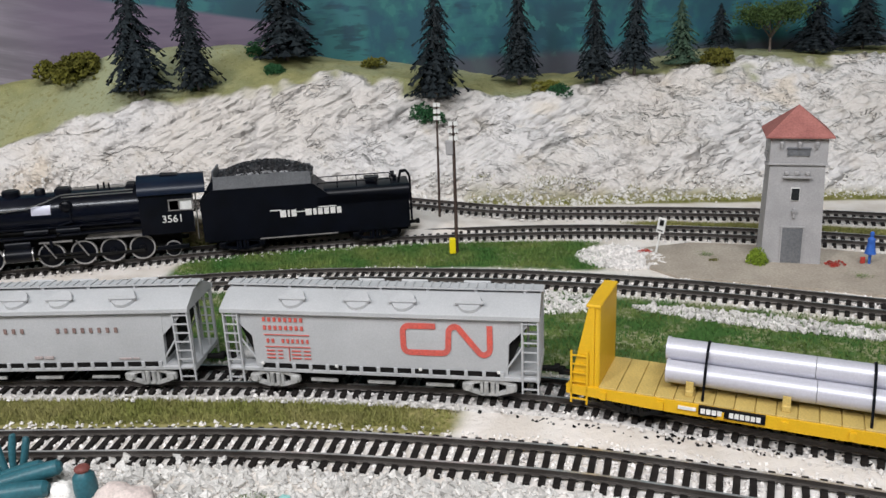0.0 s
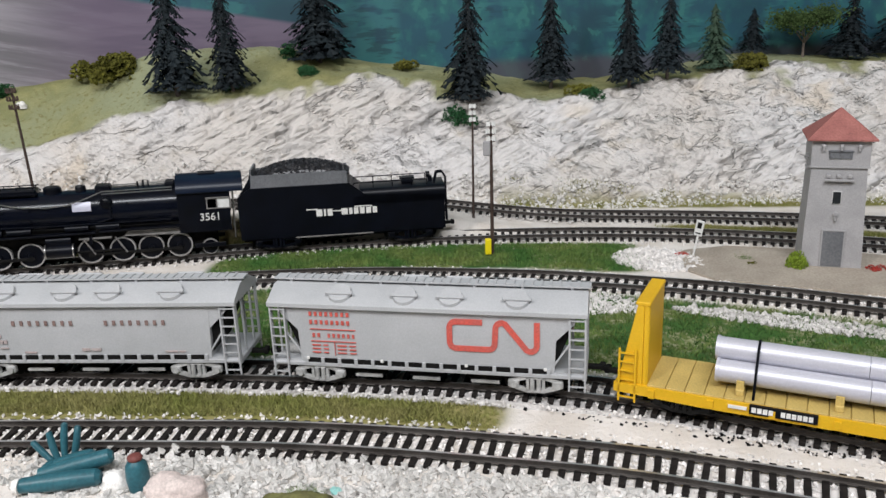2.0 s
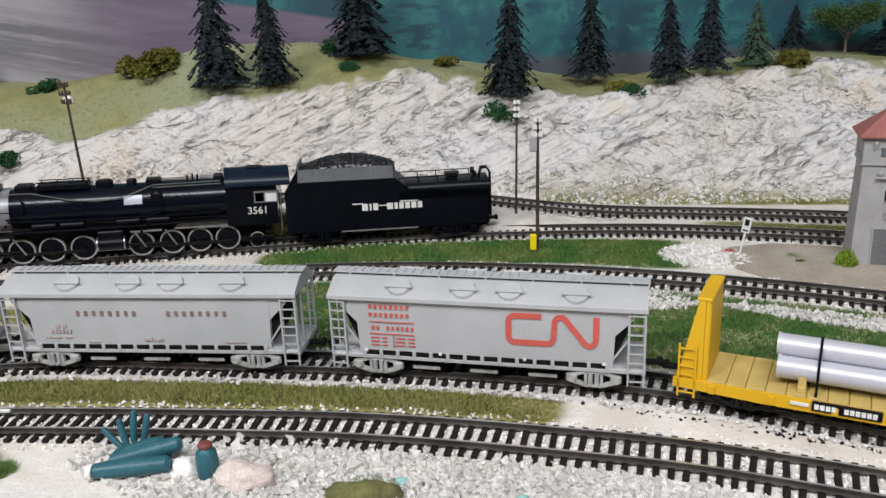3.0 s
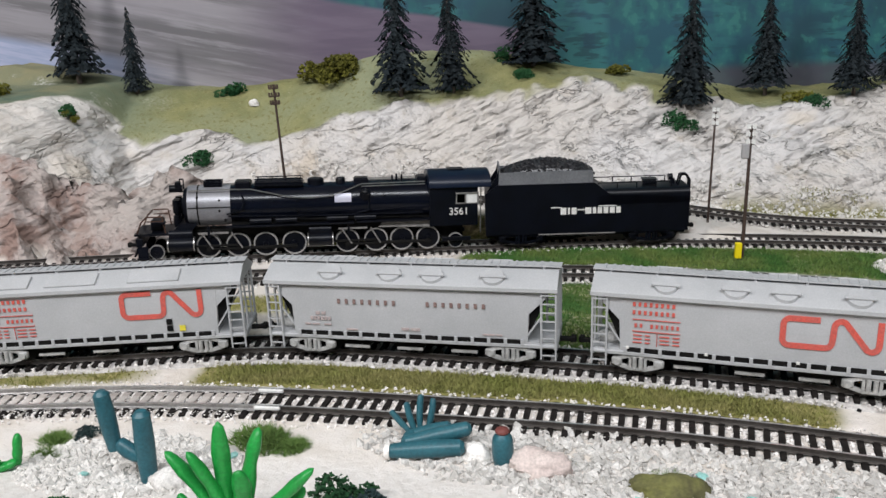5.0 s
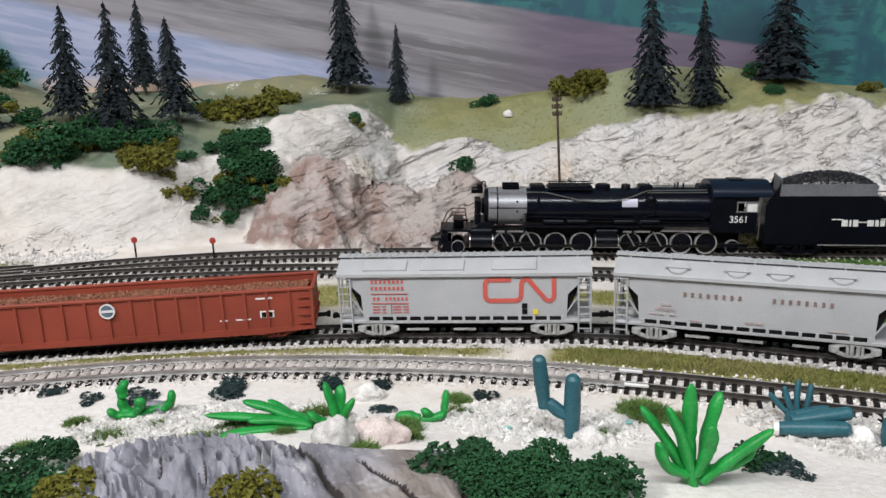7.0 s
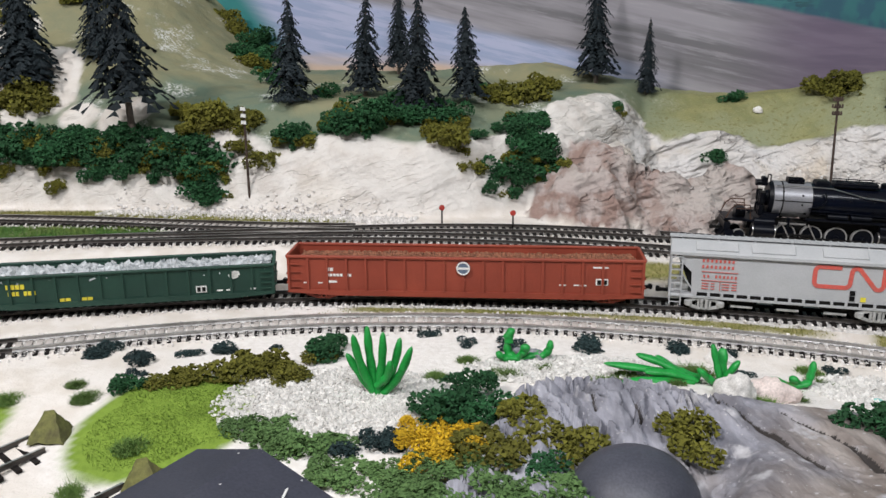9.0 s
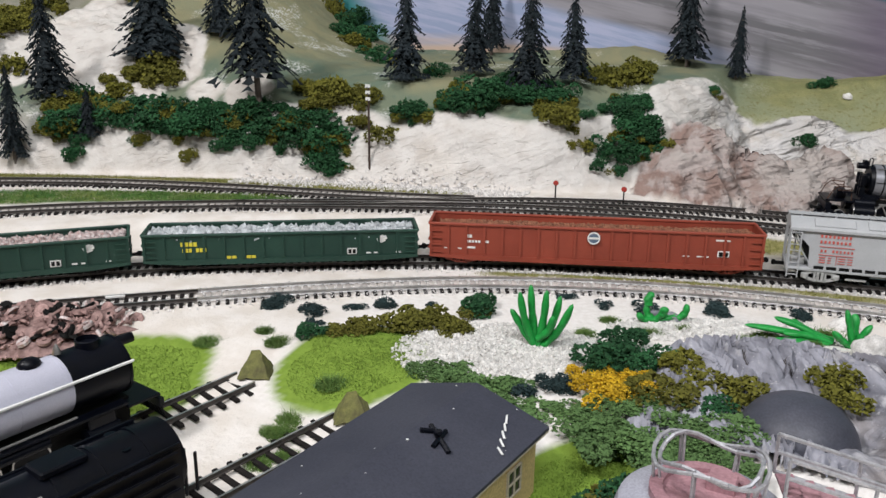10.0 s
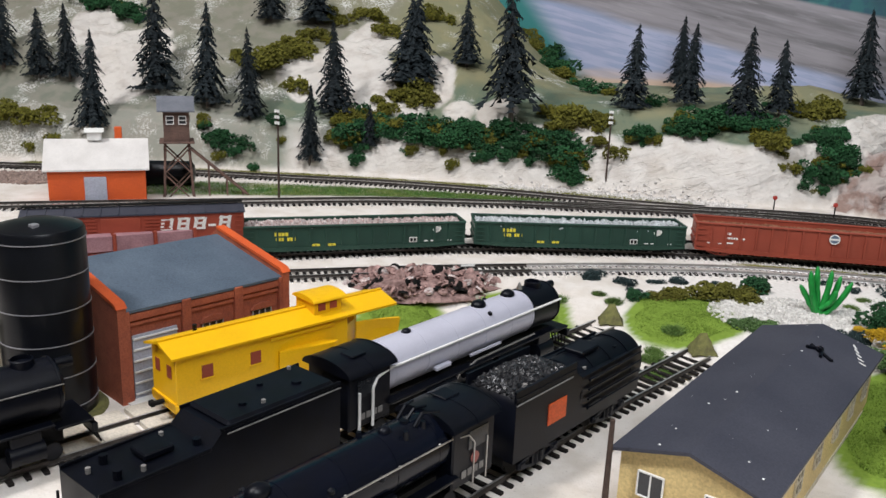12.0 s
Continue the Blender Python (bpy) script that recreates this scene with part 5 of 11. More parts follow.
def box_car():
    car = thing("box_car", "brown-red box car with white initials and a grey ribbed roof", "railway car", "cars of the freight train")
    half, top = 0.0850, 0.0400
    bm = bm_new()
    box(bm, 0, 0, (top + 0.0075) / 2, 2 * half, 0.0320, top - 0.0075, 0.0004)
    part("body", bm, "oxide", car)
    bm = bm_new()
    prism(bm, [(-0.0172, top), (-0.0172, top + 0.0012), (0, top + 0.0048), (0.0172, top + 0.0012), (0.0172, top)], "x", -half - 0.001, half + 0.001)
    for k in range(13):
        x = -half + 0.004 + k * (2 * half - 0.008) / 12
        prism(bm, [(-0.0172, top + 0.0010), (-0.0172, top + 0.0020), (0, top + 0.0057), (0.0172, top + 0.0020), (0.0172, top + 0.0010)], "x", x - 0.0006, x + 0.0006)
    part("roof", bm, "roof_felt", car)
    bm = bm_new()
    box(bm, 0, 0, top + 0.0066, 2 * half, 0.0060, 0.0008)
    part("running_board", bm, "under", car)
    for s in (-1, 1):
        bm = bm_new()
        box(bm, -0.0120, s * 0.0164, 0.0235, 0.0300, 0.0010, 0.0300, 0.0002)
        part("door", bm, "oxide", car)
        bm = bm_new()
        for x0, x1 in ((-0.081, -0.030), (0.006, 0.026)):
            for k in range(9):
                box(bm, (x0 + x1) / 2, s * 0.0162, 0.0145 + k * 0.0028, x1 - x0, 0.0009, 0.0012)
        part("slat", bm, "oxide", car)
    bm = bm_new()
    y = -0.0164
    for i, x in enumerate((0.0200, 0.0330, 0.0460, 0.0660)):
        for a in (0.0, 0.0066):
            m = Matrix.Translation((x + a, y, 0.0320)) @ Euler((0, 0.2, 0)).to_matrix().to_4x4()
            box(bm, 0, 0, 0, 0.0026, 0.0004, 0.0098 + (0.002 if i == 3 else 0), 0.0, m)
        for z in ((0.0362, 0.0278) if i in (0,) else (0.0362, 0.0320, 0.0278)):
            box(bm, x + 0.0033, y, z, 0.0086, 0.0004, 0.0019)
    box(bm, 0.0590, y, 0.0300, 0.0060, 0.0004, 0.0018)
    part("lettering", bm, "white_mark", car)
    for d in (-1, 1):
        coupler(car, d * half, d)
        truck(car, d * 0.062, "under")
        for s in (-1, 1):
            ladder(car, d * 0.0805, s * 0.0166, 0.006, 0.039, "oxide", 8, 0.0060)
    return car


place_car(box_car(), FREIGHT, xs(s_right - 0.611), xs(s_right - 0.440))


# ---- steam engines: the front points to local -x ----
def lettering(text, size, depth=0.0003):
    """Plain solid letters in the built-in face, as a mesh in x, z."""
    cu = bpy.data.curves.new("letters", "FONT")
    cu.body, cu.size, cu.extrude, cu.align_x = text, size, depth, "CENTER"
    tmp = new("letters", cu)
    me = bpy.data.meshes.new_from_object(tmp)
    bpy.data.objects.remove(tmp)
    me.transform(Euler((radians(90), 0, 0)).to_matrix().to_4x4())
    return me


def hull(bm, x0, x1, r, z, n=26):
    rod(bm, (x0, 0, z), (x1, 0, z), r, r, n)
    return bm


def side_rods(parent, xs, z, y, material="under"):
    bm = bm_new()
    box(bm, (xs[0] + xs[-1]) / 2, y, z, xs[-1] - xs[0] + 0.004, 0.0010, 0.0022, 0.0003)
    for x in xs:
        rod(bm, (x, y - 0.0008, z), (x, y + 0.0008, z), 0.0018, n=10)
    part("side_rod", bm, material, parent)


def coal_heap(parent, x0, x1, w, z, rise, seed, material="coal"):
    nx, ny, verts, faces = 22, 12, [], []
    def top(x, y):
        u, v = (x - x0) / (x1 - x0), y / w
        return z + rise * (math.sin(math.pi * min(max(u, 0.0), 1.0)) ** 0.6) * max(0.0, 1 - v * v) ** 0.6
    for j in range(ny + 1):
        for i in range(nx + 1):
            x, y = x0 + (x1 - x0) * i / nx, -w + 2 * w * j / ny
            verts.append((x, y, top(x, y)))
    for j in range(ny):
        for i in range(nx):
            a = j * (nx + 1) + i
            faces.append((a, a + 1, a + nx + 2, a + nx + 1))
    bed = raw("coal_bed", verts, faces, material, parent)

    def place(rng):
        x, y = rng.uniform(x0, x1), rng.uniform(-w, w)
        return (x, y, top(x, y) + 0.0003), 1.0
    v, f = chips(900, place, 0.0011, seed)
    tagged(raw("coal", v, f, material, bed), kind="stuff")


def spoked_wheel(parent, x, y, r, side):
    """A driving wheel: pale tyre, dark web and spokes, crank pin."""
    bm = bm_new()
    rod(bm, (x, y - 0.0008, r), (x, y + 0.0008, r), r * 0.90, r * 0.90, 24)
    rod(bm, (x, y + side * 0.0008, r), (x, y + side * 0.0018, r), r * 0.26, r * 0.22, 10)
    web = part("driving_wheel", bm, "black", parent)
    bm = bm_new()
    ring(bm, (x, y, r), r, r * 0.885, 0.0030, "y", 28)
    part("tyre", bm, "rim", web)
    return web


def big_articulated():
    eng = thing("steam_locomotive", "black articulated steam locomotive with a graphite smokebox front", "locomotive")
    zb, r = 0.0360, 0.0142
    bm = bm_new()
    hull(bm, -0.1265, 0.0150, r, zb, 32)
    hull(bm, -0.0380, 0.0150, r * 1.04, zb, 32)
    boiler = part("boiler", bm, "boiler", eng, "glossy blue-black boiler")
    for x in (-0.1200, -0.1015, -0.0880, -0.0745, -0.0560, -0.0200, 0.0020):
        bm = bm_new()
        ring(bm, (x, 0, zb), r * (1.055 if x > -0.038 else 1.015), r * 0.9, 0.0009, "x", 32)
        part("boiler_band", bm, "boiler", boiler)
    bm = bm_new()
    prism(bm, [(-0.1265, 0.0160), (0.0150, 0.0160), (0.0150, 0.0280), (-0.1265, 0.0260)], "y", -0.0105, 0.0105)
    part("boiler_saddle", bm, "under", eng)
    bm = bm_new()
    hull(bm, -0.1560, -0.1265, r * 1.01, zb, 32)
    box_ = part("smokebox", bm, "graphite", eng, "graphite grey smokebox")
    bm = bm_new()
    ring(bm, (-0.1490, 0, zb), r * 1.03, r * 0.9, 0.0009, "x", 32)
    part("rivet_band", bm, "under", box_)
    for x, a in ((-0.1340, -6), (-0.1340, 24), (-0.1305, -38), (-0.1490, 8), (-0.1490, 34), (-0.1490, -24)):
        bm = bm_new()
        ball(bm, (x, -r * 1.01 * math.cos(radians(a)), zb + r * 1.01 * math.sin(radians(a))), 0.0009 if a != -38 else 0.0013, 1)
        part("bolt", bm, "under", box_)
    bm = bm_new()
    pipe_run(bm, [(-0.1555, -0.0146, zb + 0.0012), (-0.1265, -0.0146, zb + 0.0012)], 0.0003)
    part("seam", bm, "under", box_)
    bm = bm_new()
    rod(bm, (-0.1590, 0, zb), (-0.1560, 0, zb), r * 0.86, r * 0.99, 28)
    rod(bm, (-0.1610, 0, zb), (-0.1585, 0, zb), r * 0.40, r * 0.5, 18)
    part("smokebox_door", bm, "black", box_)
    bm = bm_new()
    rod(bm, (-0.1690, 0, zb + 0.0125), (-0.1600, 0, zb + 0.0125), 0.0027, 0.0027, 14)
    box(bm, -0.1630, 0, zb + 0.0155, 0.0036, 0.0060, 0.0040, 0.0004)
    pipe_run(bm, [(-0.1610, -0.004, zb + 0.011), (-0.1610, -0.004, zb + 0.0200), (-0.1585, -0.004, zb + 0.0200), (-0.1585, -0.004, zb + 0.0130)], 0.0005)
    part("headlight", bm, "black", eng)
    for y in (-0.0085, -0.0030, 0.0055):
        bm = bm_new()
        for z0, z1 in ((-0.013, -0.005), (-0.003, 0.006)):
            rod(bm, (-0.1640, y, zb + z0), (-0.1640, y, zb + z1), 0.0024, n=10)
        rod(bm, (-0.1640, y, zb - 0.005), (-0.1640, y, zb - 0.003), 0.0014, n=8)
        part("air_pump", bm, "black", eng)
    bm = bm_new()
    for s in (-1, 1):
        box(bm, -0.1385, s * 0.0040, 0.0518, 0.0125, 0.0007, 0.0042)
    for x in (-0.1445, -0.1325):
        box(bm, x, 0, 0.0518, 0.0007, 0.0085, 0.0042)
    for z in (0.0512, 0.0528):
        box(bm, -0.1385, -0.0047, z, 0.0125, 0.0006, 0.0005)
    part("chimney", bm, "black", eng)
    for name, x0, x1, w, top in (("sand_box", -0.1235, -0.1120, 0.0120, 0.0533), ("feedwater_heater", -0.1095, -0.0755, 0.0125, 0.0534), ("turret", -0.0390, -0.0285, 0.0095, 0.0534), ("cab_turret", 0.0070, 0.0140, 0.0130, 0.0535)):
        bm = bm_new()
        box(bm, (x0 + x1) / 2, 0, (0.0470 + top) / 2, x1 - x0, w, top - 0.0470, 0.0011)
        if name == "feedwater_heater":
            for s in (-1, 1):
                box(bm, (x0 + x1) / 2, s * 0.0076, 0.0505, x1 - x0 + 0.001, 0.0030, 0.0008)
                pipe_run(bm, [(x0, s * 0.0050, 0.0545), (x1, s * 0.0050, 0.0545)], 0.0004)
                for k in range(4):
                    rod(bm, (x0 + 0.002 + k * 0.010, s * 0.0050, 0.0530), (x0 + 0.002 + k * 0.010, s * 0.0050, 0.0545), 0.0004, n=6)
        part(name, bm, "black", eng)
    for name, x, w, top in (("steam_dome", -0.0665, 0.0060, 0.0536), ("sand_dome", -0.0485, 0.0036, 0.0534)):
        bm = bm_new()
        lathe(bm, [(w, 0.0475), (w * 0.98, top - 0.0010), (w * 0.8, top), (w * 0.2, top + 0.0003)], (x, 0, 0), 20)
        part(name, bm, "black", eng)
    for x, y in ((-0.0110, -0.002), (-0.0075, 0.002), (-0.0040, -0.001)):
        bm = bm_new()
        rod(bm, (x, y, 0.0490), (x, y, 0.0545), 0.0008, 0.0006, 8)
        part("safety_valve", bm, "black", eng)
    for s in (-1, 1):
        bm = bm_new()
        pipe_run(bm, [(-0.155, s * 0.0105, 0.0485), (-0.128, s * 0.0108, 0.0490), (-0.112, s * 0.0112, 0.0488), (-0.100, s * 0.0128, 0.0462), (-0.086, s * 0.0143, 0.0432), (-0.070, s * 0.0147, 0.0420), (-0.056, s * 0.0146, 0.0430), (-0.045, s * 0.0130, 0.0462), (-0.034, s * 0.0105, 0.0502), (0.012, s * 0.0105, 0.0508)], 0.00042)
        part("handrail", bm, "steel", eng)
        bm = bm_new()
        pipe_run(bm, [(-0.034, s * 0.0122, 0.0488), (0.012, s * 0.0122, 0.0492)], 0.0004)
        part("handrail", bm, "steel", eng)
        bm = bm_new()
        a0, a1 = radians(8), radians(34)
        arc = [(s * 1.012 * r * math.cos(a0 + (a1 - a0) * k / 5), zb + 1.012 * r * math.sin(a0 + (a1 - a0) * k / 5)) for k in range(6)]
        prism(bm, arc + [(y * 0.95, zb + (z - zb) * 0.95) for y, z in arc[::-1]], "x", -0.0535, -0.0415)
        # the polished band's highlight, put in as a curved silver plate
        part("polished_band", bm, "silver", boiler, "silver plate painting the gleam of the polished boiler band")
        bm = bm_new()
        ball(bm, (-0.0315, s * 0.0136, 0.0428), 0.0046, 2, (0.95, 0.6, 1.0))
        pipe_run(bm, [(-0.0345, s * 0.0150, 0.0455), (-0.0320, s * 0.0160, 0.0438), (-0.0285, s * 0.0155, 0.0440)], 0.0007)
        part("check_valve", bm, "black", eng)
        for pts, rad in (([(-0.1180, s * 0.0148, 0.0460), (-0.1165, s * 0.0152, 0.0400), (-0.1190, s * 0.0150, 0.0350), (-0.1290, s * 0.0150, 0.0320)], 0.0006), ([(-0.0290, s * 0.0150, 0.0400), (-0.0290, s * 0.0150, 0.0320), (-0.0380, s * 0.0150, 0.0300)], 0.0007), ([(-0.128, s * 0.0148, 0.0305), (-0.060, s * 0.0150, 0.0290), (0.010, s * 0.0152, 0.0290)], 0.0006)):
            bm = bm_new()
            pipe_run(bm, pts, rad)
            part("pipe", bm, "black", eng)
        for x, z in ((-0.0970, 0.0405), (-0.0800, 0.0405), (-0.0800, 0.0330), (-0.1110, 0.0405), (-0.0070, 0.0410), (-0.0180, 0.0420)):
            bm = bm_new()
            ball(bm, (x, s * 0.0143, z), 0.0008, 1)
            part("washout_plug", bm, "black", boiler)
        for x0, x1, z in ((-0.1300, -0.0400, 0.0230), (-0.0380, 0.0160, 0.0235)):
            bm = bm_new()
            box(bm, (x0 + x1) / 2, s * 0.0145, z, x1 - x0, 0.0050, 0.0012, 0.0002)
            part("running_board", bm, "black", eng)
        for x in (-0.1060, -0.0880, -0.0520, -0.0320):
            bm = bm_new()
            rod(bm, (x - 0.0075, s * 0.0135, 0.0262), (x + 0.0075, s * 0.0135, 0.0262), 0.0025, n=12)
            part("air_reservoir", bm, "black", eng)
        bm = bm_new()
        prism(bm, [(-0.0225, 0.0185), (0.0160, 0.0175), (0.0160, 0.0225), (-0.0190, 0.0225)], "y", s * 0.0118, s * 0.0136)
        part("ash_pan", bm, "pan_grey", eng, "dusty grey ash pan")
        for x, cr in ((-0.1615, 0.0050), (-0.0645, 0.0046)):
            bm = bm_new()
            rod(bm, (x - 0.0095, s * 0.0140, 0.0112), (x + 0.0095, s * 0.0140, 0.0112), cr, n=20)
            rod(bm, (x - 0.0080, s * 0.0132, 0.0185), (x + 0.0080, s * 0.0132, 0.0185), 0.0030, n=14)
            box(bm, x, s * 0.0128, 0.0150, 0.0150, 0.0060, 0.0070, 0.0006)
            cyl = part("cylinder", bm, "black", eng)
            for d in (-0.0088, 0.0088):
                bm = bm_new()
                ring(bm, (x + d, s * 0.0140, 0.0112), cr * 1.08, cr * 0.7, 0.0008, "x", 20)
                part("cylinder_band", bm, "steel", cyl)
        for group, crank in (((-0.1434, -0.1228, -0.1035, -0.0832), -0.1520), ((-0.0451, -0.0243, -0.0053, 0.0141), -0.0550)):
            for x in group:
                spoked_wheel(eng, x, s * 0.0098, 0.0087, s)
            side_rods(eng, group, 0.0066, s * 0.0122)
            bm = bm_new()
            box(bm, (crank + group[1]) / 2, s * 0.0134, 0.0092, group[1] - crank, 0.0008, 0.0016, 0.0002)
            part("main_rod", bm, "under", eng)
            bm = bm_new()
            for a in (group[0], group[1]):
                pipe_run(bm, [(a - 0.004, s * 0.0134, 0.0185), (a + 0.003, s * 0.0134, 0.0068)], 0.0006)
            box(bm, group[0] + 0.004, s * 0.0136, 0.0185, 0.0210, 0.0010, 0.0012)
            part("valve_gear", bm, "pan_grey", eng)
            bm = bm_new()
            box(bm, group[0] + 0.001, s * 0.0128, 0.0190, 0.0016, 0.0040, 0.0080)
            part("gear_hanger", bm, "black", eng)
        wheel(eng, -0.1794, s * 0.0098, 0.0052, "black", "rim", 0.0024, 18)
        wheel(eng, 0.0349, s * 0.0098, 0.0056, "black", "rim", 0.0024, 20)
        bm = bm_new()
        box(bm, 0.0349, s * 0.0135, 0.0075, 0.0220, 0.0016, 0.0030, 0.0004)
        part("trailing_frame", bm, "black", eng)
    bm = bm_new()
    box(bm, -0.0620, 0, 0.0130, 0.206, 0.0120, 0.0120)
    part("frame", bm, "under", eng)
    bm = bm_new()
    prism(bm, [(-0.1930, 0.0180), (-0.1560, 0.0180), (-0.1500, 0.0255), (-0.1620, 0.0255), (-0.1680, 0.0196), (-0.1930, 0.0196)], "y", -0.0140, 0.0140)
    deck = part("front_deck", bm, "black", eng)
    for y in (-0.0125, 0.0125):
        bm = bm_new()
        pipe_run(bm, [(-0.1915, y, 0.0195), (-0.1880, y, 0.0275), (-0.1840, y, 0.0312), (-0.1735, y, 0.0312), (-0.1720, y, 0.0195)], 0.0005)
        pipe_run(bm, [(-0.1840, y, 0.0280), (-0.1730, y, 0.0280)], 0.0004)
        part("deck_rail", bm, "brown_iron", deck)
    bm = bm_new()
    pipe_run(bm, [(-0.1840, -0.0125, 0.0312), (-0.1840, 0.0125, 0.0312)], 0.0004)
    part("deck_rail", bm, "brown_iron", deck)
    bm = bm_new()
    box(bm, -0.1790, 0, 0.0235, 0.0080, 0.0130, 0.0080, 0.0008)
    part("tool_box", bm, "black", eng)
    bm = bm_new()
    box(bm, -0.1760, -0.0128, 0.0272, 0.0090, 0.0040, 0.0012)
    part("step_board", bm, "black", eng)
    bm = bm_new()
    box(bm, -0.1900, 0, 0.0135, 0.0050, 0.0300, 0.0060, 0.0006)
    pilot = part("pilot", bm, "black", eng)
    for k in range(9):
        y = -0.012 + k * 0.003
        bm = bm_new()
        pipe_run(bm, [(-0.1905, y, 0.0120), (-0.1950, y * 0.8, 0.0022)], 0.0006)
        part("pilot_bar", bm, "black", pilot)
    bm = bm_new()
    pipe_run(bm, [(-0.1948, -0.0098, 0.0024), (-0.1948, 0.0098, 0.0024)], 0.0006)
    part("foot_bar", bm, "black", pilot)
    for y in (-0.0145, 0.0145):
        bm = bm_new()
        box(bm, -0.1880, y, 0.0060, 0.0070, 0.0010, 0.0090)
        box(bm, -0.1880, y * 1.06, 0.0022, 0.0080, 0.0030, 0.0007)
        part("step", bm, "black", pilot)
    coupler(eng, -0.1930, -1)
    bm = bm_new()
    box(bm, 0.0330, 0, 0.0200, 0.0360, 0.0270, 0.0040, 0.0004)
    for s in (-1, 1):
        prism(bm, [(0.0150, 0.0180), (0.0506, 0.0180), (0.0506, 0.0345), (0.0345, 0.0345), (0.0345, 0.0420), (0.0506, 0.0420), (0.0506, 0.0490), (0.0150, 0.0490)], "y", s * 0.0140, s * 0.0152)
    box(bm, 0.0156, 0, 0.0350, 0.0012, 0.0280, 0.0290)
    cab = part("cab", bm, "black", eng)
    for s in (-1, 1):
        for x, z, sx, sz in ((0.0425, 0.0421, 0.0170, 0.0010), (0.0425, 0.0345, 0.0170, 0.0006), (0.0347, 0.0383, 0.0008, 0.0080), (0.0415, 0.0383, 0.0008, 0.0080), (0.0506, 0.0383, 0.0012, 0.0090)):
            bm = bm_new()
            box(bm, x, s * 0.0150, z, sx, 0.0012, sz)
            part("window_frame", bm, "pan_grey", cab)
        bm = bm_new()
        box(bm, 0.0461, s * 0.0146, 0.0383, 0.0084, 0.0005, 0.0070)
        part("window_shutter", bm, "white", cab, "pale window shutter")
    bm = bm_new()
    prof = [(0.0172 * math.cos(radians(a)), 0.0468 + 0.0108 * math.sin(radians(a)) ** 0.9) for a in range(0, 181, 12)]
    prism(bm, prof + [(-0.0160, 0.0462), (0.0160, 0.0462)], "x", 0.0145, 0.0600)
    roof = part("cab_roof", bm, "cab_blue", cab, "dark blue curved cab roof")
    bm = bm_new()
    box(bm, 0.0360, 0, 0.0575, 0.0120, 0.0100, 0.0012, 0.0004)
    part("roof_hatch", bm, "black", roof)
    me = lettering("3561", 0.0074)
    me.materials.append(M["white_mark"])
    num = new("road_number", me)
    num.parent, num.location = cab, (0.0364, -0.0154, 0.0262)
    for y in (-0.0140, 0.0140):
        bm = bm_new()
        pipe_run(bm, [(0.0530, y, 0.012), (0.0530, y, 0.046)], 0.0005)
        part("grab_rail", bm, "steel", cab)
    return eng


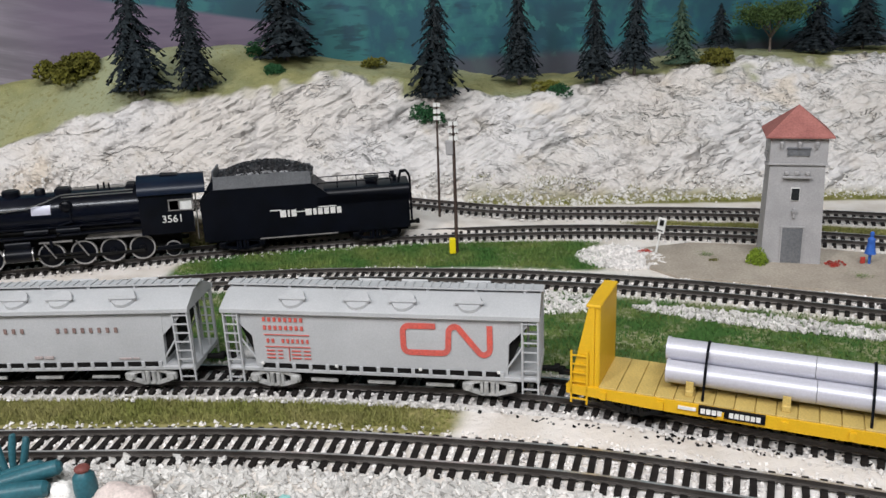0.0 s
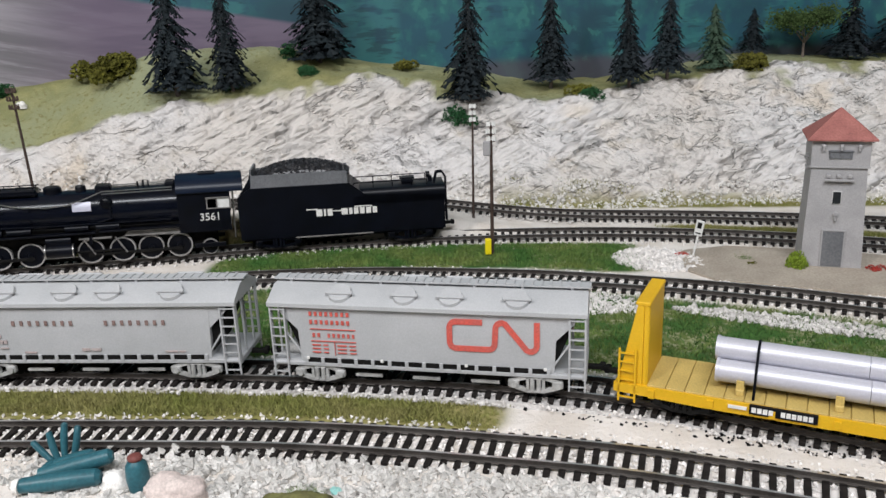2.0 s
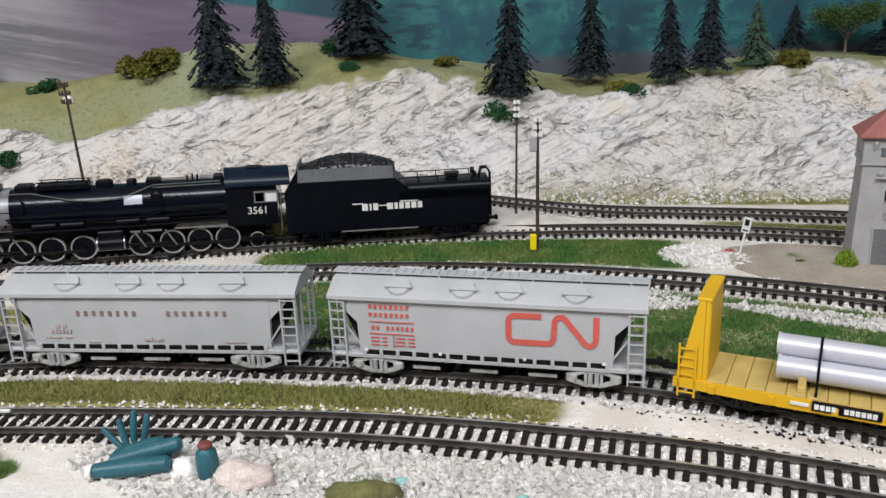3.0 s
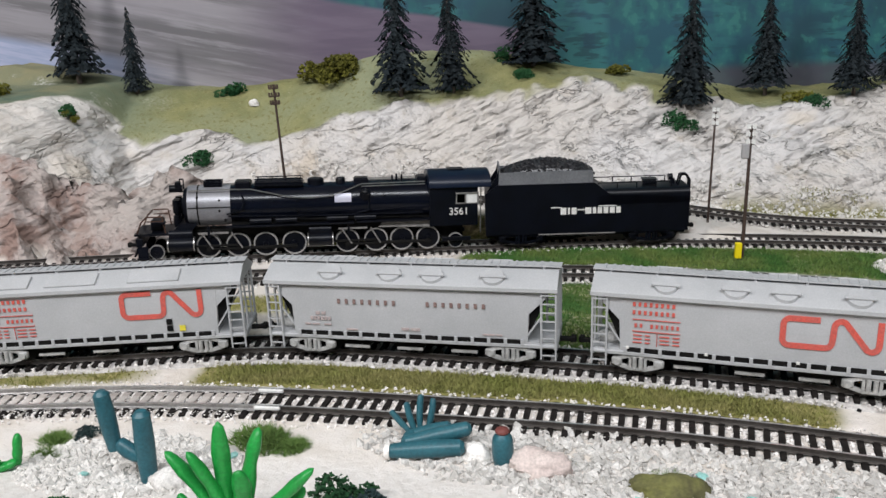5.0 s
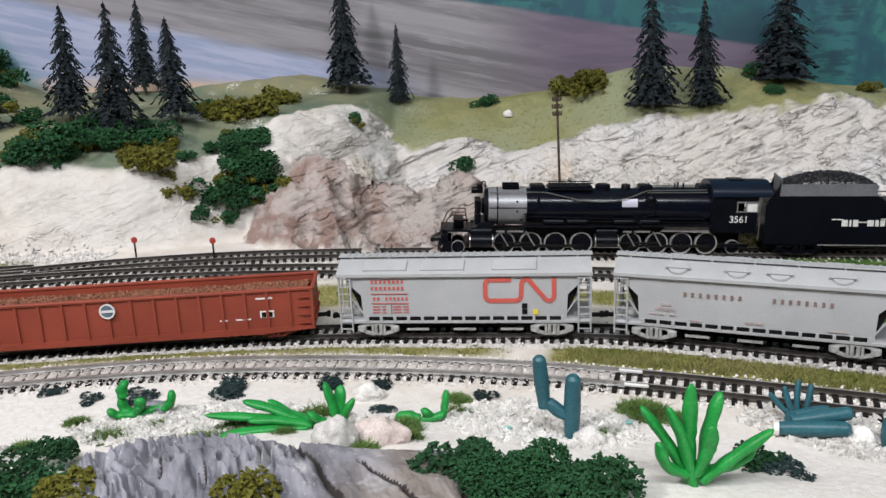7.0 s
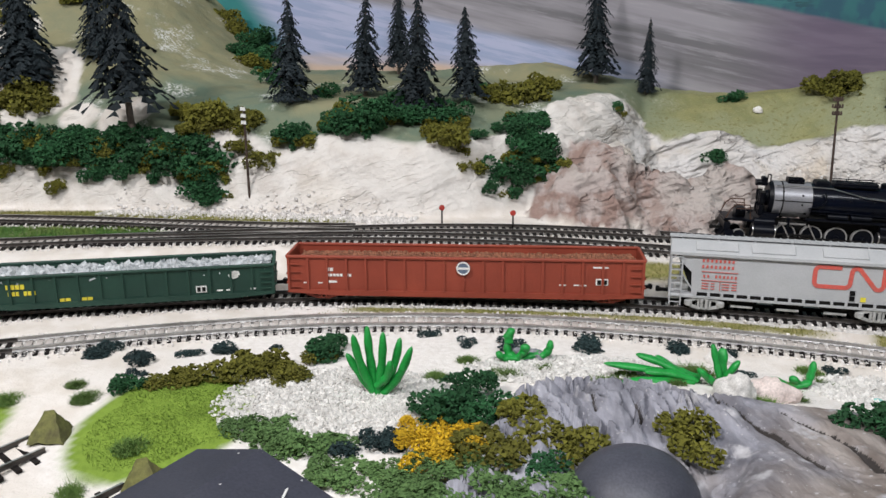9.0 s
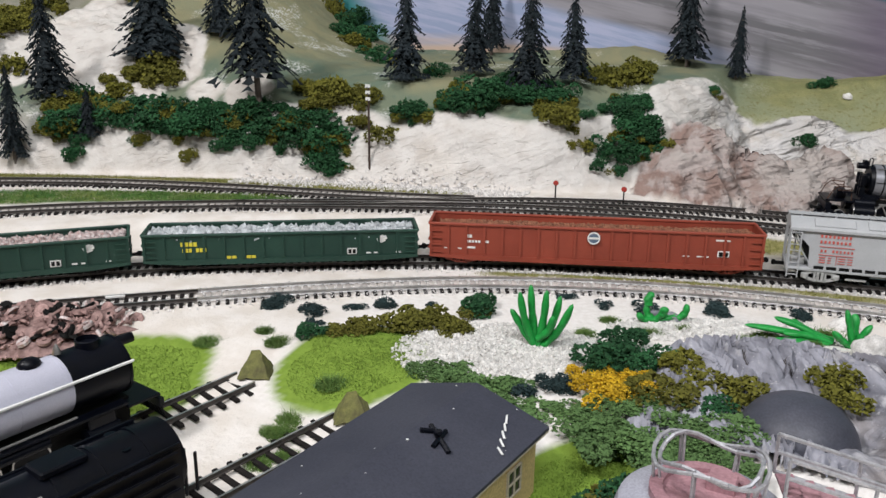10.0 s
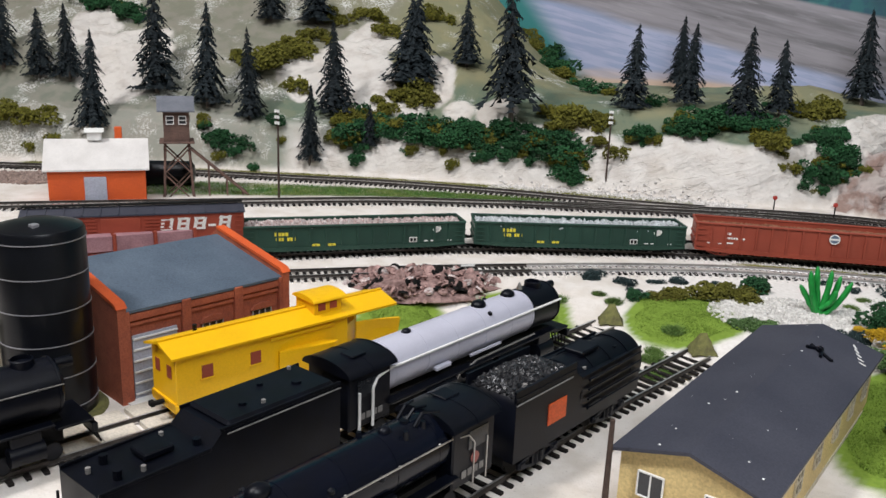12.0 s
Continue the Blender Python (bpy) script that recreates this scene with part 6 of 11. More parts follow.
def big_tender():
    ten = thing("tender", "long black tender with white lettering, heaped with coal", "tender")
    bm = bm_new()
    side = [(0.0600, 0.0090), (0.2080, 0.0090), (0.2080, 0.0345), (0.1510, 0.0375), (0.1400, 0.0465), (0.0690, 0.0465), (0.0600, 0.0400)]
    prism(bm, side, "y", -0.0160, 0.0160)
    body = part("tank", bm, "black", ten)
    bm = bm_new()
    prof = [(-0.0160, 0.0300)] + [(-0.0115 - 0.0045 * math.cos(radians(a)), 0.0365 + 0.0045 * math.sin(radians(a))) for a in range(0, 91, 18)]
    prism(bm, prof + [(-y, z) for y, z in prof[::-1]], "x", 0.1420, 0.2088)
    part("rounded_tank", bm, "black", ten)
    for s in (-1, 1):
        bm = bm_new()
        prism(bm, [(0.0700, 0.0460), (0.1390, 0.0460), (0.1381, 0.0555), (0.0712, 0.0555)], "y", s * 0.0138, s * 0.0148)
        part("bunker_side", bm, "concrete_dark", ten)
    for x, h in ((0.0708, 0.0595), (0.1384, 0.0540)):
        bm = bm_new()
        box(bm, x, 0, (0.0455 + h) / 2, 0.0012, 0.0276, h - 0.0455)
        part("bunker_end", bm, "concrete_dark", ten)
    for s in (-1, 1):
        bm = bm_new()
        prism(bm, [(0.0600, 0.0395), (0.0700, 0.0465), (0.0708, 0.0590), (0.0690, 0.0530)], "y", s * 0.0130, s * 0.0140)
        part("bunker_wing", bm, "black", ten)
    coal_heap(ten, 0.0718, 0.1400, 0.0136, 0.0520, 0.0105, 4)
    for s in (-1, 1):
        bm = bm_new()
        pipe_run(bm, [(0.143, s * 0.0105, 0.0450), (0.196, s * 0.0105, 0.0450)], 0.0004)
        for x in (0.143, 0.157, 0.171, 0.185, 0.196):
            pipe_run(bm, [(x, s * 0.0105, 0.0405), (x, s * 0.0105, 0.0450)], 0.0004)
        part("deck_rail", bm, "black", ten)
    bm = bm_new()
    box(bm, 0.1820, 0, 0.0430, 0.0090, 0.0100, 0.0030, 0.0006)
    box(bm, 0.1820, 0, 0.0450, 0.0110, 0.0086, 0.0010, 0.0003)
    part("water_hatch", bm, "black", ten)
    bm = bm_new()
    rod(bm, (0.1960, 0, 0.0460), (0.1990, 0, 0.0460), 0.0024, n=12)
    box(bm, 0.1990, 0, 0.0430, 0.0030, 0.0040, 0.0040)
    part("rear_lamp", bm, "black", ten)
    bm = bm_new()
    for y in (-0.0080, -0.0030):
        pipe_run(bm, [(0.2100, y, 0.012), (0.2100, y, 0.0450), (0.2075, y, 0.0490), (0.2035, y, 0.0488), (0.2015, y, 0.0410)], 0.0007)
    for k in range(6):
        pipe_run(bm, [(0.2100, -0.0080, 0.015 + k * 0.005), (0.2100, -0.0030, 0.015 + k * 0.005)], 0.0005)
    part("rear_ladder", bm, "black", ten)
    bm = bm_new()
    y = -0.0163
    bars(bm, 0.1150, 0.0260, [0.0042, 0.0014, 0.0036], 0.0050, 0.0012, y)
    bars(bm, 0.1330, 0.0260, [0.0044, 0.0024, 0.0032, 0.0034, 0.0036, 0.0032], 0.0046, 0.0011, y)
    box(bm, 0.1120, y, 0.0288, 0.0080, 0.0004, 0.0007)
    box(bm, 0.1300, y, 0.0268, 0.0060, 0.0004, 0.0007)
    box(bm, 0.1490, y, 0.0292, 0.0130, 0.0004, 0.0007)
    part("lettering", bm, "white_mark", body)
    bm = bm_new()
    box(bm, 0.1340, 0, 0.0085, 0.146, 0.0200, 0.0050)
    part("tender_frame", bm, "under", ten)
    for s in (-1, 1):
        bm = bm_new()
        box(bm, 0.1270, s * 0.0158, 0.0088, 0.0560, 0.0010, 0.0009)
        part("sill_strip", bm, "pan_grey", ten)
    for x in (0.0860, 0.1820):
        truck(ten, x, "black", 0.0055, 0.028)
    coupler(ten, 0.2080, 1)
    return ten


ENGINE_AT = 1.5916
for vehicle, lo, hi in ((big_articulated(), -0.145, 0.035), (big_tender(), 0.086, 0.182)):
    p0, p1 = on_line(ENGINE, ENGINE_AT + lo)[0], on_line(ENGINE, ENGINE_AT + hi)[0]
    d = p1 - p0
    mid = (p0 + p1) / 2
    vehicle.matrix_basis = Matrix.Translation((mid.x, mid.y, mid.z + RAIL_TOP)) @ Euler((0, -math.atan2(d.z, d.xy.length), math.atan2(d.y, d.x))).to_matrix().to_4x4() @ Matrix.Translation((-(lo + hi) / 2, 0, 0))


def yard_engine(label, silver):
    """A ten-wheeled engine with a long boiler; front at local -x."""
    eng = thing("steam_locomotive", label, "locomotive")
    zb, r = 0.0350, 0.0140
    bm = bm_new()
    hull(bm, -0.072, 0.062, r, zb)
    boiler = part("boiler", bm, "silver" if silver else "boiler", eng)
    bm = bm_new()
    hull(bm, -0.100, -0.072, r * 1.02, zb)
    rod(bm, (-0.1030, 0, zb), (-0.1000, 0, zb), r * 0.82, r, 26)
    rod(bm, (-0.1055, 0, zb), (-0.1028, 0, zb), r * 0.35, r * 0.4, 14)
    part("smokebox", bm, "black", eng)
    bm = bm_new()
    lathe(bm, [(0.0056, 0.045), (0.0056, 0.0520), (0.0048, 0.0524), (0.0048, 0.0500)], (-0.088, 0, 0), 18)
    part("chimney", bm, "black", eng)
    for name, x in (("steam_dome", -0.030), ("sand_dome", -0.060), ("safety_valve", 0.035)):
        bm = bm_new()
        ball(bm, (x, 0, 0.0490), 0.0044 if name != "safety_valve" else 0.0026, 2, (1.25, 1.0, 0.85))
        part(name, bm, "black", eng)
    for x in (-0.070, -0.048, -0.022, 0.004, 0.030, 0.056):
        bm = bm_new()
        ring(bm, (x, 0, zb), r * 1.012, r * 0.9, 0.0008, "x", 28)
        part("boiler_band", bm, "silver" if silver else "boiler", boiler)
    bm = bm_new()
    ring(bm, (-0.1005, 0, zb), r * 1.05, r * 0.8, 0.0012, "x", 28)
    part("front_ring", bm, "black", eng)
    bm = bm_new()
    rod(bm, (-0.1110, 0, zb + 0.0105), (-0.1030, 0, zb + 0.0105), 0.0026, n=14)
    part("headlight", bm, "black", eng)
    bm = bm_new()
    lathe(bm, [(0.0004, 0.0545), (0.0012, 0.0530), (0.0019, 0.0508), (0.0021, 0.0500)], (-0.0730, 0, 0), 12)
    part("bell", bm, "steel", eng)
    for y in () if silver else (-0.0050, 0.0, 0.0050):
        bm = bm_new()
        pipe_run(bm, [(0.0480, y, zb + r - abs(y) * 0.2), (0.0530, y, zb + r + 0.0040), (0.0610, y * 1.6, zb + r + 0.0025)], 0.0007)
        part("turret_pipe", bm, "black", eng)
    for x, y, rad in () if silver else ((0.0470, 0.0, 0.0024), (0.0520, -0.0065, 0.0015), (0.0400, -0.0075, 0.0015), (0.0260, 0.0060, 0.0014)):
        bm = bm_new()
        rod(bm, (x, y, zb + r - 0.003), (x, y, zb + r + 0.0008), rad, rad * 0.8, 10)
        part("valve", bm, "black", eng)
    for s in (-1, 1):
        for x0, x1, z in ((-0.0560, -0.0300, 0.0180), (-0.0250, 0.0020, 0.0180), (0.0100, 0.0360, 0.0180)):
            bm = bm_new()
            rod(bm, (x0, s * 0.0158, z), (x1, s * 0.0158, z), 0.0024, n=12)
            part("air_tank", bm, "black", eng)
        bm = bm_new()
        pipe_run(bm, [(-0.070, s * 0.0160, 0.0240), (-0.010, s * 0.0160, 0.0235), (0.002, s * 0.0162, 0.0200), (0.062, s * 0.0162, 0.0200)], 0.0006)
        part("side_pipe", bm, "pan_grey", eng)
        for x in (-0.090, -0.060, -0.030, 0.000, 0.030, 0.055):
            bm = bm_new()
            rod(bm, (x, s * 0.0136, 0.0400), (x, s * 0.0147, 0.0400), 0.0006, n=6)
            part("rail_stanchion", bm, "steel", eng)
    bm = bm_new()
    for x, a in ((-0.045, 60), (-0.005, 35), (-0.060, 20), (0.020, 15), (-0.03, 130)):
        ball(bm, (x, -r * math.cos(radians(a)), zb + r * math.sin(radians(a))), 0.0018, 1)
    part("boiler_plug", bm, "black", eng)
    for s in (-1, 1):
        bm = bm_new()
        pipe_run(bm, [(-0.102, s * 0.0142, 0.0400), (0.062, s * 0.0146, 0.0400), (0.073, s * 0.0158, 0.0385), (0.0765, s * 0.0165, 0.0340), (0.0765, s * 0.0165, 0.0130)], 0.0008 if silver else 0.0004)
        pipe_run(bm, [(0.0860, s * 0.0165, 0.0340), (0.0860, s * 0.0165, 0.0130)], 0.0008 if silver else 0.0004)
        part("handrail", bm, "white" if silver else "steel", eng)
        bm = bm_new()
        box(bm, -0.0150, s * 0.0150, 0.0215, 0.160, 0.0060, 0.0014, 0.0003)
        part("running_board", bm, "black", eng)
        bm = bm_new()
        box(bm, -0.020, s * 0.0148, 0.0275, 0.0300, 0.0016, 0.0016, 0.0003)
        box(bm, 0.020, s * 0.0150, 0.0285, 0.0130, 0.0030, 0.0026, 0.0006)
        part("pipe_cover", bm, "silver" if silver else "black", eng)
        bm = bm_new()
        rod(bm, (-0.0900, s * 0.0145, 0.0100), (-0.0740, s * 0.0145, 0.0100), 0.0050, n=16)
        box(bm, -0.0820, s * 0.0140, 0.0175, 0.0140, 0.0050, 0.0060, 0.0006)
        part("cylinder", bm, "black", eng)
        for x in (-0.050, -0.028, -0.006, 0.016):
            wheel(eng, x, s * 0.0098, 0.0090, "black", "steel", 0.0026, 24, "driving_wheel")
        side_rods(eng, (-0.050, -0.028, -0.006, 0.016), 0.0075, s * 0.0122)
        for x in (-0.095, -0.072):
            wheel(eng, x, s * 0.0098, 0.0048, "black", "under", 0.0024, 16)
        for x in (0.045, 0.066):
            wheel(eng, x, s * 0.0098, 0.0056, "black", "under", 0.0024, 16)
    bm = bm_new()
    box(bm, -0.012, 0, 0.0130, 0.180, 0.0130, 0.0120)
    part("frame", bm, "under", eng)
    bm = bm_new()
    box(bm, -0.1060, 0, 0.0170, 0.0180, 0.0280, 0.0014, 0.0003)
    part("pilot_deck", bm, "black", eng)
    bm = bm_new()
    box(bm, -0.1150, 0, 0.0125, 0.0030, 0.0290, 0.0050, 0.0005)
    pilot = part("pilot", bm, "black", eng)
    for k in range(9):
        bm = bm_new()
        pipe_run(bm, [(-0.1150, -0.012 + k * 0.003, 0.0120), (-0.1190, -0.0096 + k * 0.0024, 0.0020)], 0.0006)
        part("pilot_bar", bm, "black", pilot)
    bm = bm_new()
    box(bm, 0.0775, 0, 0.0290, 0.0300, 0.0310, 0.0300, 0.0008)
    cab = part("cab", bm, "black", eng)
    bm = bm_new()
    prof = [(0.0178 * math.cos(radians(q)), 0.0436 + 0.0062 * math.sin(radians(q))) for q in range(0, 181, 15)]
    prism(bm, prof, "x", 0.0600, 0.0945)
    part("cab_roof", bm, "black", cab)
    bm = bm_new()
    box(bm, 0.0790, 0.004, 0.0500, 0.0100, 0.0090, 0.0012, 0.0003)
    part("roof_hatch", bm, "black", cab)
    for x in (0.0606, 0.0770, 0.0939):
        bm = bm_new()
        rib = [(0.0181 * math.cos(radians(q)), 0.0436 + 0.0065 * math.sin(radians(q))) for q in range(0, 181, 15)]
        prism(bm, rib + [(y * 0.9, 0.0436 + (z - 0.0436) * 0.9) for y, z in rib[::-1]], "x", x - 0.0005, x + 0.0005)
        part("roof_rib", bm, "black", cab)
    for s in (-1, 1):
        bm = bm_new()
        bars(bm, 0.0690, 0.0200, [0.0030, 0.0030, 0.0030, 0.0030], 0.0034, 0.0012, s * 0.0158)
        part("road_number", bm, "pan_grey", cab)
    for s in (-1, 1):
        bm = bm_new()
        box(bm, 0.0800, s * 0.0157, 0.0355, 0.0140, 0.0006, 0.0090)
        part("cab_window", bm, "glass_dark", cab)
    bm = bm_new()
    rod(bm, (0.0780, -0.0156, 0.0260), (0.0780, -0.0161, 0.0260), 0.0028, n=16)
    part("round_emblem", bm, "terracotta", cab)
    return eng


def yard_tender(label, round_end, panel):
    ten = thing("tender", label, "tender")
    front = -0.034 if panel else -0.062
    bm = bm_new()
    prism(bm, [(front, 0.0100), (0.062, 0.0100), (0.062, 0.0355), (0.012, 0.0370), (0.006, 0.0430), (front + 0.002, 0.0430), (front, 0.0400)], "y", -0.0158, 0.0158)
    part("tank", bm, "black", ten)
    if round_end:
        bm = bm_new()
        rod(bm, (0.004, 0, 0.0262), (0.0640, 0, 0.0262), 0.0156, n=28)
        for x in (0.012, 0.026, 0.040, 0.054):
            ring(bm, (x, 0, 0.0262), 0.0162, 0.015, 0.0016, "x", 28)
        part("rounded_tank", bm, "black", ten)
        bm = bm_new()
        for k in range(4):
            z = 0.018 + k * 0.0055
            pipe_run(bm, [(0.016, -0.0172, z), (0.060, -0.0172, z)], 0.0008)
            for x in (0.018, 0.030, 0.042, 0.054):
                pipe_run(bm, [(x, -0.0150, z), (x, -0.0174, z)], 0.0006)
        part("side_pipe", bm, "black", ten)
    if panel:
        bm = bm_new()
        for s in (-1, 1):
            box(bm, (front + 0.007) / 2, s * 0.0150, 0.0450, 0.007 - front, 0.0012, 0.0060)
        part("coal_bunker", bm, "black", ten)
        coal_heap(ten, front + 0.002, 0.006, 0.0142, 0.0430, 0.0050, 6)
    else:
        bm = bm_new()
        box(bm, -0.028, 0, 0.0440, 0.0620, 0.0300, 0.0030, 0.0014)
        oil = part("oil_tank_top", bm, "black", ten)
        for x, y, r in ((-0.044, 0.004, 0.0026), (-0.030, -0.006, 0.0016), (-0.012, 0.005, 0.0020)):
            bm = bm_new()
            rod(bm, (x, y, 0.0450), (x, y, 0.0468), r, r * 0.9, 12)
            part("filler_cap", bm, "black", oil)
    for s in (-1, 1):
        bm = bm_new()
        box(bm, (front + 0.007) / 2, s * 0.0155, 0.0436, 0.007 - front, 0.0010, 0.0018, 0.0002)
        box(bm, 0.0370, s * 0.0155, 0.0366, 0.0500, 0.0010, 0.0018, 0.0002)
        part("deck_rim", bm, "black", ten)
        bm = bm_new()
        pipe_run(bm, [(front, s * 0.0161, 0.0410), (0.004, s * 0.0161, 0.0410)], 0.0004)
        part("side_rail", bm, "pan_grey", ten)
    for x, y in ((front + 0.010, -0.011), (-0.020, 0.010), (0.020, -0.010), (0.040, 0.010), (0.056, -0.004)):
        bm = bm_new()
        rod(bm, (x, y, 0.0360 if x > 0 else 0.0445), (x, y, 0.0385 if x > 0 else 0.0470), 0.0011, n=10)
        part("rivet_cap", bm, "pan_grey", ten)
    bm = bm_new()
    box(bm, 0.030, 0, 0.0428 if round_end else 0.0385, 0.0140, 0.0120, 0.0030, 0.0006)
    for x, y in ((0.014, 0.008), (0.048, -0.007), (0.050, 0.008)):
        rod(bm, (x, y, 0.034), (x, y, 0.0400), 0.0018, n=10)
    part("water_hatch", bm, "black", ten)
    if panel:
        bm = bm_new()
        box(bm, -0.0060, -0.0161, 0.0265, 0.0125, 0.0006, 0.0115)
        part("orange_panel", bm, "orange_flag", ten, "flat orange square panel")
    else:
        bm = bm_new()
        pipe_run(bm, [(-0.061, -0.0160, 0.0330), (0.061, -0.0160, 0.0330)], 0.0004)
        bars(bm, -0.030, 0.0230, [0.004] * 6, 0.0030, 0.002, -0.0160)
        part("trim_line", bm, "terracotta", ten)
    bm = bm_new()
    box(bm, (front + 0.061) / 2, 0, 0.0085, 0.061 - front, 0.0200, 0.0050)
    part("tender_frame", bm, "under", ten)
    for y in (-0.010, 0.010):
        bm = bm_new()
        pipe_run(bm, [(0.0660, y, 0.008), (0.0660, y, 0.030)], 0.0006)
        pipe_run(bm, [(0.0700, y, 0.008), (0.0700, y, 0.026)], 0.0006)
        part("end_rail", bm, "black", ten)
    for x in (front + 0.024 if not panel else front + 0.018, 0.038):
        truck(ten, x, "black", 0.0055, 0.022)
    coupler(ten, 0.062, 1)
    return ten


def set_on(ob, line, y, flip, stretch=1.0):
    p, h, pitch = on_line(line, arc_at_y(line, y))
    ob.matrix_basis = Matrix.Translation((p.x, p.y, p.z + RAIL_TOP)) @ Euler((0, 0, h + (math.pi if flip else 0))).to_matrix().to_4x4() @ Matrix.Diagonal((stretch, 1, 1, 1))
    return ob


set_on(yard_engine("steam locomotive with a pale silver boiler and white handrails", True), YARD_A, -0.101, True)
set_on(yard_tender("black tender behind the silver-boilered locomotive", False, False), YARD_A, -0.262, True)
set_on(yard_engine("black steam locomotive with a dark rounded boiler in the yard", False), YARD_B, -0.272, False)
set_on(yard_tender("black coal tender with an orange panel and rounded end", True, True), YARD_B, -0.122, False, 1.3)


# ---- where plants stand: x, y, size ----
CONIFERS = [
    (-0.238, 0.770, 0.112, 0.030, 0), (-0.189, 0.776, 0.098, 0.023, 0), (-0.116, 0.832, 0.102, 0.037, 0), (0.026, 0.783, 0.104, 0.028, 0),
    (0.111, 0.858, 0.095, 0.025, 0), (0.181, 0.818, 0.088, 0.021, 0), (0.218, 0.823, 0.081, 0.023, 0), (0.272, 0.850, 0.062, 0.021, 1),
    (0.326, 0.904, 0.046, 0.018, 0), (0.428, 0.908, 0.066, 0.028, 0), (0.489, 0.926, 0.064, 0.032, 0), (-0.564, 0.773, 0.122, 0.028, 0),
    (-0.507, 0.778, 0.081, 0.015, 0), (-1.064, 0.412, 0.107, 0.038, 0), (-0.904, 0.397, 0.163, 0.046, 0), (-0.790, 0.493, 0.097, 0.026, 0),
    (-0.738, 0.545, 0.097, 0.024, 0), (-0.813, 0.756, 0.103, 0.022, 0), (-0.663, 0.513, 0.102, 0.026, 0),
]
CONIFERS_B = [
    (-0.628, 0.547, 0.087, 0.022, 0), (-1.336, 0.230, 0.137, 0.033, 0), (-1.259, 0.245, 0.124, 0.027, 0), (-1.196, 0.256, 0.106, 0.022, 0),
    (-1.110, 0.268, 0.095, 0.018, 0), (-1.055, 0.314, 0.048, 0.015, 0), (-1.114, 0.323, 0.110, 0.029, 0), (-1.057, 0.415, 0.114, 0.034, 0),
    (-1.008, 0.462, 0.085, 0.023, 0), (-1.484, 0.164, 0.086, 0.025, 0), (-1.452, 0.185, 0.097, 0.023, 0), (-1.353, 0.144, 0.121, 0.025, 0),
    (-1.538, 0.147, 0.108, 0.026, 0), (-1.306, 0.411, 0.077, 0.026, 0), (-1.246, 0.440, 0.065, 0.034, 0),
]
HILL_OLIVE = [
    (-0.319, 0.807, 0.0238), (-0.033, 0.842, 0.0137), (0.132, 0.822, 0.0157), (0.303, 0.841, 0.0210), (-0.596, 0.665, 0.0227), (-0.603, 0.580, 0.0174),
    (-0.308, 0.815, 0.0211), (-0.621, 0.493, 0.0130), (-0.623, 0.518, 0.0113), (-0.849, 0.422, 0.0169), (-0.816, 0.444, 0.0225), (-0.781, 0.425, 0.0184),
    (-0.867, 0.399, 0.0146), (-0.950, 0.365, 0.0164), (-0.824, 0.412, 0.0165), (-1.233, 0.333, 0.0314), (-1.204, 0.368, 0.0197), (-1.050, 0.400, 0.0297),
    (-1.061, 0.365, 0.0189), (-1.083, 0.302, 0.0212), (-0.845, 0.439, 0.0238), (-0.867, 0.402, 0.0206), (-0.929, 0.381, 0.0173), (-0.954, 0.640, 0.0185),
    (-1.033, 0.716, 0.0235), (-1.061, 0.728, 0.0193), (-0.817, 0.451, 0.0140), (-0.977, 0.355, 0.0142), (-1.064, 0.397, 0.0196), (-0.559, 0.533, 0.0119),
]
HILL_OLIVE_B = [
    (-0.621, 0.498, 0.0209), (-0.598, 0.599, 0.0258), (-0.616, 0.495, 0.0148), (-0.622, 0.490, 0.0137), (-1.054, 0.403, 0.0234), (-1.239, 0.329, 0.0298),
    (-1.211, 0.357, 0.0193), (-1.417, 0.115, 0.0238), (-1.449, 0.098, 0.0242), (-1.059, 0.340, 0.0199), (-0.859, 0.435, 0.0216), (-0.835, 0.430, 0.0175),
    (-1.097, 0.326, 0.0193), (-0.804, 0.426, 0.0160), (-0.940, 0.376, 0.0152), (-0.996, 0.358, 0.0155), (-0.842, 0.400, 0.0166),
]
HILL_RIDGE = [(-1.264, 0.322, 0.020), (-1.237, 0.340, 0.020), (-1.230, 0.376, 0.019), (-1.225, 0.415, 0.021), (-1.224, 0.464, 0.022), (-1.194, 0.490, 0.022), (-1.148, 0.483, 0.021), (-1.123, 0.545, 0.022)]
HILL_FAR = [(-1.567, 0.300, 0.028), (-1.529, 0.307, 0.027), (-1.481, 0.310, 0.026), (-1.023, 0.745, 0.024), (-0.979, 0.722, 0.020)]
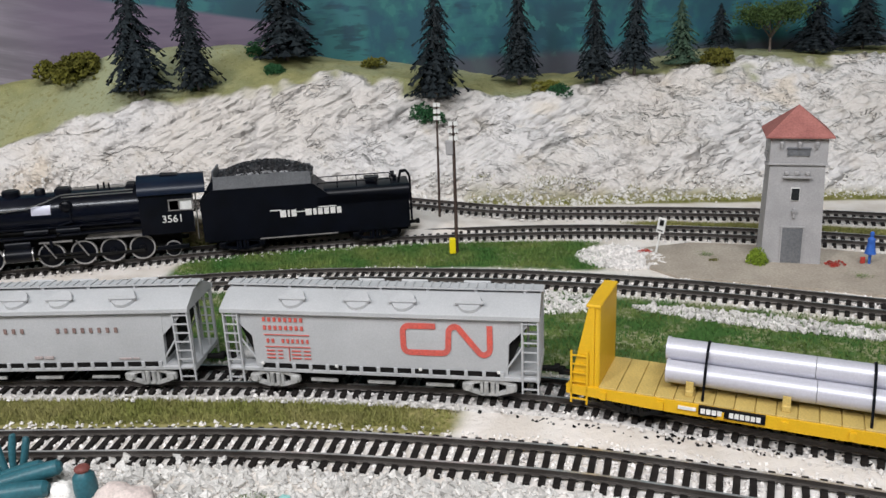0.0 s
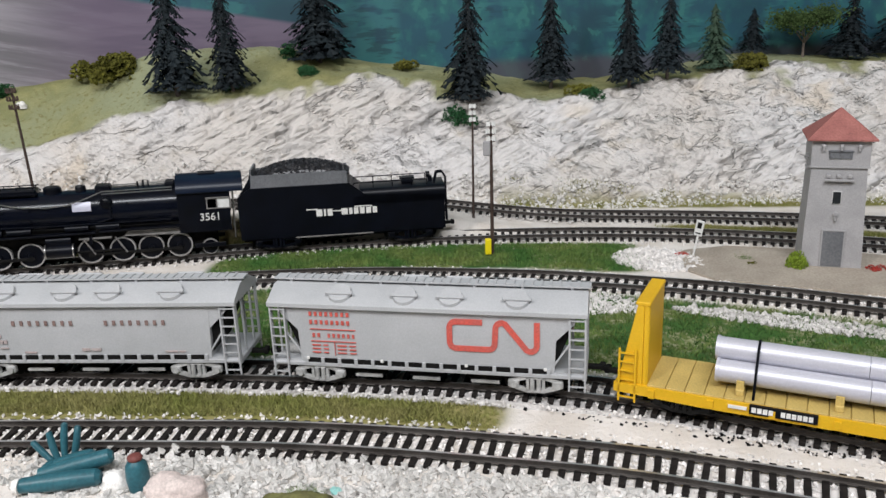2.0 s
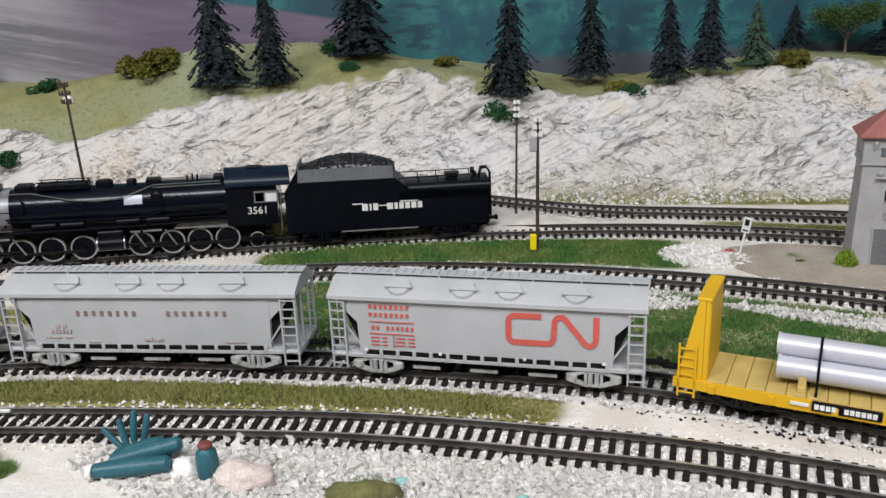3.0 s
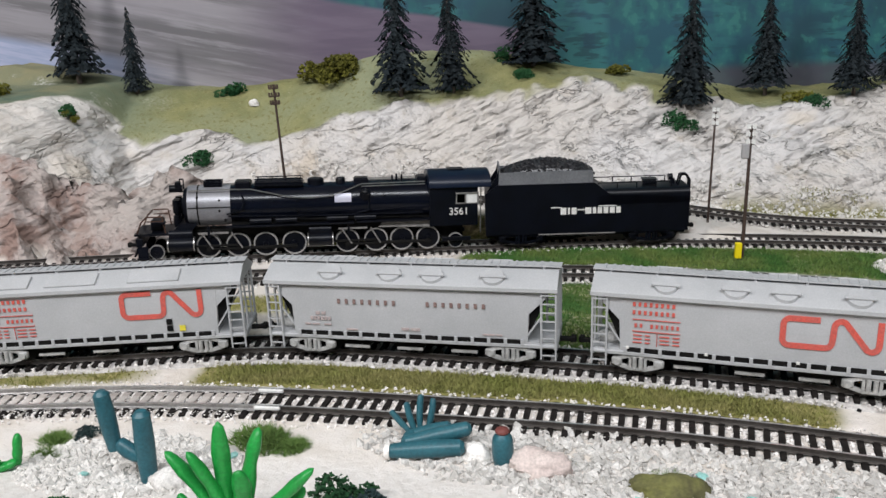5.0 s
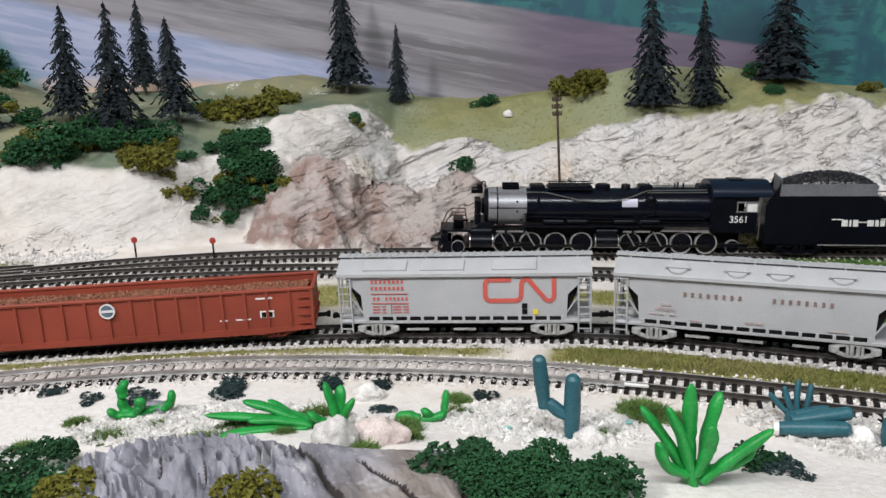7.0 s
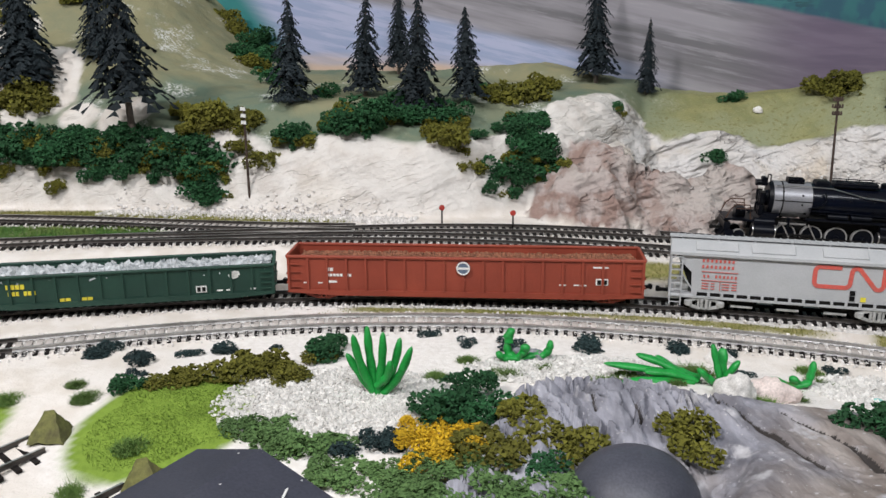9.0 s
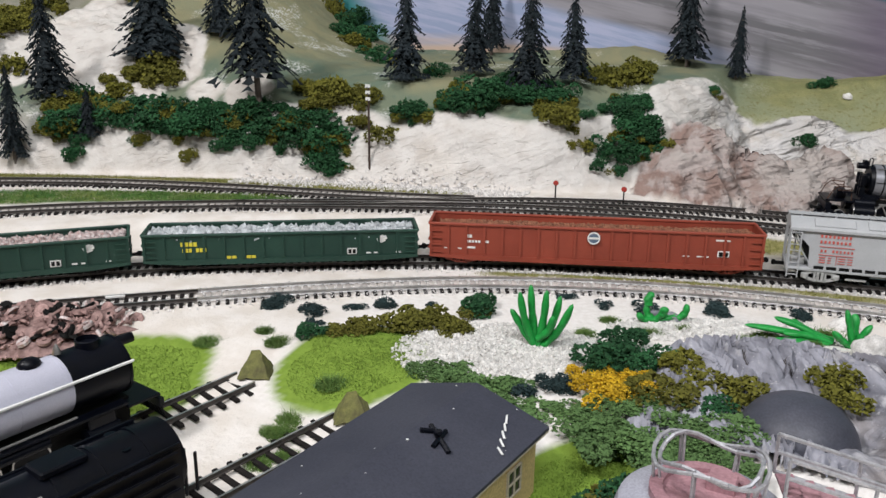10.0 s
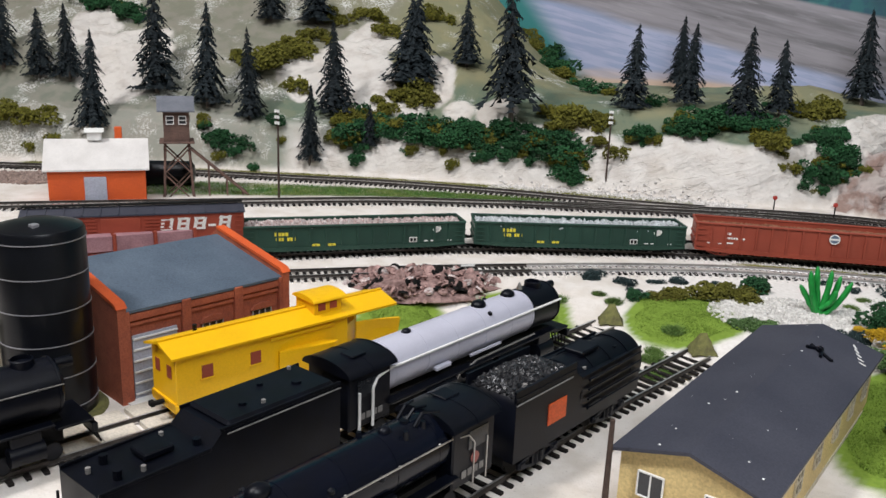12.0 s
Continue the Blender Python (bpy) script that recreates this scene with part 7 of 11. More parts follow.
HILL_DARK = [
    (-0.121, 0.803, 0.0110), (-0.190, 0.779, 0.0098), (0.018, 0.763, 0.0166), (0.144, 0.802, 0.0121), (-0.145, 0.836, 0.0144), (-0.621, 0.840, 0.0200),
    (-0.510, 0.661, 0.0115), (-0.708, 0.473, 0.0207), (-0.686, 0.496, 0.0188), (-0.656, 0.504, 0.0186), (-0.631, 0.521, 0.0155), (-0.750, 0.451, 0.0147),
    (-0.576, 0.550, 0.0146), (-0.560, 0.566, 0.0137), (-0.553, 0.547, 0.0123), (-0.546, 0.544, 0.0133), (-0.558, 0.531, 0.0122), (-0.641, 0.616, 0.0150),
    (-0.416, 0.708, 0.0192), (-0.826, 0.408, 0.0243), (-0.872, 0.399, 0.0223), (-0.920, 0.387, 0.0230), (-0.824, 0.397, 0.0183), (-0.946, 0.385, 0.0177),
    (-0.758, 0.449, 0.0152), (-1.058, 0.318, 0.0248), (-1.014, 0.340, 0.0206), (-0.917, 0.375, 0.0230), (-0.886, 0.389, 0.0170), (-0.817, 0.401, 0.0131),
]
HILL_DARK_B = [
    (-0.963, 0.360, 0.0249), (-1.006, 0.348, 0.0280), (-0.901, 0.389, 0.0234), (-0.840, 0.415, 0.0206), (-1.054, 0.326, 0.0177), (-1.187, 0.233, 0.0187),
    (-1.219, 0.218, 0.0175), (-0.706, 0.478, 0.0277), (-0.755, 0.449, 0.0178), (-0.875, 0.595, 0.0183), (-0.955, 0.651, 0.0186), (-0.774, 0.532, 0.0144),
    (-1.079, 0.813, 0.0399), (-1.091, 0.965, 0.0329), (-1.077, 0.306, 0.0212), (-0.126, 0.806, 0.0108), (-0.416, 0.792, 0.0143), (-0.561, 0.525, 0.0137),
    (-0.583, 0.500, 0.0126), (-0.548, 0.544, 0.0118), (-0.572, 0.543, 0.0120), (-1.077, 0.307, 0.0213), (-1.033, 0.331, 0.0208), (-0.986, 0.349, 0.0202),
    (-0.958, 0.367, 0.0177), (-0.864, 0.395, 0.0190), (-0.844, 0.404, 0.0167), (-0.821, 0.403, 0.0153), (-0.713, 0.462, 0.0160), (-0.690, 0.481, 0.0162),
]
HILL_DARK_C = [
    (-0.663, 0.498, 0.0151), (-0.640, 0.511, 0.0119), (-0.566, 0.559, 0.0134), (-0.557, 0.543, 0.0131), (-0.552, 0.539, 0.0142), (-0.959, 0.371, 0.0191),
    (-0.986, 0.366, 0.0194), (-0.932, 0.377, 0.0190), (-0.902, 0.387, 0.0175), (-0.862, 0.405, 0.0186), (-0.832, 0.414, 0.0161), (-1.063, 0.331, 0.0186),
    (-1.087, 0.339, 0.0163), (-1.160, 0.264, 0.0177), (-1.210, 0.219, 0.0193), (-0.714, 0.471, 0.0198), (-0.693, 0.482, 0.0186), (-0.669, 0.503, 0.0163),
    (-0.570, 0.543, 0.0154), (-0.556, 0.539, 0.0166), (-0.542, 0.539, 0.0153), (-1.005, 0.800, 0.0271), (-0.577, 0.516, 0.0198), (-0.565, 0.535, 0.0186),
    (-0.564, 0.519, 0.0184), (-0.683, 0.509, 0.0213), (-0.962, 0.659, 0.0221), (-0.912, 0.623, 0.0181), (-1.005, 0.712, 0.0200),
]
GARDEN_BLUE = [
    (-0.686, 0.142, 0.0110), (-0.659, 0.150, 0.0107), (-0.640, 0.169, 0.0079), (-0.623, 0.178, 0.0079), (-0.599, 0.194, 0.0064), (-0.525, 0.256, 0.0074),
    (-0.499, 0.252, 0.0080), (-0.427, 0.280, 0.0111), (-0.647, 0.130, 0.0089), (-0.294, 0.299, 0.0079), (-0.429, 0.275, 0.0113), (-0.474, 0.260, 0.0117),
    (-0.377, 0.297, 0.0111), (-0.352, 0.302, 0.0067), (-0.340, 0.274, 0.0080), (-0.158, 0.244, 0.0110), (-0.691, 0.149, 0.0108), (-0.625, 0.180, 0.0100),
]
GARDEN_TUFT = [
    (-0.668, 0.110, 0.0055), (-0.692, 0.086, 0.0076), (-0.652, 0.102, 0.0073), (-0.487, 0.228, 0.0059), (-0.466, 0.218, 0.0057), (-0.440, 0.232, 0.0058),
    (-0.393, 0.223, 0.0082), (-0.364, 0.249, 0.0117), (-0.494, 0.199, 0.0066), (-0.321, 0.246, 0.0096), (-0.298, 0.277, 0.0055), (-0.305, 0.292, 0.0052),
    (-0.314, 0.235, 0.0066), (-0.328, 0.212, 0.0083), (-0.230, 0.269, 0.0063), (-0.369, 0.222, 0.0058), (-0.402, 0.206, 0.0091), (-0.457, 0.217, 0.0077),
    (-0.218, 0.300, 0.0104), (-0.201, 0.294, 0.0065), (-0.304, 0.280, 0.0060), (-0.309, 0.294, 0.0062), (-0.048, 0.278, 0.0075), (-0.199, 0.296, 0.0060),
    (-0.213, 0.298, 0.0102), (0.202, 0.538, 0.0063), (0.279, 0.484, 0.0061), (-0.600, 0.046, 0.0069), (-0.583, 0.020, 0.0059), (-0.602, 0.034, 0.0061),
]
GARDEN_TUFT_B = [
    (-0.597, 0.079, 0.0087), (-0.595, 0.035, 0.0081), (-0.591, 0.009, 0.0070),
]
GARDEN_OLIVE = [
    (-0.596, 0.153, 0.0127), (-0.582, 0.170, 0.0115), (-0.611, 0.142, 0.0100), (-0.563, 0.163, 0.0082), (-0.566, 0.195, 0.0097), (-0.624, 0.132, 0.0080),
    (-0.426, 0.152, 0.0116), (-0.404, 0.138, 0.0127), (-0.435, 0.117, 0.0119), (-0.419, 0.115, 0.0096), (-0.351, 0.165, 0.0105), 
    (-0.390, 0.145, 0.0070), (-0.424, 0.050, 0.0128), (-0.436, 0.024, 0.0110), (-0.566, 0.165, 0.0079),
    (-0.589, 0.160, 0.0117),
]
GARDEN_DARK = [
    (-0.569, 0.204, 0.0113), (-0.464, 0.170, 0.0111), (-0.471, 0.154, 0.0102), (-0.444, 0.156, 0.0106), (-0.466, 0.187, 0.0076), (-0.385, 0.128, 0.0097),
    (-0.639, 0.120, 0.0074), (-0.404, 0.116, 0.0079), (-0.439, 0.013, 0.0108), (-0.434, 0.046, 0.0114), (-0.468, 0.152, 0.0115), (-0.165, 0.250, 0.0075),
]
GARDEN_SAGE = [
    (-0.551, 0.107, 0.0118), (-0.527, 0.100, 0.0128), (-0.504, 0.092, 0.0124), (-0.536, 0.116, 0.0103), (-0.489, 0.097, 0.0123), (-0.473, 0.100, 0.0122),
    (-0.453, 0.093, 0.0118), (-0.561, 0.112, 0.0072), (-0.516, 0.110, 0.0135), (-0.543, 0.111, 0.0113), (-0.505, 0.115, 0.0121), (-0.443, 0.073, 0.0147),
    (-0.428, 0.082, 0.0149), (-0.457, 0.083, 0.0119), (-0.416, 0.068, 0.0132), (-0.454, 0.088, 0.0141), (-0.435, 0.082, 0.0138), (-0.426, 0.105, 0.0128),
    (-0.436, 0.114, 0.0114), 
]
GARDEN_BLUEGREEN = [
    (-0.505, 0.113, 0.0091), (-0.488, 0.121, 0.0097), (-0.499, 0.112, 0.0106), (-0.482, 0.126, 0.0106),
]
GARDEN_YELLOW = [
    (-0.478, 0.144, 0.0065), (-0.465, 0.124, 0.0090), (-0.455, 0.131, 0.0079), (-0.447, 0.137, 0.0057),
]


# ---- trees, bushes, grass ----
def crown_mesh(name, rng, whorls, fronds, material, bare=0.10):
    """A conifer crown of unit height and unit half-width: whorls of drooping, needled sprays."""
    verts, faces = [], []
    for w in range(whorls):
        t = bare + (0.97 - bare) * (w / (whorls - 1)) ** 0.92
        reach = min(1.0, 1.25 * (1 - t)) ** 0.72 * (1.06, 0.86, 0.70)[w % 3]
        n = max(5, int(fronds * (0.55 + 0.60 * (1 - t))))
        for k in range(n):
            a = 2 * math.pi * (k + rng.random() * 0.9) / n + w * 0.7
            ln = max(0.07, reach * rng.uniform(0.62, 1.10))
            droop = rng.uniform(0.45, 0.95)
            z0 = t + rng.uniform(-0.018, 0.018)
            ca, sa = math.cos(a), math.sin(a)
            steps = 6
            spine = []
            for i in range(steps + 1):
                f = i / steps
                rr = ln * f
                spine.append((rr, max(bare * 0.55, z0 + 0.035 * ln * math.sin(f * 2.2) - droop * 0.105 * ln * f * f * 2.2)))
            for i in range(steps):
                (r0, za), (r1, zb) = spine[i], spine[i + 1]
                wd = 0.23 * ln * (1 - (i / steps) * 0.50) * rng.uniform(0.7, 1.25) + 0.012
                for s in (-1, 1):
                    tip = rng.uniform(0.9, 1.5)
                    b = len(verts)
                    verts.extend([(r0 * ca, r0 * sa, za), (r1 * ca, r1 * sa, zb),
                                  ((r0 + (r1 - r0) * tip) * ca - s * wd * sa, (r0 + (r1 - r0) * tip) * sa + s * wd * ca, (za + zb) / 2 - 0.020 * rng.uniform(0.4, 1.5)),
                                  ((r0 + (r1 - r0) * 0.5) * ca, (r0 + (r1 - r0) * 0.5) * sa, (za + zb) / 2 + 0.012)])
                    faces.extend([(b, b + 1, b + 3), (b, b + 3, b + 2), (b + 3, b + 1, b + 2)])
    b = len(verts)
    verts.extend([(0.05, 0, 0.93), (-0.03, 0.045, 0.93), (-0.03, -0.045, 0.93), (0, 0, 1.02)])
    faces.extend([(b, b + 1, b + 3), (b + 1, b + 2, b + 3), (b + 2, b, b + 3)])
    me = bpy.data.meshes.new(name)
    me.from_pydata(verts, [], faces)
    me.materials.append(M[material])
    return me


tree_rng = random.Random(12)
CROWNS = [[crown_mesh("crown", tree_rng, 20 + k, 16, mat, 0.08 + 0.03 * k) for k in range(4)] for mat in ("needle", "needle_green")]
TALL_CROWN = crown_mesh("crown", tree_rng, 17, 15, "needle", 0.30)


def trunk_mesh():
    bm = bm_new()
    rod(bm, (0, 0, -0.03), (0, 0, 0.95), 0.022, 0.006, 7)
    me = bpy.data.meshes.new("trunk")
    bm.to_mesh(me)
    bm.free()
    me.materials.append(M["bark"])
    return me


TRUNK = trunk_mesh()
TREE_LABELS = ("dark green model pine standing on the turf slope", "mid-green bottle-brush model pine on the hill crest", "tall dark model pine with a bare lower trunk")


def conifer(x, y, height, width, green, tall=False):
    z = level(x, y)
    tree = thing("pine_tree", TREE_LABELS[2 if tall else green], "tree", "model pines", Matrix.Translation((x, y, z)) @ Euler((tree_rng.uniform(-0.05, 0.05), tree_rng.uniform(-0.05, 0.05), tree_rng.uniform(0, 6.28))).to_matrix().to_4x4())
    for name, me, sx in (("trunk", TRUNK, height), ("crown", TALL_CROWN if tall else tree_rng.choice(CROWNS[green]), width * 0.98)):
        o = new(name, me)
        o.parent, o.scale = tree, (sx, sx, height)
    return tree


for row in CONIFERS + CONIFERS_B:
    x, y, h, w, green = row
    conifer(x, y, h * 1.03, w, green, tall=h > 0.15)


def leaf_blob(name, lumps, material, seed, spread=(1, 1, 0.8), chip=0.082, per=105):
    """A clump of foam foliage about a unit across: small flakes on a few overlapping lumps."""
    rng = random.Random(seed)
    centres = []
    for k in range(lumps):
        a, q = rng.uniform(0, 6.28), rng.random() ** 0.6
        centres.append((q * 0.70 * math.cos(a) * spread[0], q * 0.70 * math.sin(a) * spread[1], rng.uniform(0.05, 0.62) * spread[2], rng.uniform(0.30, 0.52)))

    def place(r):
        cx, cy, cz, cr = centres[r.randrange(lumps)]
        u, v = r.uniform(0, 6.28), r.uniform(-0.45, 1.0)
        w = math.sqrt(max(0, 1 - v * v))
        q = cr * r.uniform(0.72, 1.08)
        return (cx + q * w * math.cos(u), cy + q * w * math.sin(u), max(-0.1, cz + q * v)), 1.0
    v, f = chips(lumps * per, place, chip, seed, leaf=True)
    me = bpy.data.meshes.new(name)
    me.from_pydata(v, [], f)
    me.materials.append(M[material])
    return me


BLOBS = {key: [leaf_blob("foliage", 5 + k, key, 30 + k + 7 * i) for k in range(4)] for i, key in enumerate(("leaf_dark", "leaf_olive", "leaf_light", "leaf_blue", "leaf_red", "leaf_lime"))}
BLOBS["leaf_yellow"] = [leaf_blob("foliage", 6, "leaf_yellow", 77, chip=0.065, per=130)]
FINE_BLOB = leaf_blob("foliage", 9, "leaf_dark", 91, chip=0.040, per=620)
BUSH_WORDS = {"leaf_dark": "dark green", "leaf_olive": "olive green", "leaf_light": "pale sage green", "leaf_blue": "blackish blue-green", "leaf_red": "red flowering", "leaf_lime": "yellow-green", "leaf_yellow": "bright yellow"}
bush_rng = random.Random(5)


def bush(key, x, y, size, where, squash=0.8):
    me = FINE_BLOB if size > 0.022 and key == "leaf_dark" and y < 0.3 else bush_rng.choice(BLOBS[key])
    o = new("bush", me)
    k = size * bush_rng.uniform(0.92, 1.12)
    o.matrix_basis = Matrix.Translation((x, y, level(x, y) - 0.08 * k + (0.006 if -0.47 < x < -0.23 and 0.06 < y < 0.20 else 0.0))) @ Euler((0, 0, bush_rng.uniform(0, 6.28))).to_matrix().to_4x4()
    o.scale = (k * bush_rng.uniform(0.9, 1.2), k, k * squash * bush_rng.uniform(0.85, 1.1))
    return tagged(o, BUSH_WORDS[key] + " foam bush " + where, "bush", "bushes")


carpet_rng = random.Random(21)


LOW_BLOBS = {key: leaf_blob("foliage", 5, key, 63, chip=0.10, per=75) for key in ("leaf_dark", "leaf_olive")}
UNDERGROWTH = {"leaf_dark": ([], []), "leaf_olive": ([], [])}


def carpet(key, other, x, y, r, where):
    """A clump with smaller growth round its foot."""
    bush(key, x, y, r * 1.12, where, 0.9)
    for k in range(2 if x < -0.5 else 0):
        a, q, kind = carpet_rng.uniform(0, 6.28), r * carpet_rng.uniform(0.7, 1.3), carpet_rng.choice((key, other))
        px_, py_, size = x + q * math.cos(a), y + 0.45 * q * math.sin(a), r * carpet_rng.uniform(0.45, 0.75)
        m = Matrix.Translation((px_, py_, level(px_, py_) - 0.08 * size)) @ Matrix.Diagonal((size, size, size * 0.95, 1)) @ Euler((0, 0, a)).to_matrix().to_4x4()
        me, (verts, faces) = LOW_BLOBS[kind], UNDERGROWTH[kind]
        co = np.empty(len(me.vertices) * 3, dtype=np.float32)
        me.vertices.foreach_get("co", co)
        n = len(verts)
        turn = np.array(m)
        verts.extend((co.reshape(-1, 3) @ turn[:3, :3].T + turn[:3, 3]).tolist())
        faces.extend([n + v for v in f.vertices] for f in me.polygons)


for x, y, r in HILL_OLIVE + HILL_OLIVE_B + HILL_RIDGE:
    carpet("leaf_olive", "leaf_olive", x, y, r, "clinging to the hillside")
for x, y, r in HILL_DARK + HILL_DARK_B + HILL_DARK_C + HILL_FAR:
    carpet("leaf_dark", "leaf_olive", x, y, r, "on the rocky slope")
for key, (verts, faces) in UNDERGROWTH.items():
    tagged(raw("undergrowth", verts, faces, key), BUSH_WORDS[key] + " foam undergrowth between the hillside bushes", "undergrowth", kind="stuff")
for x, y, r in GARDEN_BLUE:
    bush("leaf_blue", x, y, r, "on the sand by the track", 0.55)
for x, y, r in GARDEN_OLIVE:
    bush("leaf_olive", x, y, r * 1.5, "in the garden ground", 0.8)
for x, y, r in GARDEN_DARK + [(-0.254, 0.190, 0.022), (-0.230, 0.182, 0.024), (-0.281, 0.196, 0.0150)]:
    bush("leaf_dark", x, y, r * (1.5 if r < 0.015 else 1.05), "in the garden ground", 0.85)
for x, y, r in GARDEN_SAGE + [(-0.404, 0.092, 0.012), (-0.393, 0.086, 0.011), (-0.411, 0.078, 0.013), (-0.425, 0.079, 0.012), (-0.387, 0.097, 0.011), (-0.400, 0.066, 0.012), (-0.385, 0.074, 0.012)]:
    bush("leaf_light", x, y, r * 1.15, "beside the station house", 0.6)
for k in range(30):
    a, b = carpet_rng.random(), carpet_rng.random()
    if k < 16:
        bush("leaf_light", -0.475 + 0.095 * a, 0.084 - 0.036 * a * a + (0.030 + 0.036 * a) * b, carpet_rng.uniform(0.010, 0.014), "beside the station house", 0.6)
    else:
        bush(carpet_rng.choice(("leaf_light", "leaf_olive", "leaf_dark")), -0.425 + 0.055 * a, 0.002 + 0.058 * b, carpet_rng.uniform(0.010, 0.015), "below the silo", 0.7)
for x, y, r in GARDEN_BLUEGREEN:
    bush("leaf_blue", x, y, r, "beside the white stones", 0.7)
for x, y, r in GARDEN_YELLOW + [(-0.456, 0.112, 0.010), (-0.443, 0.118, 0.010), (-0.430, 0.120, 0.008)]:
    bush("leaf_yellow", x, y, r * 1.35, "among green bushes", 0.9)


def leafy_tree(x, y, top):
    """A small broad-leaved tree: forked trunk and an open crown of leaf clumps."""
    z = level(x, y)
    h = top - z
    rng = random.Random(9)
    t = thing("broadleaf_tree", "small mid-green leafy model tree on the hill crest", "tree", m=Matrix.Translation((x, y, z)))
    bm = bm_new()
    rod(bm, (0, 0, -0.004), (0, 0, h * 0.45), 0.0016, 0.0011, 8)
    tips = []
    for k in range(7):
        a = 2 * math.pi * k / 7 + rng.uniform(-0.3, 0.3)
        q = Vector((math.cos(a) * h * rng.uniform(0.35, 0.6), math.sin(a) * h * rng.uniform(0.25, 0.45), h * rng.uniform(0.6, 0.92)))
        rod(bm, (0, 0, h * rng.uniform(0.28, 0.44)), q, 0.0008, 0.0003, 6)
        tips.append(q)
    part("trunk", bm, "bark", t)

    def place(r):
        q = r.choice(tips)
        g = h * 0.17
        return (q.x + r.gauss(0, g), q.y + r.gauss(0, g), q.z + r.gauss(0, g * 0.55)), 1.0
    v, f = chips(2600, place, 0.0013, 3, leaf=True)
    raw("crown", v, f, "leaf_green", t)
    return t


leafy_tree(0.380, 0.905, 0.148)


def blades(count, place, height, seed, thin=0.00035):
    rng = random.Random(seed)
    verts, faces = [], []
    for i in range(count):
        got = place(rng)
        if got is None:
            continue
        x, y, z, k = got
        a, h = rng.uniform(0, 6.28), height * k * rng.uniform(0.5, 1.3)
        dx, dy = thin * math.cos(a), thin * math.sin(a)
        lx, ly = rng.gauss(0, 0.45) * h, rng.gauss(0, 0.45) * h
        b = len(verts)
        verts += [(x - dx, y - dy, z), (x + dx, y + dy, z), (x + lx, y + ly, z + h)]
        faces.append((b, b + 1, b + 2))
    return verts, faces


def tuft_mesh(seed):
    def place(r):
        a, q = r.uniform(0, 6.28), r.random() ** 0.7
        return q * math.cos(a), q * math.sin(a), 0.0, 1.15 - 0.6 * q
    v, f = blades(900, place, 0.85, seed, 0.035)
    me = bpy.data.meshes.new("tuft")
    me.from_pydata(v, [], f)
    me.materials.append(M["grass"])
    return me


TUFTS = [tuft_mesh(k) for k in range(3)]
for x, y, r in GARDEN_TUFT + GARDEN_TUFT_B:
    o = new("grass_tuft", bush_rng.choice(TUFTS))
    o.matrix_basis = Matrix.Translation((x, y, level(x, y) - 0.0004)) @ Euler((0, 0, bush_rng.uniform(0, 6.28))).to_matrix().to_4x4()
    o.scale = (r * 1.15, r, r * 0.55)
    tagged(o, "small rounded tuft of green static grass on sand", "grass tuft", "grass tufts")


FLOCK = {"grass": [], "dry": [], "lime": []}


def meadow(label, material, count, height, seed, where):
    """Static grass over a patch: where(rng) gives x, y and a density."""
    def place(r):
        x, y, k = where(r)
        if r.random() > k:
            return None
        return x, y, level_fast(x, y), 0.6 + 0.4 * k
    v, f = blades(count, place, height, seed)
    FLOCK[{"grass": "grass", "grass_dry": "dry", "grass_lime": "lime"}[material]].extend((p[0], p[1]) for p in v[::3])
    tagged(raw("grass", v, f, material), label, "grass", kind="stuff")


HX, HY = np.linspace(-1.7, 0.65, 471), np.linspace(-0.7, 0.98, 337)
HZ = land(*np.meshgrid(HX, HY), False)[0]


def level_fast(x, y):
    u, v = (x + 1.7) / 0.005, (y + 0.7) / 0.005
    i, j = int(min(max(u, 0), 468)), int(min(max(v, 0), 334))
    fu, fv = min(max(u - i, 0), 1), min(max(v - j, 0), 1)
    return float((HZ[j, i] * (1 - fu) + HZ[j, i + 1] * fu) * (1 - fv) + (HZ[j + 1, i] * (1 - fu) + HZ[j + 1, i + 1] * fu) * fv)


def between(line_a, line_b, x0, x1, lo, hi, edge=0.006, seed=0):
    """A patch that lies between two lines, from a share lo to a share hi of the way across."""
    ya = lambda x: on_line(line_a, arc_at_x(line_a, x))[0].y
    yb = lambda x: on_line(line_b, arc_at_x(line_b, x))[0].y
    xs_ = np.linspace(x0, x1, 60)
    la, lb = [ya(x) for x in xs_], [yb(x) for x in xs_]

    def where(r):
        x = r.uniform(x0, x1)
        a, b = np.interp(x, xs_, la), np.interp(x, xs_, lb)
        y = a + (b - a) * r.uniform(lo, hi)
        n = float(vnoise(np.array(x * 60), np.array(y * 60), seed))
        e = min((x - x0), (x1 - x)) / 0.03
        m = min(y - (a + (b - a) * lo), (a + (b - a) * hi) - y) / edge
        return x, y, max(0.0, min(1.0, e + n * 0.5, m + 0.55 + n * 0.6))
    return where


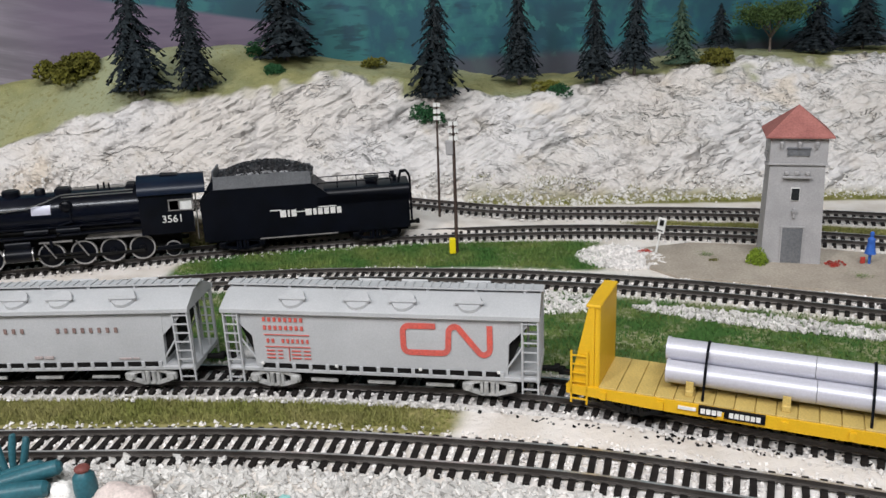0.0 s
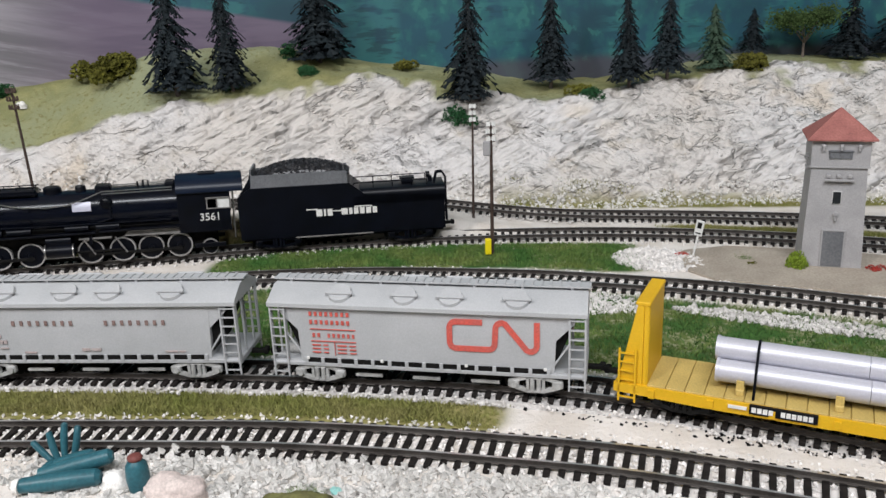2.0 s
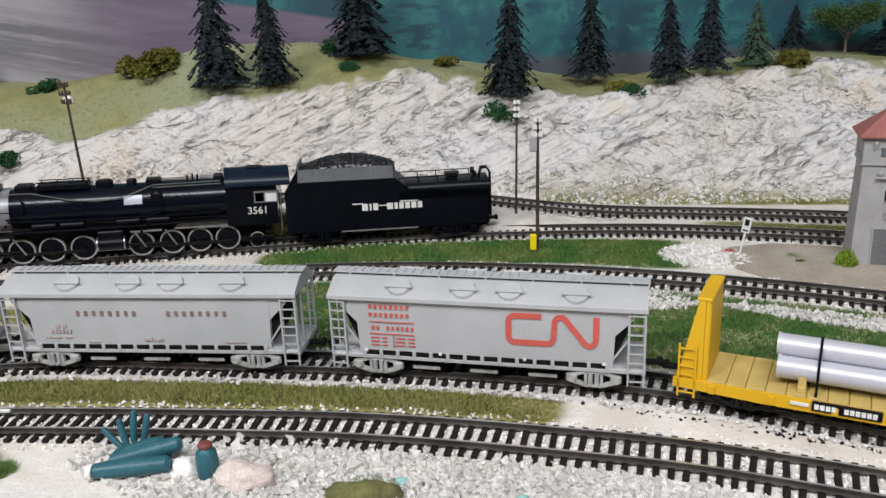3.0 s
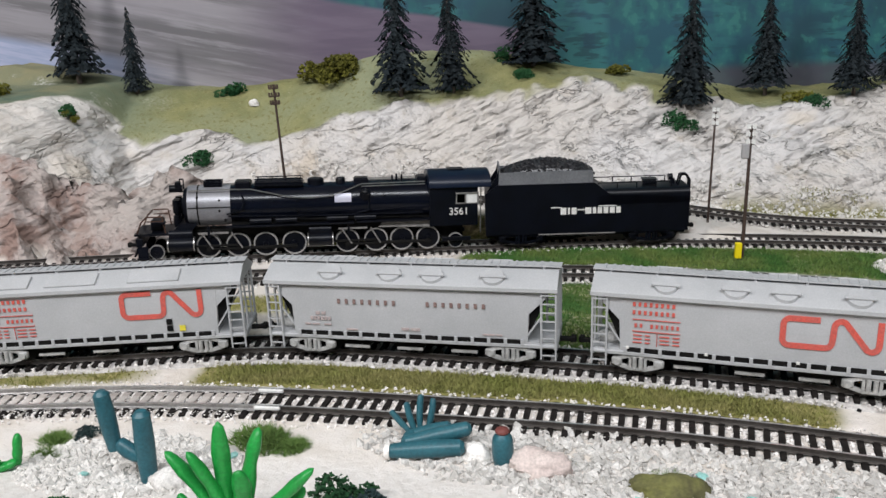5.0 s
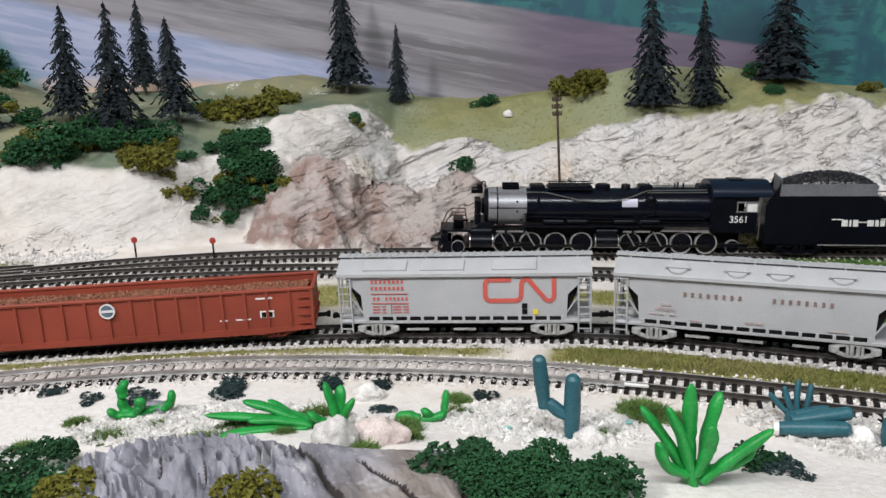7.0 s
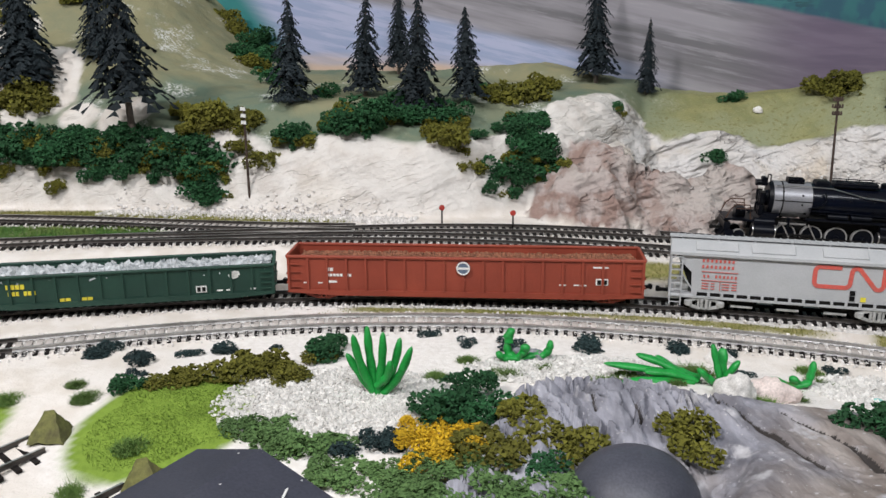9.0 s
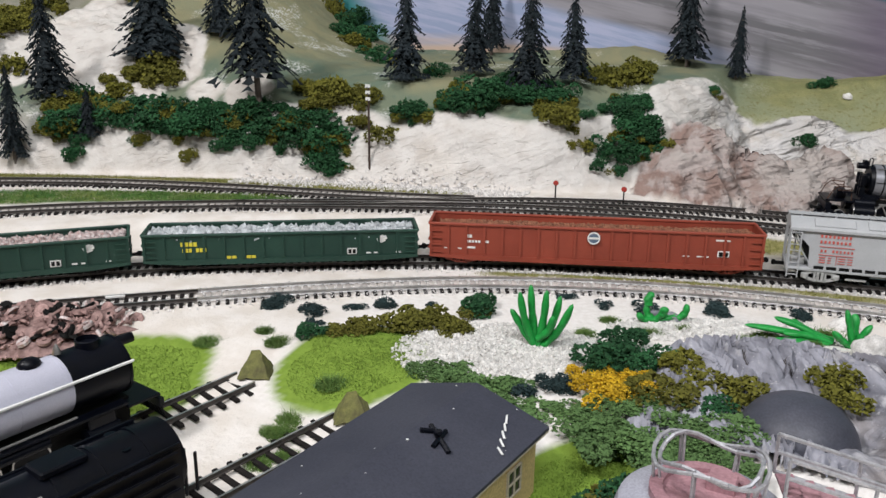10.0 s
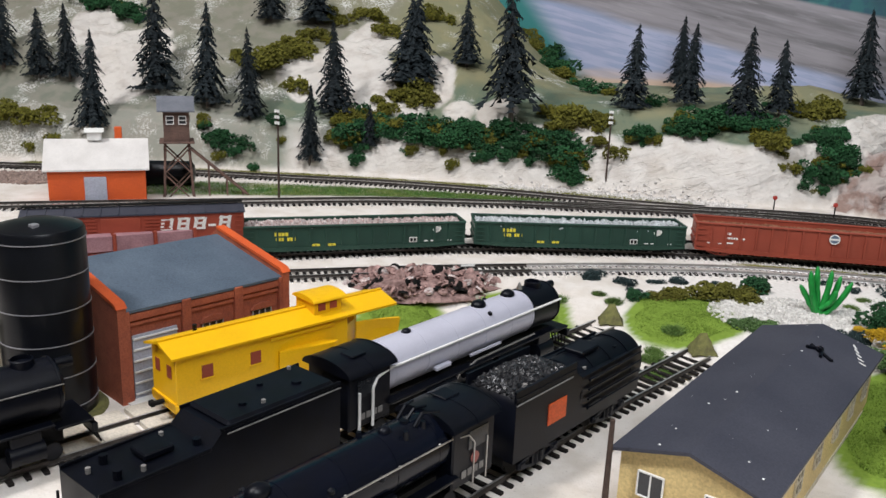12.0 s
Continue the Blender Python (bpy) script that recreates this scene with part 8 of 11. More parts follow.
meadow("olive static grass strip between the two front tracks", "grass_dry", 20000, 0.0024, 1, between(FRONT, FREIGHT, -0.285, 0.035, 0.34, 0.72, seed=2))
meadow("thin dry grass beside the front track", "grass_dry", 2400, 0.0016, 2, between(FRONT, FREIGHT, -0.62, -0.29, 0.40, 0.75, seed=4))
meadow("green static grass below the engine track", "grass", 22000, 0.0024, 3, between(THIRD, ENGINE, -0.16, 0.145, 0.26, 0.80, seed=6))
meadow("green static grass between freight and third track", "grass", 34000, 0.0024, 4, between(FREIGHT, THIRD, -0.16, 0.40, 0.16, 0.88, seed=8))
meadow("yellowish weeds at the foot of the red bank", "grass_dry", 6000, 0.0030, 5, between(ENGINE, REAR, -0.34, -0.13, 0.22, 0.42, seed=10))
meadow("olive grass at the foot of the cliff", "grass_dry", 7000, 0.0024, 6, lambda r: (lambda x: (x, 0.672 - 0.12 * max(0, x - 0.1) + 0.022 + r.uniform(0.0, 0.02), 0.9))(r.uniform(0.05, 0.50)))
meadow("dry grass between the engine track and rear track", "grass_dry", 5000, 0.0018, 7, between(ENGINE, REAR, 0.16, 0.40, 0.35, 0.62, seed=12))
meadow("green grass verge along the upper track", "grass", 12000, 0.0024, 8, between(ENGINE, UPPER, -1.20, -0.80, 0.35, 0.80, seed=14))
meadow("green grass along the mountain foot", "grass_dry", 12000, 0.0022, 9, lambda r: (lambda x: (x, float(np.interp(-x, [0.7, 0.9, 1.08, 1.4], [0.415, 0.352, 0.272, 0.09])) - r.uniform(0.0, 0.026), 0.85))(r.uniform(-1.4, -0.68)))
meadow("weeds in the sand behind the freight train", "grass_dry", 6000, 0.0020, 10, between(FREIGHT, THIRD, -0.62, -0.18, 0.45, 0.70, seed=15))


def disc(cx, cy, rx, ry, seed):
    def where(r):
        a, q = r.uniform(0, 6.28), math.sqrt(r.random())
        n = float(vnoise(np.array(2 * math.cos(a)), np.array(2 * math.sin(a)), seed))
        q *= 1 + 0.18 * n
        return cx + rx * q * math.cos(a), cy + ry * q * math.sin(a), 1.0
    return where


meadow("lime green flock lawn in the yard", "grass_lime", 7000, 0.0009, 11, disc(-0.598, 0.102, 0.036, 0.036, 1))
meadow("lime green flock lawn beside the siding", "grass_lime", 6000, 0.0009, 12, disc(-0.705, 0.040, 0.034, 0.036, 2))
meadow("lime green lawn beside the station house", "grass_lime", 9500, 0.0010, 13, disc(-0.449, 0.018, 0.023, 0.074, 3))
meadow("lime green flock beside the scrap heap", "grass_lime", 4000, 0.0010, 14, disc(-0.785, 0.002, 0.028, 0.020, 4))


def spread_flock():
    """Dyed scatter on the ground wherever the static grass stands."""
    ex, ey = (np.concatenate([[g[0] - 0.002], (g[1:] + g[:-1]) / 2, [g[-1] + 0.002]]) for g in (GRID_X, GRID_Y))
    area = np.outer(np.diff(ey), np.diff(ex))
    for name, pts in FLOCK.items():
        xy = np.array(pts)
        count = np.histogram2d(xy[:, 1], xy[:, 0], bins=(ey, ex))[0] / area
        for axis in (0, 1, 0, 1, 0, 1):
            count = (np.roll(count, 1, axis) + np.roll(count, -1, axis) + 2 * count) / 4
        mask = np.clip(count / (1.3e5 if name == "lime" else 3.6e5) - 0.10, 0, 1)
        rest = len(ground.data.vertices) - mask.size
        ground.data.attributes[name].data.foreach_set("value", np.concatenate([mask.ravel(), np.zeros(rest)]).astype(np.float32))


spread_flock()


# ---- buildings: local x and y along the walls, z up from the ground ----
def window_unit(parent, x, y, z, w, h, axis, cols=2, rows=2, frame_mat="white", out=0.0004):
    """A framed window on a wall that faces along an axis: frame, bars and a dark pane."""
    def put(bm, du, dz, su, sz, depth, lift):
        if axis == "y":
            box(bm, x + du, y + lift, z + dz, su, depth, sz)
        else:
            box(bm, x + lift, y + du, z + dz, depth, su, sz)
    bm = bm_new()
    put(bm, 0, 0, w, h, 0.0006, 0)
    pane = part("window", bm, "glass_dark", parent)
    bm = bm_new()
    for k in range(cols + 1):
        put(bm, -w / 2 + w * k / cols, 0, 0.0007, h, 0.0010, out)
    for k in range(rows + 1):
        put(bm, 0, -h / 2 + h * k / rows, w, 0.0007, 0.0010, out)
    part("window_frame", bm, frame_mat, pane)
    return pane


def signal_tower():
    t = thing("signal_tower", "grey concrete tower with a red-brown hipped roof", "tower", m=Matrix.Translation((0.2530, 0.5310, 0.0015)) @ Euler((0, 0, radians(-17))).to_matrix().to_4x4())
    bm = bm_new()
    b, c = 0.0178, 0.0158
    lo = [bm.verts.new((sx * b, sy * b, 0)) for sx, sy in ((-1, -1), (1, -1), (1, 1), (-1, 1))]
    hi = [bm.verts.new((sx * c, sy * c, 0.0640)) for sx, sy in ((-1, -1), (1, -1), (1, 1), (-1, 1))]
    bm.faces.new(lo[::-1])
    bm.faces.new(hi)
    for k in range(4):
        bm.faces.new((lo[k], lo[(k + 1) % 4], hi[(k + 1) % 4], hi[k]))
    wall = part("wall", bm, "concrete", t, smooth=0)
    bm = bm_new()
    box(bm, 0, 0, 0.0725, 0.0332, 0.0332, 0.0180, 0.0004)
    part("upper_storey", bm, "concrete", t, smooth=0)
    bm = bm_new()
    box(bm, 0, 0, 0.0640, 0.0342, 0.0342, 0.0010)
    part("string_course", bm, "concrete", t)
    bm = bm_new()
    e, z0, z1 = 0.0196, 0.0815, 0.0985
    vs = [bm.verts.new(v) for v in ((-e, -e, z0), (e, -e, z0), (e, e, z0), (-e, e, z0), (0, 0, z1), (-e, -e, z0 - 0.001), (e, -e, z0 - 0.001), (e, e, z0 - 0.001), (-e, e, z0 - 0.001))]
    for k in range(4):
        bm.faces.new((vs[k], vs[(k + 1) % 4], vs[4]))
        bm.faces.new((vs[5 + k], vs[5 + (k + 1) % 4], vs[(k + 1) % 4], vs[k]))
    bm.faces.new(vs[5:])
    part("roof", bm, "terracotta", t, smooth=0)
    y = -0.0168
    bm = bm_new()
    box(bm, 0, y, 0.0720, 0.0130, 0.0010, 0.0050)
    for k in range(3):
        box(bm, -0.0058 + k * 0.0058, y - 0.0004, 0.0720, 0.0006, 0.0012, 0.0050)
    box(bm, 0, y - 0.0004, 0.0740, 0.0140, 0.0014, 0.0008)
    part("balcony", bm, "concrete_dark", wall)
    for x in (-0.0100, 0.0, 0.0100):
        bm = bm_new()
        box(bm, x, y - 0.0010, 0.0772, 0.0022, 0.0030, 0.0022, 0.0005)
        rod(bm, (x, y - 0.0015, 0.0745), (x, y - 0.0015, 0.0765), 0.0007, n=8)
        part("lamp", bm, "concrete", wall)
    for x in (-0.0060, 0.0, 0.0060):
        bm = bm_new()
        box(bm, x, -0.0176, 0.0585, 0.0024, 0.0026, 0.0024, 0.0005)
        part("insulator", bm, "concrete", wall)
    bm = bm_new()
    pipe_run(bm, [(-0.0080, -0.0182, 0.0560), (0.0085, -0.0182, 0.0560)], 0.0008)
    part("bracket", bm, "concrete", wall)
    window_unit(wall, 0, -0.0170, 0.0450, 0.0046, 0.0075, "y", 2, 3)
    bm = bm_new()
    box(bm, 0, -0.0176, 0.0330, 0.0014, 0.0022, 0.0060, 0.0003)
    box(bm, 0, -0.0184, 0.0345, 0.0026, 0.0016, 0.0014)
    part("wall_lamp", bm, "concrete", wall)
    bm = bm_new()
    box(bm, 0, -0.0177, 0.0120, 0.0120, 0.0008, 0.0230)
    door = part("door", bm, "concrete_dark", wall)
    bm = bm_new()
    for x in (-0.0064, 0.0064):
        box(bm, x, -0.0178, 0.0120, 0.0008, 0.0012, 0.0236)
    box(bm, 0, -0.0178, 0.0240, 0.0136, 0.0012, 0.0008)
    part("door_frame", bm, "concrete", door)
    for z in (0.0620, 0.0690):
        bm = bm_new()
        box(bm, -0.0172, -0.004, z, 0.0020, 0.0060, 0.0014)
        part("side_bracket", bm, "concrete", wall)
    return t


signal_tower()
bm = bm_new()
prism(bm, [(0.158, 0.520), (0.172, 0.4985), (0.21, 0.4835), (0.26, 0.461), (0.40, 0.392), (0.44, 0.460), (0.34, 0.508), (0.27, 0.545), (0.20, 0.5665), (0.166, 0.560)], "z", -0.002, 0.0016)
tagged(part("pavement", bm, "pavement", smooth=0), "worn beige paved platform round the tower", "pavement", kind="structure")


def station():
    u = Vector((0.022, 0.214)).normalized()
    h = math.atan2(u.y, u.x) - math.pi / 2
    t = thing("station_house", "cream station house with a dark grey low-pitched roof", "house", m=Matrix.Translation((-0.509, -0.056, -0.0160)) @ Euler((0, 0, h)).to_matrix().to_4x4())
    w, l, e, r = 0.0365, 0.1090, 0.0350, 0.0455
    bm = bm_new()
    wi, li = w - 0.0040, l - 0.0040
    prism(bm, [(-wi, 0), (wi, 0), (wi, e - 0.0002), (0, r - 0.0018), (-wi, e - 0.0002)], "y", -li, li)
    wall = part("wall", bm, "cream", t, smooth=0)
    bm = bm_new()
    prism(bm, [(-w, e - 0.0010), (0, r - 0.0012), (w, e - 0.0010), (w, e + 0.0006), (0, r + 0.0006), (-w, e + 0.0006)], "y", -l, l)
    roof = part("roof", bm, "roof_felt", t, smooth=0)
    def scatter(rng):
        x, y = rng.uniform(-w, w), rng.uniform(-l, l)
        return (x, y, r + 0.0008 - abs(x) / w * (r - e)), rng.choice((0.4, 0.5, 1.0))
    v, f = chips(26, scatter, 0.0008, 3, 0.25)
    raw("paint_chip", v, f, "white", roof, "white flecks of worn paint")
    bm = bm_new()
    for k in range(5):
        m = Matrix.Translation((0.022 + 0.002 * k, l - 0.012 - 0.005 * k, r + 0.0009 - (0.022 + 0.002 * k) / w * (r - e))) @ Euler((0, 0, -1.1 + 0.1 * k)).to_matrix().to_4x4()
        box(bm, 0, 0, 0, 0.0075, 0.0009, 0.0003, 0.0, m)
    part("scratch", bm, "white", roof)
    bm = bm_new()
    for a, b in (((0.004, 0.066), (0.018, 0.058)), ((0.010, 0.068), (0.012, 0.056)), ((0.003, 0.060), (0.009, 0.066))):
        pipe_run(bm, [(a[0], a[1], r - 0.001 - a[0] / w * (r - e) + 0.0024), (b[0], b[1], r - 0.001 - b[0] / w * (r - e) + 0.0024)], 0.0011)
    ball(bm, (0.010, 0.062, r + 0.0006), 0.0018, 1)
    part("roof_fitting", bm, "black", roof)
    for y in (-0.086, -0.052, -0.018, 0.018, 0.052, 0.085):
        window_unit(wall, wi + 0.0002, y, 0.0200, 0.0110, 0.0125, "x", 2, 2, "beige")
    for y in (-0.07, -0.035, 0.0, 0.035, 0.07):
        window_unit(wall, -wi - 0.0002, y, 0.0200, 0.0110, 0.0125, "x", 2, 2, "white", -0.0004)
    for x in (-0.017, 0.014):
        window_unit(wall, x, -li - 0.0002, 0.0215, 0.0120, 0.0120, "y", 2, 1, "white", -0.0004)
    bm = bm_new()
    box(bm, 0, 0, 0.0010, 2 * wi + 0.001, 2 * li + 0.001, 0.0026)
    part("plinth", bm, "beige", t)
    bm = bm_new()
    for s in (-1, 1):
        box(bm, s * (w - 0.0006), 0, e - 0.0012, 0.0010, 2 * l, 0.0016)
    part("gutter", bm, "beige", roof)
    return t


station()


def brick_shed():
    d = Vector((0.193, 0.981))
    h = math.atan2(d.y, d.x) - math.pi / 2
    L, Wd, e, r, k = 0.1150, 0.0900, 0.0555, 0.0680, 0.0740
    t = thing("engine_shed", "orange-red brick engine shed with a slate-blue roof and roller door", "shed", m=Matrix.Translation((-0.828, -0.218, -0.0160)) @ Euler((0, 0, h)).to_matrix().to_4x4())
    bm = bm_new()
    prism(bm, [(0, 0), (0, e), (-k, r), (-Wd, e + 0.006), (-Wd, 0)], "y", 0.002, L - 0.002)
    wall = part("wall", bm, "brick", t, smooth=0)
    bm = bm_new()
    prism(bm, [(0.0024, e - 0.0012), (0.0024, e + 0.0004), (-k, r + 0.0012), (-Wd - 0.0024, e + 0.0004), (-Wd - 0.0024, e - 0.0012), (-k, r - 0.0004)], "y", 0.0040, L - 0.0040)
    part("roof", bm, "slate", t, smooth=0)
    for y0, y1 in ((-0.0010, 0.0042), (L - 0.0042, L + 0.0010)):
        bm = bm_new()
        prism(bm, [(0.0035, 0), (0.0035, e + 0.0030), (0.0010, e + 0.0044), (-k, r + 0.0052), (-Wd - 0.0010, e + 0.0044), (-Wd - 0.0035, e + 0.0030), (-Wd - 0.0035, 0)], "y", y0, y1)
        part("gable", bm, "brick", t, smooth=0)
        bm = bm_new()
        prism(bm, [(0.0042, e + 0.0030), (0.0012, e + 0.0060), (-k, r + 0.0070), (-k, r + 0.0050), (0.0008, e + 0.0040), (0.0020, e + 0.0030)], "y", y0 - 0.0006, y1 + 0.0006)
        part("coping", bm, "orange_wall", t)
    for y in (0.0035, 0.0420, 0.0780, L - 0.0035):
        bm = bm_new()
        box(bm, 0.0012, y, e / 2, 0.0040, 0.0060, e, 0.0004)
        part("pilaster", bm, "brick", wall)
    bm = bm_new()
    box(bm, 0.0008, L / 2, e - 0.0040, 0.0024, L - 0.006, 0.0040)
    box(bm, 0.0004, L / 2, e - 0.0085, 0.0016, L - 0.006, 0.0020)
    part("cornice", bm, "brick", wall)
    bm = bm_new()
    box(bm, 0.0006, 0.0220, 0.0200, 0.0012, 0.0280, 0.0400)
    door = part("roller_door", bm, "door_grey", wall, "pale grey-blue roller door")
    bm = bm_new()
    for i in range(6):
        box(bm, 0.0016, 0.0220, 0.0040 + i * 0.0068, 0.0010, 0.0280, 0.0010)
    part("door_rib", bm, "white", door)
    for y in (0.0600, 0.0960):
        window_unit(wall, 0.0006, y, 0.0270, 0.0140, 0.0200, "x", 3, 3, "concrete")
        bm = bm_new()
        prism(bm, [(y - 0.0085, 0.0372), (y + 0.0085, 0.0372), (y + 0.0060, 0.0402), (y, 0.0414), (y - 0.0060, 0.0402)], "x", 0.0004, 0.0022)
        part("window_arch", bm, "brick", wall)
    bm = bm_new()
    box(bm, 0.0130, 0.022, 0.0006, 0.0240, 0.040, 0.0012)
    part("door_apron", bm, "white", t)
    return t


brick_shed()


def storage_tank():
    t = thing("storage_tank", "tall glossy black riveted tank with hoops", "tank", m=Matrix.Translation((-0.853, -0.2440, -0.0160)))
    bm = bm_new()
    lathe(bm, [(0.0235, 0.0), (0.0235, 0.1050), (0.0224, 0.1070), (0.0110, 0.1100), (0.0020, 0.1105)], n=36)
    part("shell", bm, "drum", t)
    for k in range(6):
        bm = bm_new()
        ring(bm, (0, 0, 0.0085 + k * 0.0186), 0.0240, 0.0230, 0.0005, "z", 36)
        # pale grey puts the thin gloss lines along the hoops into their colour
        part("hoop", bm, "graphite", t)
    bm = bm_new()
    box(bm, 0.010, -0.008, 0.1096, 0.0040, 0.0040, 0.0026, 0.0004)
    part("vent", bm, "graphite", t)
    bm = bm_new()
    rod(bm, (0, 0, -0.001), (0, 0, 0.0022), 0.0300, 0.0270, 28)
    part("tank_base", bm, "moss", t)
    return t


storage_tank()


def small_house():
    t = thing("beige_house", "beige walled house with a flat parapet and dark window", "house", m=Matrix.Translation((-0.930, -0.262, -0.0160)) @ Euler((0, 0, radians(-12))).to_matrix().to_4x4())
    bm = bm_new()
    box(bm, 0, 0, 0.0240, 0.0760, 0.0400, 0.0480, 0.0006)
    wall = part("wall", bm, "beige", t, smooth=0)
    bm = bm_new()
    box(bm, 0, 0, 0.0488, 0.0800, 0.0440, 0.0030, 0.0006)
    part("parapet", bm, "beige", t)
    for x in (-0.02, 0.015):
        window_unit(wall, x, -0.0201, 0.0260, 0.0120, 0.0150, "y", 2, 2, "timber", -0.0004)
    window_unit(wall, 0.0381, 0.0, 0.0260, 0.0120, 0.0150, "x", 2, 2, "timber")
    return t


small_house()


def orange_shed():
    a = Vector((-0.62, -0.78))
    h = math.atan2(-a.y, -a.x)
    t = thing("orange_shed", "orange shed with a pale roof, roof vent and red chimney", "shed", m=Matrix.Translation((-1.113, 0.035, 0.0200)) @ Euler((0, 0, h)).to_matrix().to_4x4())
    L, D, e, r = 0.0960, 0.0740, 0.0350, 0.0600
    bm = bm_new()
    prism(bm, [(0.003, 0), (D - 0.003, 0), (D - 0.003, e - 0.001), (D / 2, r - 0.003), (0.003, e - 0.001)], "x", -L + 0.004, -0.004)
    wall = part("wall", bm, "orange_wall", t, smooth=0)
    bm = bm_new()
    prism(bm, [(0, e - 0.0016), (D / 2, r - 0.0016), (D, e - 0.0016), (D, e), (D / 2, r), (0, e)], "x", -L, 0.0)
    roof = part("roof", bm, "pale_roof", t, smooth=0)
    bm = bm_new()
    box(bm, -0.0500, 0.0025, 0.0150, 0.0200, 0.0010, 0.0250)
    part("door", bm, "door_grey", wall)
    bm = bm_new()
    box(bm, -0.0500, D / 2, r + 0.0030, 0.0130, 0.0120, 0.0080)
    prism(bm, [(D / 2 - 0.0080, r + 0.0070), (D / 2, r + 0.0105), (D / 2 + 0.0080, r + 0.0070)], "x", -0.0590, -0.0410)
    part("roof_vent", bm, "white", roof)
    bm = bm_new()
    box(bm, -0.0280, D / 2 + 0.008, r + 0.0040, 0.0070, 0.0070, 0.0130, 0.0004)
    part("chimney", bm, "orange_wall", roof)
    return t


orange_shed()


def watch_tower():
    t = thing("watch_tower", "weathered brown timber tower with a grey roof and ramp", "tower", m=Matrix.Translation((-1.122, 0.078, 0.0150)) @ Euler((0, 0, radians(50))).to_matrix().to_4x4())
    for sx in (-1, 1):
        for sy in (-1, 1):
            bm = bm_new()
            rod(bm, (sx * 0.0150, sy * 0.0150, 0), (sx * 0.0110, sy * 0.0110, 0.062), 0.0013, 0.0011, 6)
            part("leg", bm, "timber", t)
    for s in (-1, 1):
        for z0, z1 in ((0.002, 0.030), (0.030, 0.058)):
            for f in (1, -1):
                bm = bm_new()
                pipe_run(bm, [(f * -0.014, s * 0.0135, z0), (f * 0.013, s * 0.0125, z1)], 0.0008)
                pipe_run(bm, [(s * 0.0135, f * -0.014, z0), (s * 0.0125, f * 0.013, z1)], 0.0008)
                part("brace", bm, "timber", t)
    bm = bm_new()
    box(bm, 0, 0, 0.0625, 0.0340, 0.0340, 0.0016, 0.0003)
    part("platform", bm, "timber", t)
    bm = bm_new()
    box(bm, 0, 0, 0.0785, 0.0250, 0.0250, 0.0310, 0.0004)
    cabin = part("cabin", bm, "timber", t)
    for x in (-0.006, 0.006):
        window_unit(cabin, x, -0.0127, 0.0850, 0.0070, 0.0080, "y", 1, 2, "white", -0.0004)
    window_unit(cabin, 0.0127, 0, 0.0850, 0.0080, 0.0080, "x", 1, 2, "white")
    bm = bm_new()
    prism(bm, [(-0.0180, 0.0935), (0.0180, 0.0935), (0.0180, 0.0950), (0, 0.1080), (-0.0180, 0.0950)], "x", -0.0180, 0.0180)
    part("roof", bm, "grey_roof", t, smooth=0)
    bm = bm_new()
    for s in (-1, 1):
        pipe_run(bm, [(0.0130, s * 0.006 - 0.008, 0.0560), (0.0760, s * 0.006 - 0.008, 0.0010)], 0.0011)
    for k in range(14):
        f = (k + 0.5) / 14
        box(bm, 0.0130 + 0.063 * f, -0.008, 0.0560 - 0.055 * f, 0.0016, 0.0130, 0.0008)
    part("stair", bm, "timber", t)
    bm = bm_new()
    for x, z in ((0.030, 0.040), (0.048, 0.024), (0.064, 0.010)):
        for s in (-1, 1):
            pipe_run(bm, [(x, s * 0.006 - 0.008, 0.0), (x, s * 0.006 - 0.008, z)], 0.0009)
    part("stair_post", bm, "timber", t)
    return t


watch_tower()


def timber_rack():
    p0, p1 = Vector((-1.010, -0.122)), Vector((-0.963, -0.042))
    h = math.atan2((p1 - p0).y, (p1 - p0).x)
    L = (p1 - p0).length
    t = thing("loading_bin", "low reddish timber loading bin with pinkish boards", "loading bin", m=Matrix.Translation((p0.x, p0.y, 0.0)) @ Euler((0, 0, h)).to_matrix().to_4x4())
    for k in range(4):
        x = L * k / 3
        bm = bm_new()
        box(bm, x, 0, 0.0170, 0.0026, 0.0026, 0.0340, 0.0003)
        pipe_run(bm, [(x, -0.001, 0.016), (x - 0.010, -0.001, 0.0)], 0.0010)
        part("post", bm, "oxide", t)
    for k in range(3):
        bm = bm_new()
        x = L * (k + 0.5) / 3
        box(bm, x, 0.003, 0.0255, L / 3 - 0.0028, 0.0020, 0.0125, 0.0003)
        box(bm, x, 0.010, 0.0300, L / 3 - 0.0028, 0.0130, 0.0016)
        part("board", bm, "pink", t)
    bm = bm_new()
    box(bm, L / 2, 0.004, 0.0170, L, 0.0030, 0.0022)
    part("beam", bm, "oxide", t)
    return t


timber_rack()


